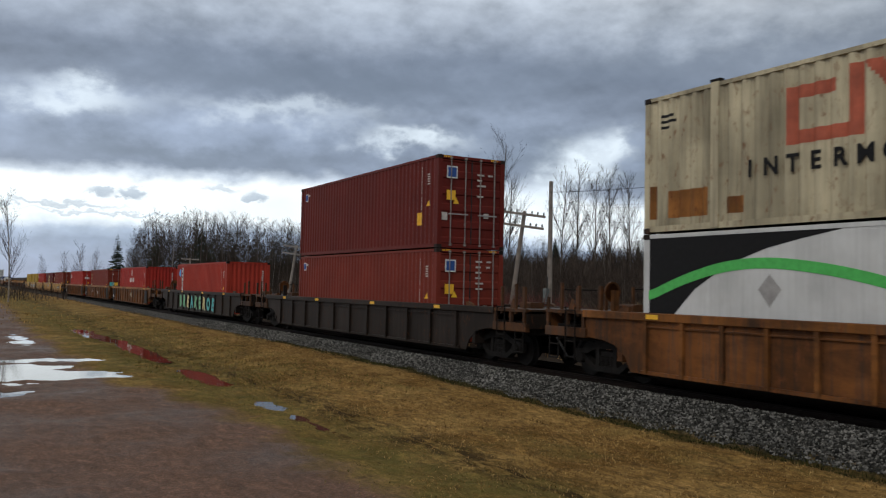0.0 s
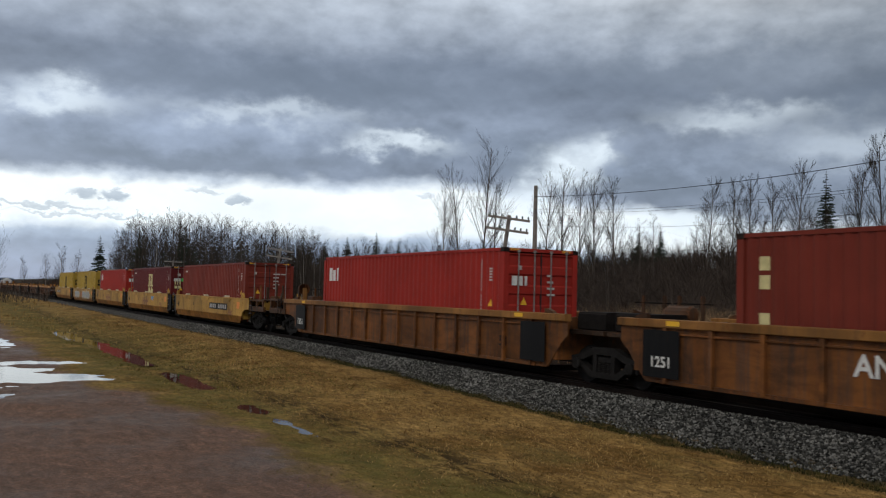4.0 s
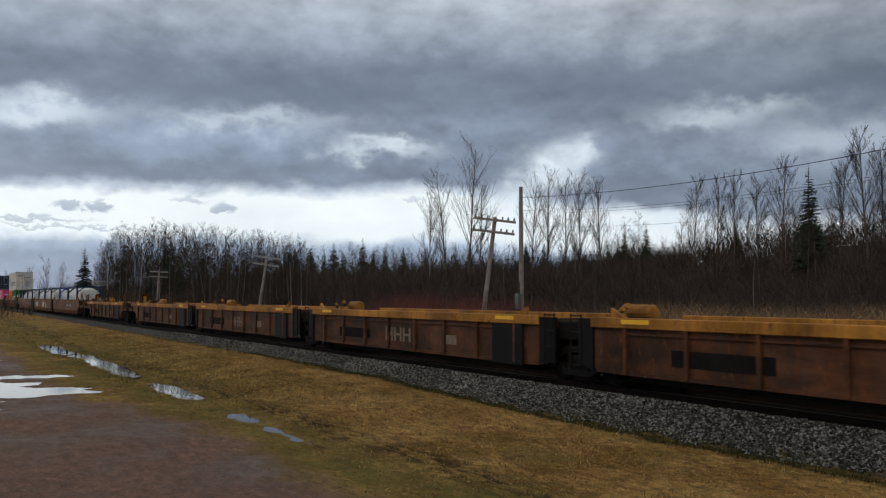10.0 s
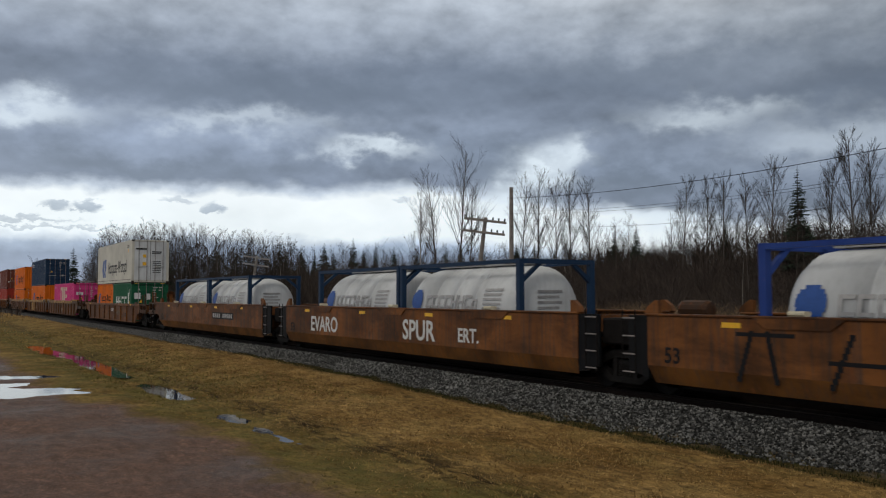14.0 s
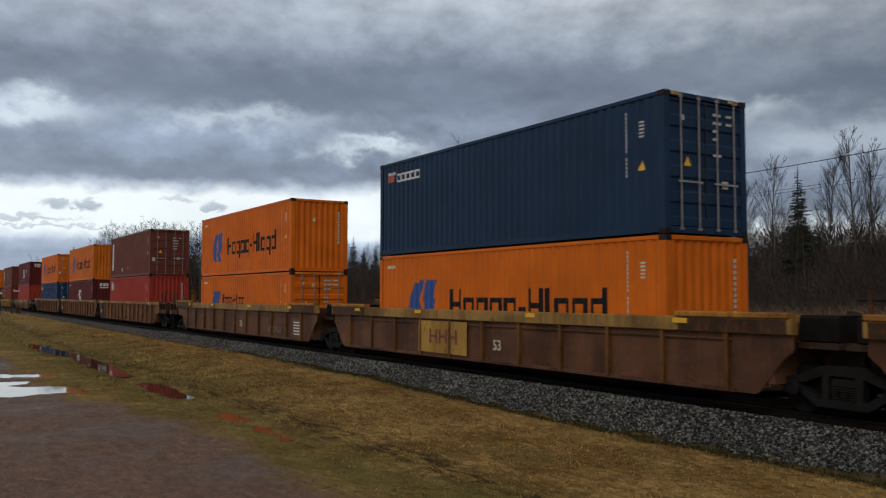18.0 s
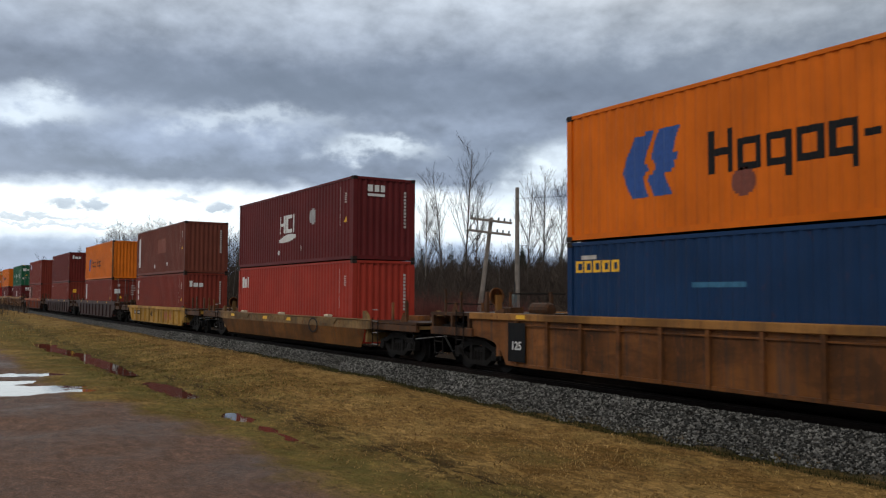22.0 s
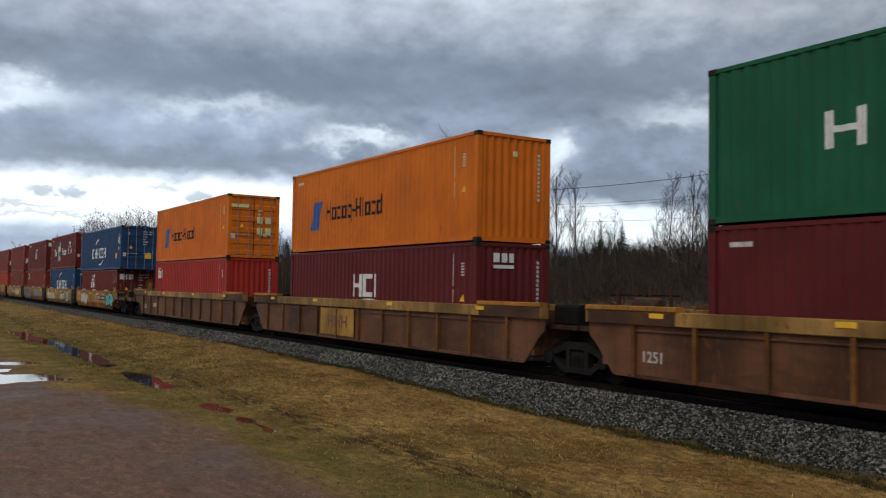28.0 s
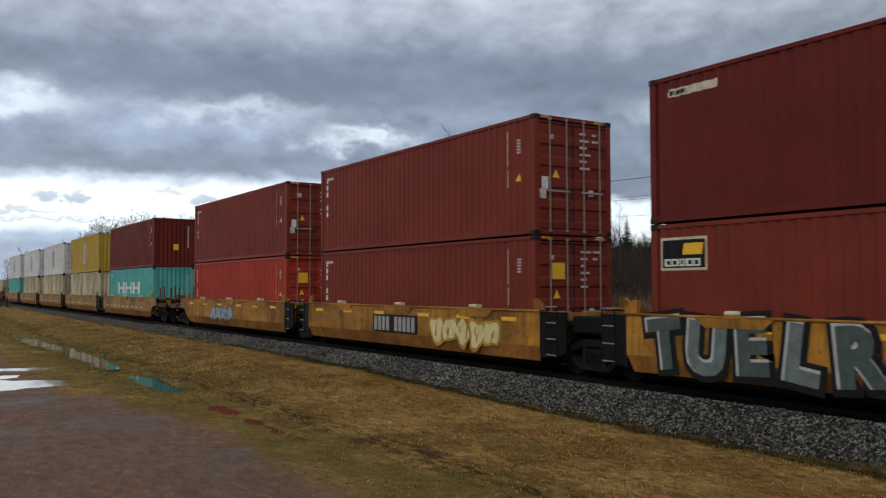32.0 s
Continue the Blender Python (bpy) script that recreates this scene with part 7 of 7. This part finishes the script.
    mark(c, block_row("xxxxx", -5.75, -4.85, 2.06, 0.2), WHITE, "logo").location.y = -0.006
    load(-735.95, 0, c)
    c = box("maroon", "dark red container with white stars", "doors", 77)
    star_mark(c, -0.9, 1.25, 0.95)
    mark(c, [(-5.6, -4.4, 2.46, 2.62)], CREAMMARK, "marking")
    end_mark(c, [(0.2, 0.5, 2.25, 2.6), (0.58, 0.68, 2.25, 2.6), (0.76, 1.06, 2.25, 2.6)], WHITE, "logo")
    load(-735.95, 1, c)
    for s, sd in ((-751.85, 78), (-767.25, 80)):
        for lv in (0, 1):
            c = box("redorange" if (s < -760 and lv == 0) else "redbrown", "red brown container with white code letters", "doors", sd + lv)
            mark(c, code_column(-5.7, 1.2, 2.6, 0.2, 6), WHITE, "marking", "stacked white letters")
            end_mark(c, [(0.5, 0.9, 1.85, 2.25)] if lv == 0 else [(0.2, 0.4, 1.1, 1.4)], YELLOW if lv == 0 else WHITE, "sticker")
            load(s, lv, c)
    c = box("teal", "teal container with large white blocks", "wall", 82)
    mark(c, block_row("TTT", -3.4, 3.0, 1.3, 0.75), WHITE, "logo", "white blocks")
    load(-787.7, 0, c)
    c = box("maroon", "dark red container with yellow plate", "wall", 83)
    end_mark(c, [(1.15, 1.45, 1.0, 1.35)], YELLOW, "warning_plate", "", 0.0)
    load(-787.7, 1, c)
    for s, low, top, e in ((-803.9, "cream", "yellow", "wall"), (-820.1, "cream", "white", "doors"), (-836.3, "cream", "white", "doors"), (-852.5, "teal", "white", "doors")):
        load(s, 0, box(low, "pale container low in the well" if low == "cream" else "teal container with white blocks", "wall", 84, ink=GALV))
        c = box(top, "yellow container with dark emblem" if top == "yellow" else "white container with dark emblem", e, 85, ink=GALV)
        mark(c, [(-0.5, 0.7, 0.7, 2.3)], GALV, "logo")
        load(s, 1, c)
    load(-872.5, 0, box("cream", "pale container low in the well", "wall", 86, ink=GALV))

# ---- poles, wires, trees, brush ----
def bearing(az, y):
    """Ground place at heading az (degrees from -x towards +y) on the line y."""
    a = radians(az)
    return -y / math.tan(a), y


def tube(verts, faces, pts, radii, sides=4):
    n0 = len(verts)
    for k, (p, r) in enumerate(zip(pts, radii)):
        d = (pts[min(k + 1, len(pts) - 1)] - pts[max(k - 1, 0)]).normalized()
        s = d.orthogonal().normalized()
        t = d.cross(s)
        for i in range(sides):
            w = 2 * math.pi * i / sides
            verts.append(tuple(p + (s * math.cos(w) + t * math.sin(w)) * r))
    for k in range(len(pts) - 1):
        for i in range(sides):
            j = (i + 1) % sides
            a = n0 + k * sides
            faces.append((a + i, a + j, a + sides + j, a + sides + i))


def grow(r, out, p, d, length, rad, depth, kind):
    """A limb that bends and forks; kind 0 slim poplar, 1 rounded wood tree."""
    steps = 5 if depth == 0 else 3
    bend = 0.035 if depth == 0 else (0.04, 0.14)[kind]
    up = ((0.05, 0.10, 0.07, 0.05)[depth], 0.09 if depth else 0.05)[kind]
    pts, radii = [p.copy()], [rad]
    for k in range(steps):
        d = (d + Vector((r.uniform(-1, 1), r.uniform(-1, 1), r.uniform(-0.6, 0.8))) * bend + Vector((0, 0, up))).normalized()
        p = p + d * (length / steps)
        pts.append(p.copy())
        radii.append(rad * (1 - 0.8 * (k + 1) / steps))
    out.append((depth, pts, radii))
    if depth >= 3:
        return
    n = ((26, 8, 4), (20, 9, 5))[kind][depth]
    for i in range(n):
        f = (0.18 if kind == 0 else 0.22) + 0.78 * (i + r.uniform(0, 1)) / n if depth == 0 else r.uniform(0.12, 0.9)
        f = min(f, 0.99)
        i0 = min(int(f * steps), steps - 1)
        q = pts[i0].lerp(pts[i0 + 1], f * steps - i0)
        way = (pts[i0 + 1] - pts[i0]).normalized()
        w = r.uniform(0, 2 * math.pi)
        side = Vector((math.cos(w), math.sin(w), r.uniform(-0.3, 0.2)))
        if depth == 0:
            spread = (r.uniform(0.36, 0.70), r.uniform(0.6, 1.15))[kind]
            ln = length * (0.40 * (1.12 - 0.74 * f), 0.34 * (1.1 - 0.68 * f))[kind] * r.uniform(0.7, 1.2)
        else:
            spread = (r.uniform(0.3, 0.6), r.uniform(0.4, 0.8))[kind]
            ln = length * r.uniform(0.35, 0.6) * (1.15 - 0.5 * f)
        grow(r, out, q, (way + side * spread).normalized(), ln, max(rad * (1 - 0.75 * f) * (0.5 if kind == 0 else 0.42), 0.004), depth + 1, kind)


TREE_MESH = {}


def tree_meshes(seed, height, slim):
    """Trunk and crown meshes of a bare tree."""
    key = (seed, height, slim)
    if key not in TREE_MESH:
        r = random.Random(seed)
        out = []
        fine = 0.0065 if height == 12.0 else 0.0085
        stems = 1 if slim else r.choice((1, 1, 2))
        for k in range(stems):
            lean = Vector((r.uniform(-0.06, 0.06) + 0.16 * k, r.uniform(-0.06, 0.06), 1)).normalized()
            grow(r, out, Vector((0.2 * k, 0, -0.2)), lean, height * (1 - 0.15 * k), height * 0.0062 + 0.015, 0, 0 if slim else 1)
        k = height / max(q.z for _, pts, _ in out for q in pts)
        out = [(d, [q * k for q in pts], radii) for d, pts, radii in out]
        tv, tf, cv, cf = [], [], [], []
        for depth, pts, radii in out:
            if depth == 0:
                tube(tv, tf, pts, radii, 7)
            else:
                tube(cv, cf, pts, [max(q, fine * (0, 0.9, 0.6, 0.42)[depth]) for q in radii], 3)
        TREE_MESH[key] = (raw_mesh("trunk", tv, tf, BARK), raw_mesh("crown", cv, cf, TWIG))
    return TREE_MESH[key]


def plant_tree(x, y, height, seed, slim=False, label="bare leafless tree", pale=False, size=1.0, turn=0.0):
    t = thing("tree", label, "tree", "bare trees past the track", pose(x, y, float(ground_height(x, y)), 0, 0, turn))
    a, b = tree_meshes(seed, height, slim)
    part("trunk", a, PALEBARK if pale else BARK, t)
    part("crown", b, TWIG, t, "bare twigs")
    t.scale = (size, size, size)
    return t


def spruce_mesh(seed, height, wide):
    key = ("spruce", seed, height, wide)
    if key not in TREE_MESH:
        r = random.Random(seed)
        tv, tf, cv, cf = [], [], [], []
        tube(tv, tf, [Vector((0, 0, -0.2)), Vector((0.05, 0, height * 0.5)), Vector((0, 0, height))], [height * 0.016, height * 0.009, 0.01], 6)
        z = height * 0.08
        while z < height * 0.985:
            f = 1 - z / height
            n = 8 + int(9 * f)
            for _ in range(n):
                a = r.uniform(0, 2 * math.pi)
                ln = wide * (0.07 + f ** 0.9) * r.uniform(0.5, 1.2)
                d = Vector((math.cos(a), math.sin(a), r.uniform(-0.30, 0.12)))
                s = Vector((-d.y, d.x, 0)) * ln * 0.16
                p0 = Vector((0, 0, z))
                # a bough: sprays of hanging twigs along a drooping spine
                for k in range(5):
                    q0 = p0 + d * ln * (k / 5)
                    q1 = p0 + d * ln * ((k + 1.4) / 5) + Vector((0, 0, -0.06 * ln))
                    for sgn in (-1, 1):
                        m0 = len(cv)
                        drop = Vector((0, 0, -ln * r.uniform(0.06, 0.18)))
                        out_ = s * sgn * r.uniform(0.9, 2.6) * (1.1 - k / 6)
                        cv.extend([tuple(q0), tuple(q1), tuple((q0 + q1) / 2 + out_ + drop)])
                        cf.append((m0, m0 + 1, m0 + 2))
            z += height * 0.021 * r.uniform(0.6, 1.4)
        TREE_MESH[key] = (raw_mesh("trunk", tv, tf, BARK), raw_mesh("crown", cv, cf, NEEDLE))
    return TREE_MESH[key]


def plant_spruce(x, y, height, seed, wide=0.2):
    t = thing("spruce_tree", "dark green spruce with drooping boughs", "tree", "spruces past the track", pose(x, y, float(ground_height(x, y)), 0, 0, seed * 47))
    a, b = spruce_mesh(seed % 4, height, height * wide)
    part("trunk", a, BARK, t)
    part("crown", b, NEEDLE, t, "dark needles")
    return t


def tall(az, el, y):
    x, _ = bearing(az, y)
    return 2.0 + math.hypot(x, y) * math.tan(radians(el)) - float(ground_height(x, y))


def build_trees():
    r = random.Random(12)
    # young growth among the scrub
    for i in range(40):
        az, y = r.uniform(16, 66), r.uniform(36, 60)
        x, yy = bearing(az, y)
        plant_tree(x, yy, 12.0, 500 + i % 6, i % 2 == 0, "young bare tree among scrub", i % 9 == 0, r.uniform(0.28, 0.52), r.uniform(0, 360))
    # single trees: heading, height angle of the top, distance line, slim, pale
    for az, el, y, slim, pale in ((32.8, 11.0, 52, False, False), (31.4, 8.9, 50, True, False), (30.2, 7.0, 48, True, True), (33.6, 8.0, 54, True, False), (37.0, 8.4, 50, True, False), (38.0, 8.7, 53, True, False),
                                  (39.2, 8.1, 51, True, False), (40.2, 8.4, 50, True, False), (41.5, 7.9, 49, True, False), (47.2, 7.9, 50, False, False), (48.7, 7.9, 52, True, False), (49.8, 8.1, 50, False, False),
                                  (51.3, 7.9, 49, True, False), (52.5, 9.0, 51, False, False), (55.8, 8.7, 50, True, False), (57.4, 10.4, 47, False, False), (58.2, 9.6, 50, True, False), (60.0, 10.0, 48, False, False), (62.5, 9.0, 47, False, False)):
        x, yy = bearing(az, y)
        h = tall(az, el, y)
        plant_tree(x, yy, round(h, 1), int(az * 10), True, "tall slim bare tree" if slim else "tall bare tree with forked limbs", pale)
    for az, el, y in ((54.2, 8.0, 48), (43.0, 4.3, 58), (44.4, 4.6, 58), (8.55, 3.05, 24.5), (13.6, 3.9, 40), (23.9, 3.6, 70), (22.4, 3.3, 70), (21.4, 3.1, 66), (26.5, 3.2, 72), (49.9, 4.6, 56), (28.5, 3.3, 70), (36.6, 3.6, 60), (17.0, 3.4, 48)):
        x, yy = bearing(az, y)
        plant_spruce(x, yy, round(tall(az, el, y), 1), int(az * 7), 0.17 if az > 50 else 0.2)
    # the wood to the left and the line behind: a few grown kinds, turned and scaled
    for i in range(130):
        az = 9.2 + 13.6 * (i + r.uniform(0, 1)) / 130
        y = r.uniform(25, 46)
        el = float(np.interp(az, (9.2, 10.6, 12.1, 15.0, 17.7, 19.3, 21.1, 22.8), (3.2, 4.6, 5.0, 4.95, 4.45, 4.45, 4.1, 3.3))) * (r.uniform(0.88, 1.02) if i % 2 else r.uniform(0.6, 0.9))
        x, yy = bearing(az, y)
        h = tall(az, el, y)
        plant_tree(x, yy, 12.0, 500 + i % 7, i % 4 == 0, "bare tree in a thin wood", i % 6 == 0, h / 12.0, r.uniform(0, 360))
    for i in range(120):
        az = 20 + 27 * (i + r.uniform(0, 1)) / 120
        y = r.uniform(54, 85)
        x, yy = bearing(az, y)
        plant_tree(x, yy, 12.0, 500 + i % 7, i % 5 == 0, "bare tree in the far wood line", False, tall(az, r.uniform(2.6, 3.7), y) / 12.0, r.uniform(0, 360))
    for i in range(46):
        az = r.uniform(40, 68)
        y = r.uniform(46, 70)
        x, yy = bearing(az, y)
        plant_tree(x, yy, 12.0, 500 + i % 7, i % 4 == 0, "bare tree on the slope", False, tall(az, r.uniform(3.6, 5.6), y) / 12.0, r.uniform(0, 360))
    for k in range(16):
        az, y = 20.5 + 27 * (k + r.uniform(0, 0.8)) / 16, r.uniform(60, 76)
        x, yy = bearing(az, y)
        plant_spruce(x, yy, round(tall(az, r.uniform(2.9, 3.9), y), 1), 200 + k, r.uniform(0.15, 0.2))
    for az, el, y in ((10.8, 3.7, 36), (12.4, 3.0, 34), (13.3, 3.6, 33), (14.2, 3.1, 34), (15.6, 3.3, 42), (18.1, 3.3, 40), (19.0, 2.9, 44)):
        x, yy = bearing(az, y)
        plant_spruce(x, yy, round(tall(az, el, y), 1), int(az * 7), 0.16)
    for az, el, y in ((2.6, 5.6, 4.2), (6.5, 2.6, 17.5), (5.6, 1.9, 18.0), (7.3, 2.2, 21.0), (4.4, 1.6, 17.2)):
        x, yy = bearing(az, y)
        plant_tree(x, yy, 12.0, 500 + int(az) % 6, True, "slender pale bare tree", True, tall(az, el, y) / 12.0, az * 40)


def build_poles():
    def telegraph(az, y, top_z, lean):
        x, yy = bearing(az, y)
        g = float(ground_height(x, yy))
        t = thing("telegraph_pole", "leaning grey timber telegraph pole with two crossarms", "telegraph pole", "old telegraph poles", pose(x - math.sin(radians(az)) * (top_z - g) * math.tan(radians(lean)), yy - math.cos(radians(az)) * (top_z - g) * math.tan(radians(lean)), g, -lean, 0, -az))
        h = top_z - g
        part("pole", Shape().rod((0, 0, -0.3), (0, 0, h), 0.13, 0.09, 10), WOODPOLE, t)
        for k in (0.16, 0.72):
            a = part("crossarm", Shape().bevel_box(-0.05, 0.05, -1.0, 1.0, h - k - 0.055, h - k + 0.055, 0.01), WOODPOLE, t, "", pose(0.13, 0, 0))
            for q in (-0.9, -0.62, -0.35, 0.35, 0.62, 0.9):
                part("insulator", shared(("insulator",), lambda s: s.turned([(0, 0.02), (0.06, 0.045), (0.11, 0.04), (0.15, 0.015)], (0, 0, 0), 8, "z")), CERAMIC, a, "", pose(0, q, h - k + 0.05))
        return t

    telegraph(34.6, 23.0, 5.75, 7)
    telegraph(19.6, 23.0, 5.2, 8)
    telegraph(12.9, 23.0, 4.9, 2)
    telegraph(9.35, 23.0, 4.4, 0)
    az, y = 36.3, 30.0
    x, yy = bearing(az, y)
    g = float(ground_height(x, yy))
    dist = math.hypot(x, yy)
    top = 2 + dist * math.tan(radians(7.2))
    p = thing("utility_pole", "tall straight grey timber utility pole", "utility pole", "", pose(x, yy, g))
    part("pole", Shape().rod((0, 0, -0.4), (0, 0, top - g), 0.17, 0.11, 12), WOODPOLE, p)
    part("cable_box", Shape().bevel_box(-0.16, 0.16, -0.36, -0.14, 1.6, 2.5, 0.04), CERAMIC, p)
    part("conduit", Shape().rod((0.0, -0.19, 0), (0.0, -0.16, 3.2), 0.035, None, 6), WIRE, p)
    # the line runs to a pole outside the view
    x2, y2 = 12.0, 30.0
    for z0, rise, sag, off in ((7.75, 3.2, 1.84, 0.0), (7.0, 3.2, 2.0, 0.25), (6.85, 3.2, 2.0, -0.25), (6.1, 3.0, 2.0, 0.0)):
        pts = []
        for i in range(29):
            f = i / 28
            pts.append(Vector((x + (x2 - x) * f, yy + off * f - 0.13, z0 + rise * f - sag * 4 * f * (1 - f))))
        v, fc = [], []
        tube(v, fc, pts, [0.008 if z0 < 7.2 else 0.017] * 29, 4)
        m = raw_mesh("overhead_wire", v, fc, None)
        tagged(dress(new("overhead_wire", m), WIRE), "black overhead wire sagging from the utility pole", "wire", "overhead wires")
    g2 = float(ground_height(x2, y2))
    p2 = thing("utility_pole", "tall straight grey timber utility pole", "utility pole", "", pose(x2, y2, g2))
    part("pole", Shape().rod((0, 0, -0.4), (0, 0, 11.6 - g2), 0.17, 0.11, 12), WOODPOLE, p2)


def build_brush():
    def clumps(x, y):
        return 0.25 + 0.75 * ease((lattice(x * 0.22, y * 0.22, 21) - 0.25) * 2)

    # bare shrubs, denser and taller up the slope
    for k, (n, y0, y1, h0, h1, tw, seed) in enumerate(((2000, 24, 30, 1.3, 2.6, 66, 31), (2300, 29, 37, 1.7, 3.4, 62, 32), (2100, 36, 48, 1.9, 3.8, 54, 33), (2000, 46, 66, 2.0, 4.2, 44, 34), (1500, 64, 95, 2.4, 4.6, 30, 35))):
        scatter_shrubs("scrub", n, (-150 - 30 * k, 44, y0, y1), (h0, h1), tw, BRUSH, "dense grey-brown leafless scrub", 0.006 + 0.0035 * k, seed, 0.95)
    scatter_shrubs("undergrowth", 1500, (-330, -58, 26, 46), (3.0, 6.5), 40, BRUSH, "dim undergrowth of the bare wood", 0.022, 47, 0.5)
    scatter_shrubs("scrub", 330, (-42, -17, 20.2, 23.5), (2.3, 3.0), 50, REDBRUSH, "reddish bare shrubs beside the track", 0.009, 36)
    scatter_blades("reeds", 44000, (-23, 22, 19.4, 23.4), (1.2, 2.35), REED, "tall dry tan reeds past the track", 0.95, clumps, 0.012, 37, "reeds")
    scatter_blades("reeds", 3000, (-160, -24, 18.4, 22), (0.6, 1.5), REED, "tall dry tan grass past the track", 0.4, clumps, 0.02, 38, "reeds")
    # rough grass at the end of the lot
    scatter_blades("rough_grass", 5000, (-120, -46, -6, 11.3), (0.05, 0.17), GRASS, "rough dry grass at the end of the lot", 0.9, clumps, 0.02, 39, "grass")
    scatter_blades("scrub", 2500, (-190, -95, -12, 11.0), (0.6, 1.8), BRUSH, "low dark scrub along the curve of the line", 0.5, clumps, 0.03, 40, "scrub")

    def bank(x, y):
        seam = 5.1 + 1.4 * (lattice(x * 0.45, y * 0.45, 4) - 0.5)
        return ease((y - seam) * 1.3) * (0.35 + 0.65 * lattice(x * 0.8, y * 0.8, 6)) * (1 - 0.75 * np.exp(-((y - 6.0) / 0.55) ** 2)) * (1 - 0.72 * ease((-x - 17) / 9) * ease((9.3 - y) / 1.6))

    scatter_blades("verge_grass", 110000, (-34, -4, 4.6, 11.15), (0.010, 0.036), GRASS, "short dead straw-coloured grass on the verge", 3.2, bank, 0.0055, 41)
    scatter_blades("verge_grass", 26000, (-60, -26, 4.6, 11.4), (0.02, 0.06), GRASS, "short dead straw-coloured grass on the verge", 2.0, bank, 0.011, 42)

    def tussock(x, y):
        return ease((y - 6.6) * 1.2) * ease((lattice(x * 1.9, y * 1.9, 15) - 0.62) * 5) * (0.4 + 0.6 * lattice(x * 0.3, y * 0.3, 16))

    scatter_blades("verge_tussocks", 60000, (-34, -4, 6.4, 11.0), (0.02, 0.075), GRASS, "ragged tussocks of dead grass on the verge", 1.6, tussock, 0.005, 45)

    def damp(x, y):
        return np.exp(-((y - 5.6 - 1.2 * (lattice(x * 0.4, y * 0.0, 8) - 0.5)) / 1.0) ** 2) * (0.3 + 0.7 * lattice(x * 0.9, y * 0.9, 12))

    scatter_blades("ditch_grass", 26000, (-36, -5, 4.0, 7.6), (0.008, 0.028), GREENGRASS, "short damp green grass along the ditch", 3.0, damp, 0.005, 43)
    scatter_blades("ditch_grass", 30000, (-62, -16, 3.6, 9.6), (0.02, 0.06), GREENGRASS, "short damp green grass along the ditch", 2.0, lambda x, y: ease((y - 4.4) / 0.8) * ease((-x - 16) / 8) * (1 - 0.7 * np.exp(-((y - 6.0) / 0.5) ** 2)) * (0.25 + 0.75 * lattice(x * 0.35, y * 0.7, 13)), 0.010, 48)
    scatter_blades("shoulder_grass", 9000, (-34, -4, 11.08, 11.55), (0.02, 0.07), DARKGRASS, "dark green grass at the ballast foot", 0.8, None, 0.006, 44)


def motions():
    """Every car and load rolls along the track at one steady speed."""
    for ob, s, z in MOVERS:
        walk(ob, [(t, pose(s + SPEED * t, YC, z)) for t in (0.0, 8.0, 16.0, 24.0, 30.0)] + [(32.0, pose(s + SPEED * 32.0 - 0.3, YC, z))])


build_ground()
for cx, cy, hx, hy, level, words in ((-47.0, 5.6, 5.6, 1.2, -0.60, "shallow puddle in the grassy ditch"), (-35.5, 6.05, 6.6, 1.1, -0.605, "shallow puddle in the grassy ditch"),
                                     (-23.6, 6.25, 3.6, 1.0, -0.62, "long puddle in the grassy ditch"), (-16.6, 5.9, 2.9, 0.8, -0.60, "small puddle in the grassy ditch"),
                                     (-26.2, 1.4, 6.2, 3.6, -0.553, "broad bright rain puddle on the gravel lot"), (-41.0, 2.4, 6.0, 1.2, -0.56, "thin rain puddle on the gravel lot")):
    pool(cx, cy, hx, hy, level, words)
build_track()
build_cars()
build_loads()
build_trees()
build_poles()
build_brush()
build_ballast()
motions()
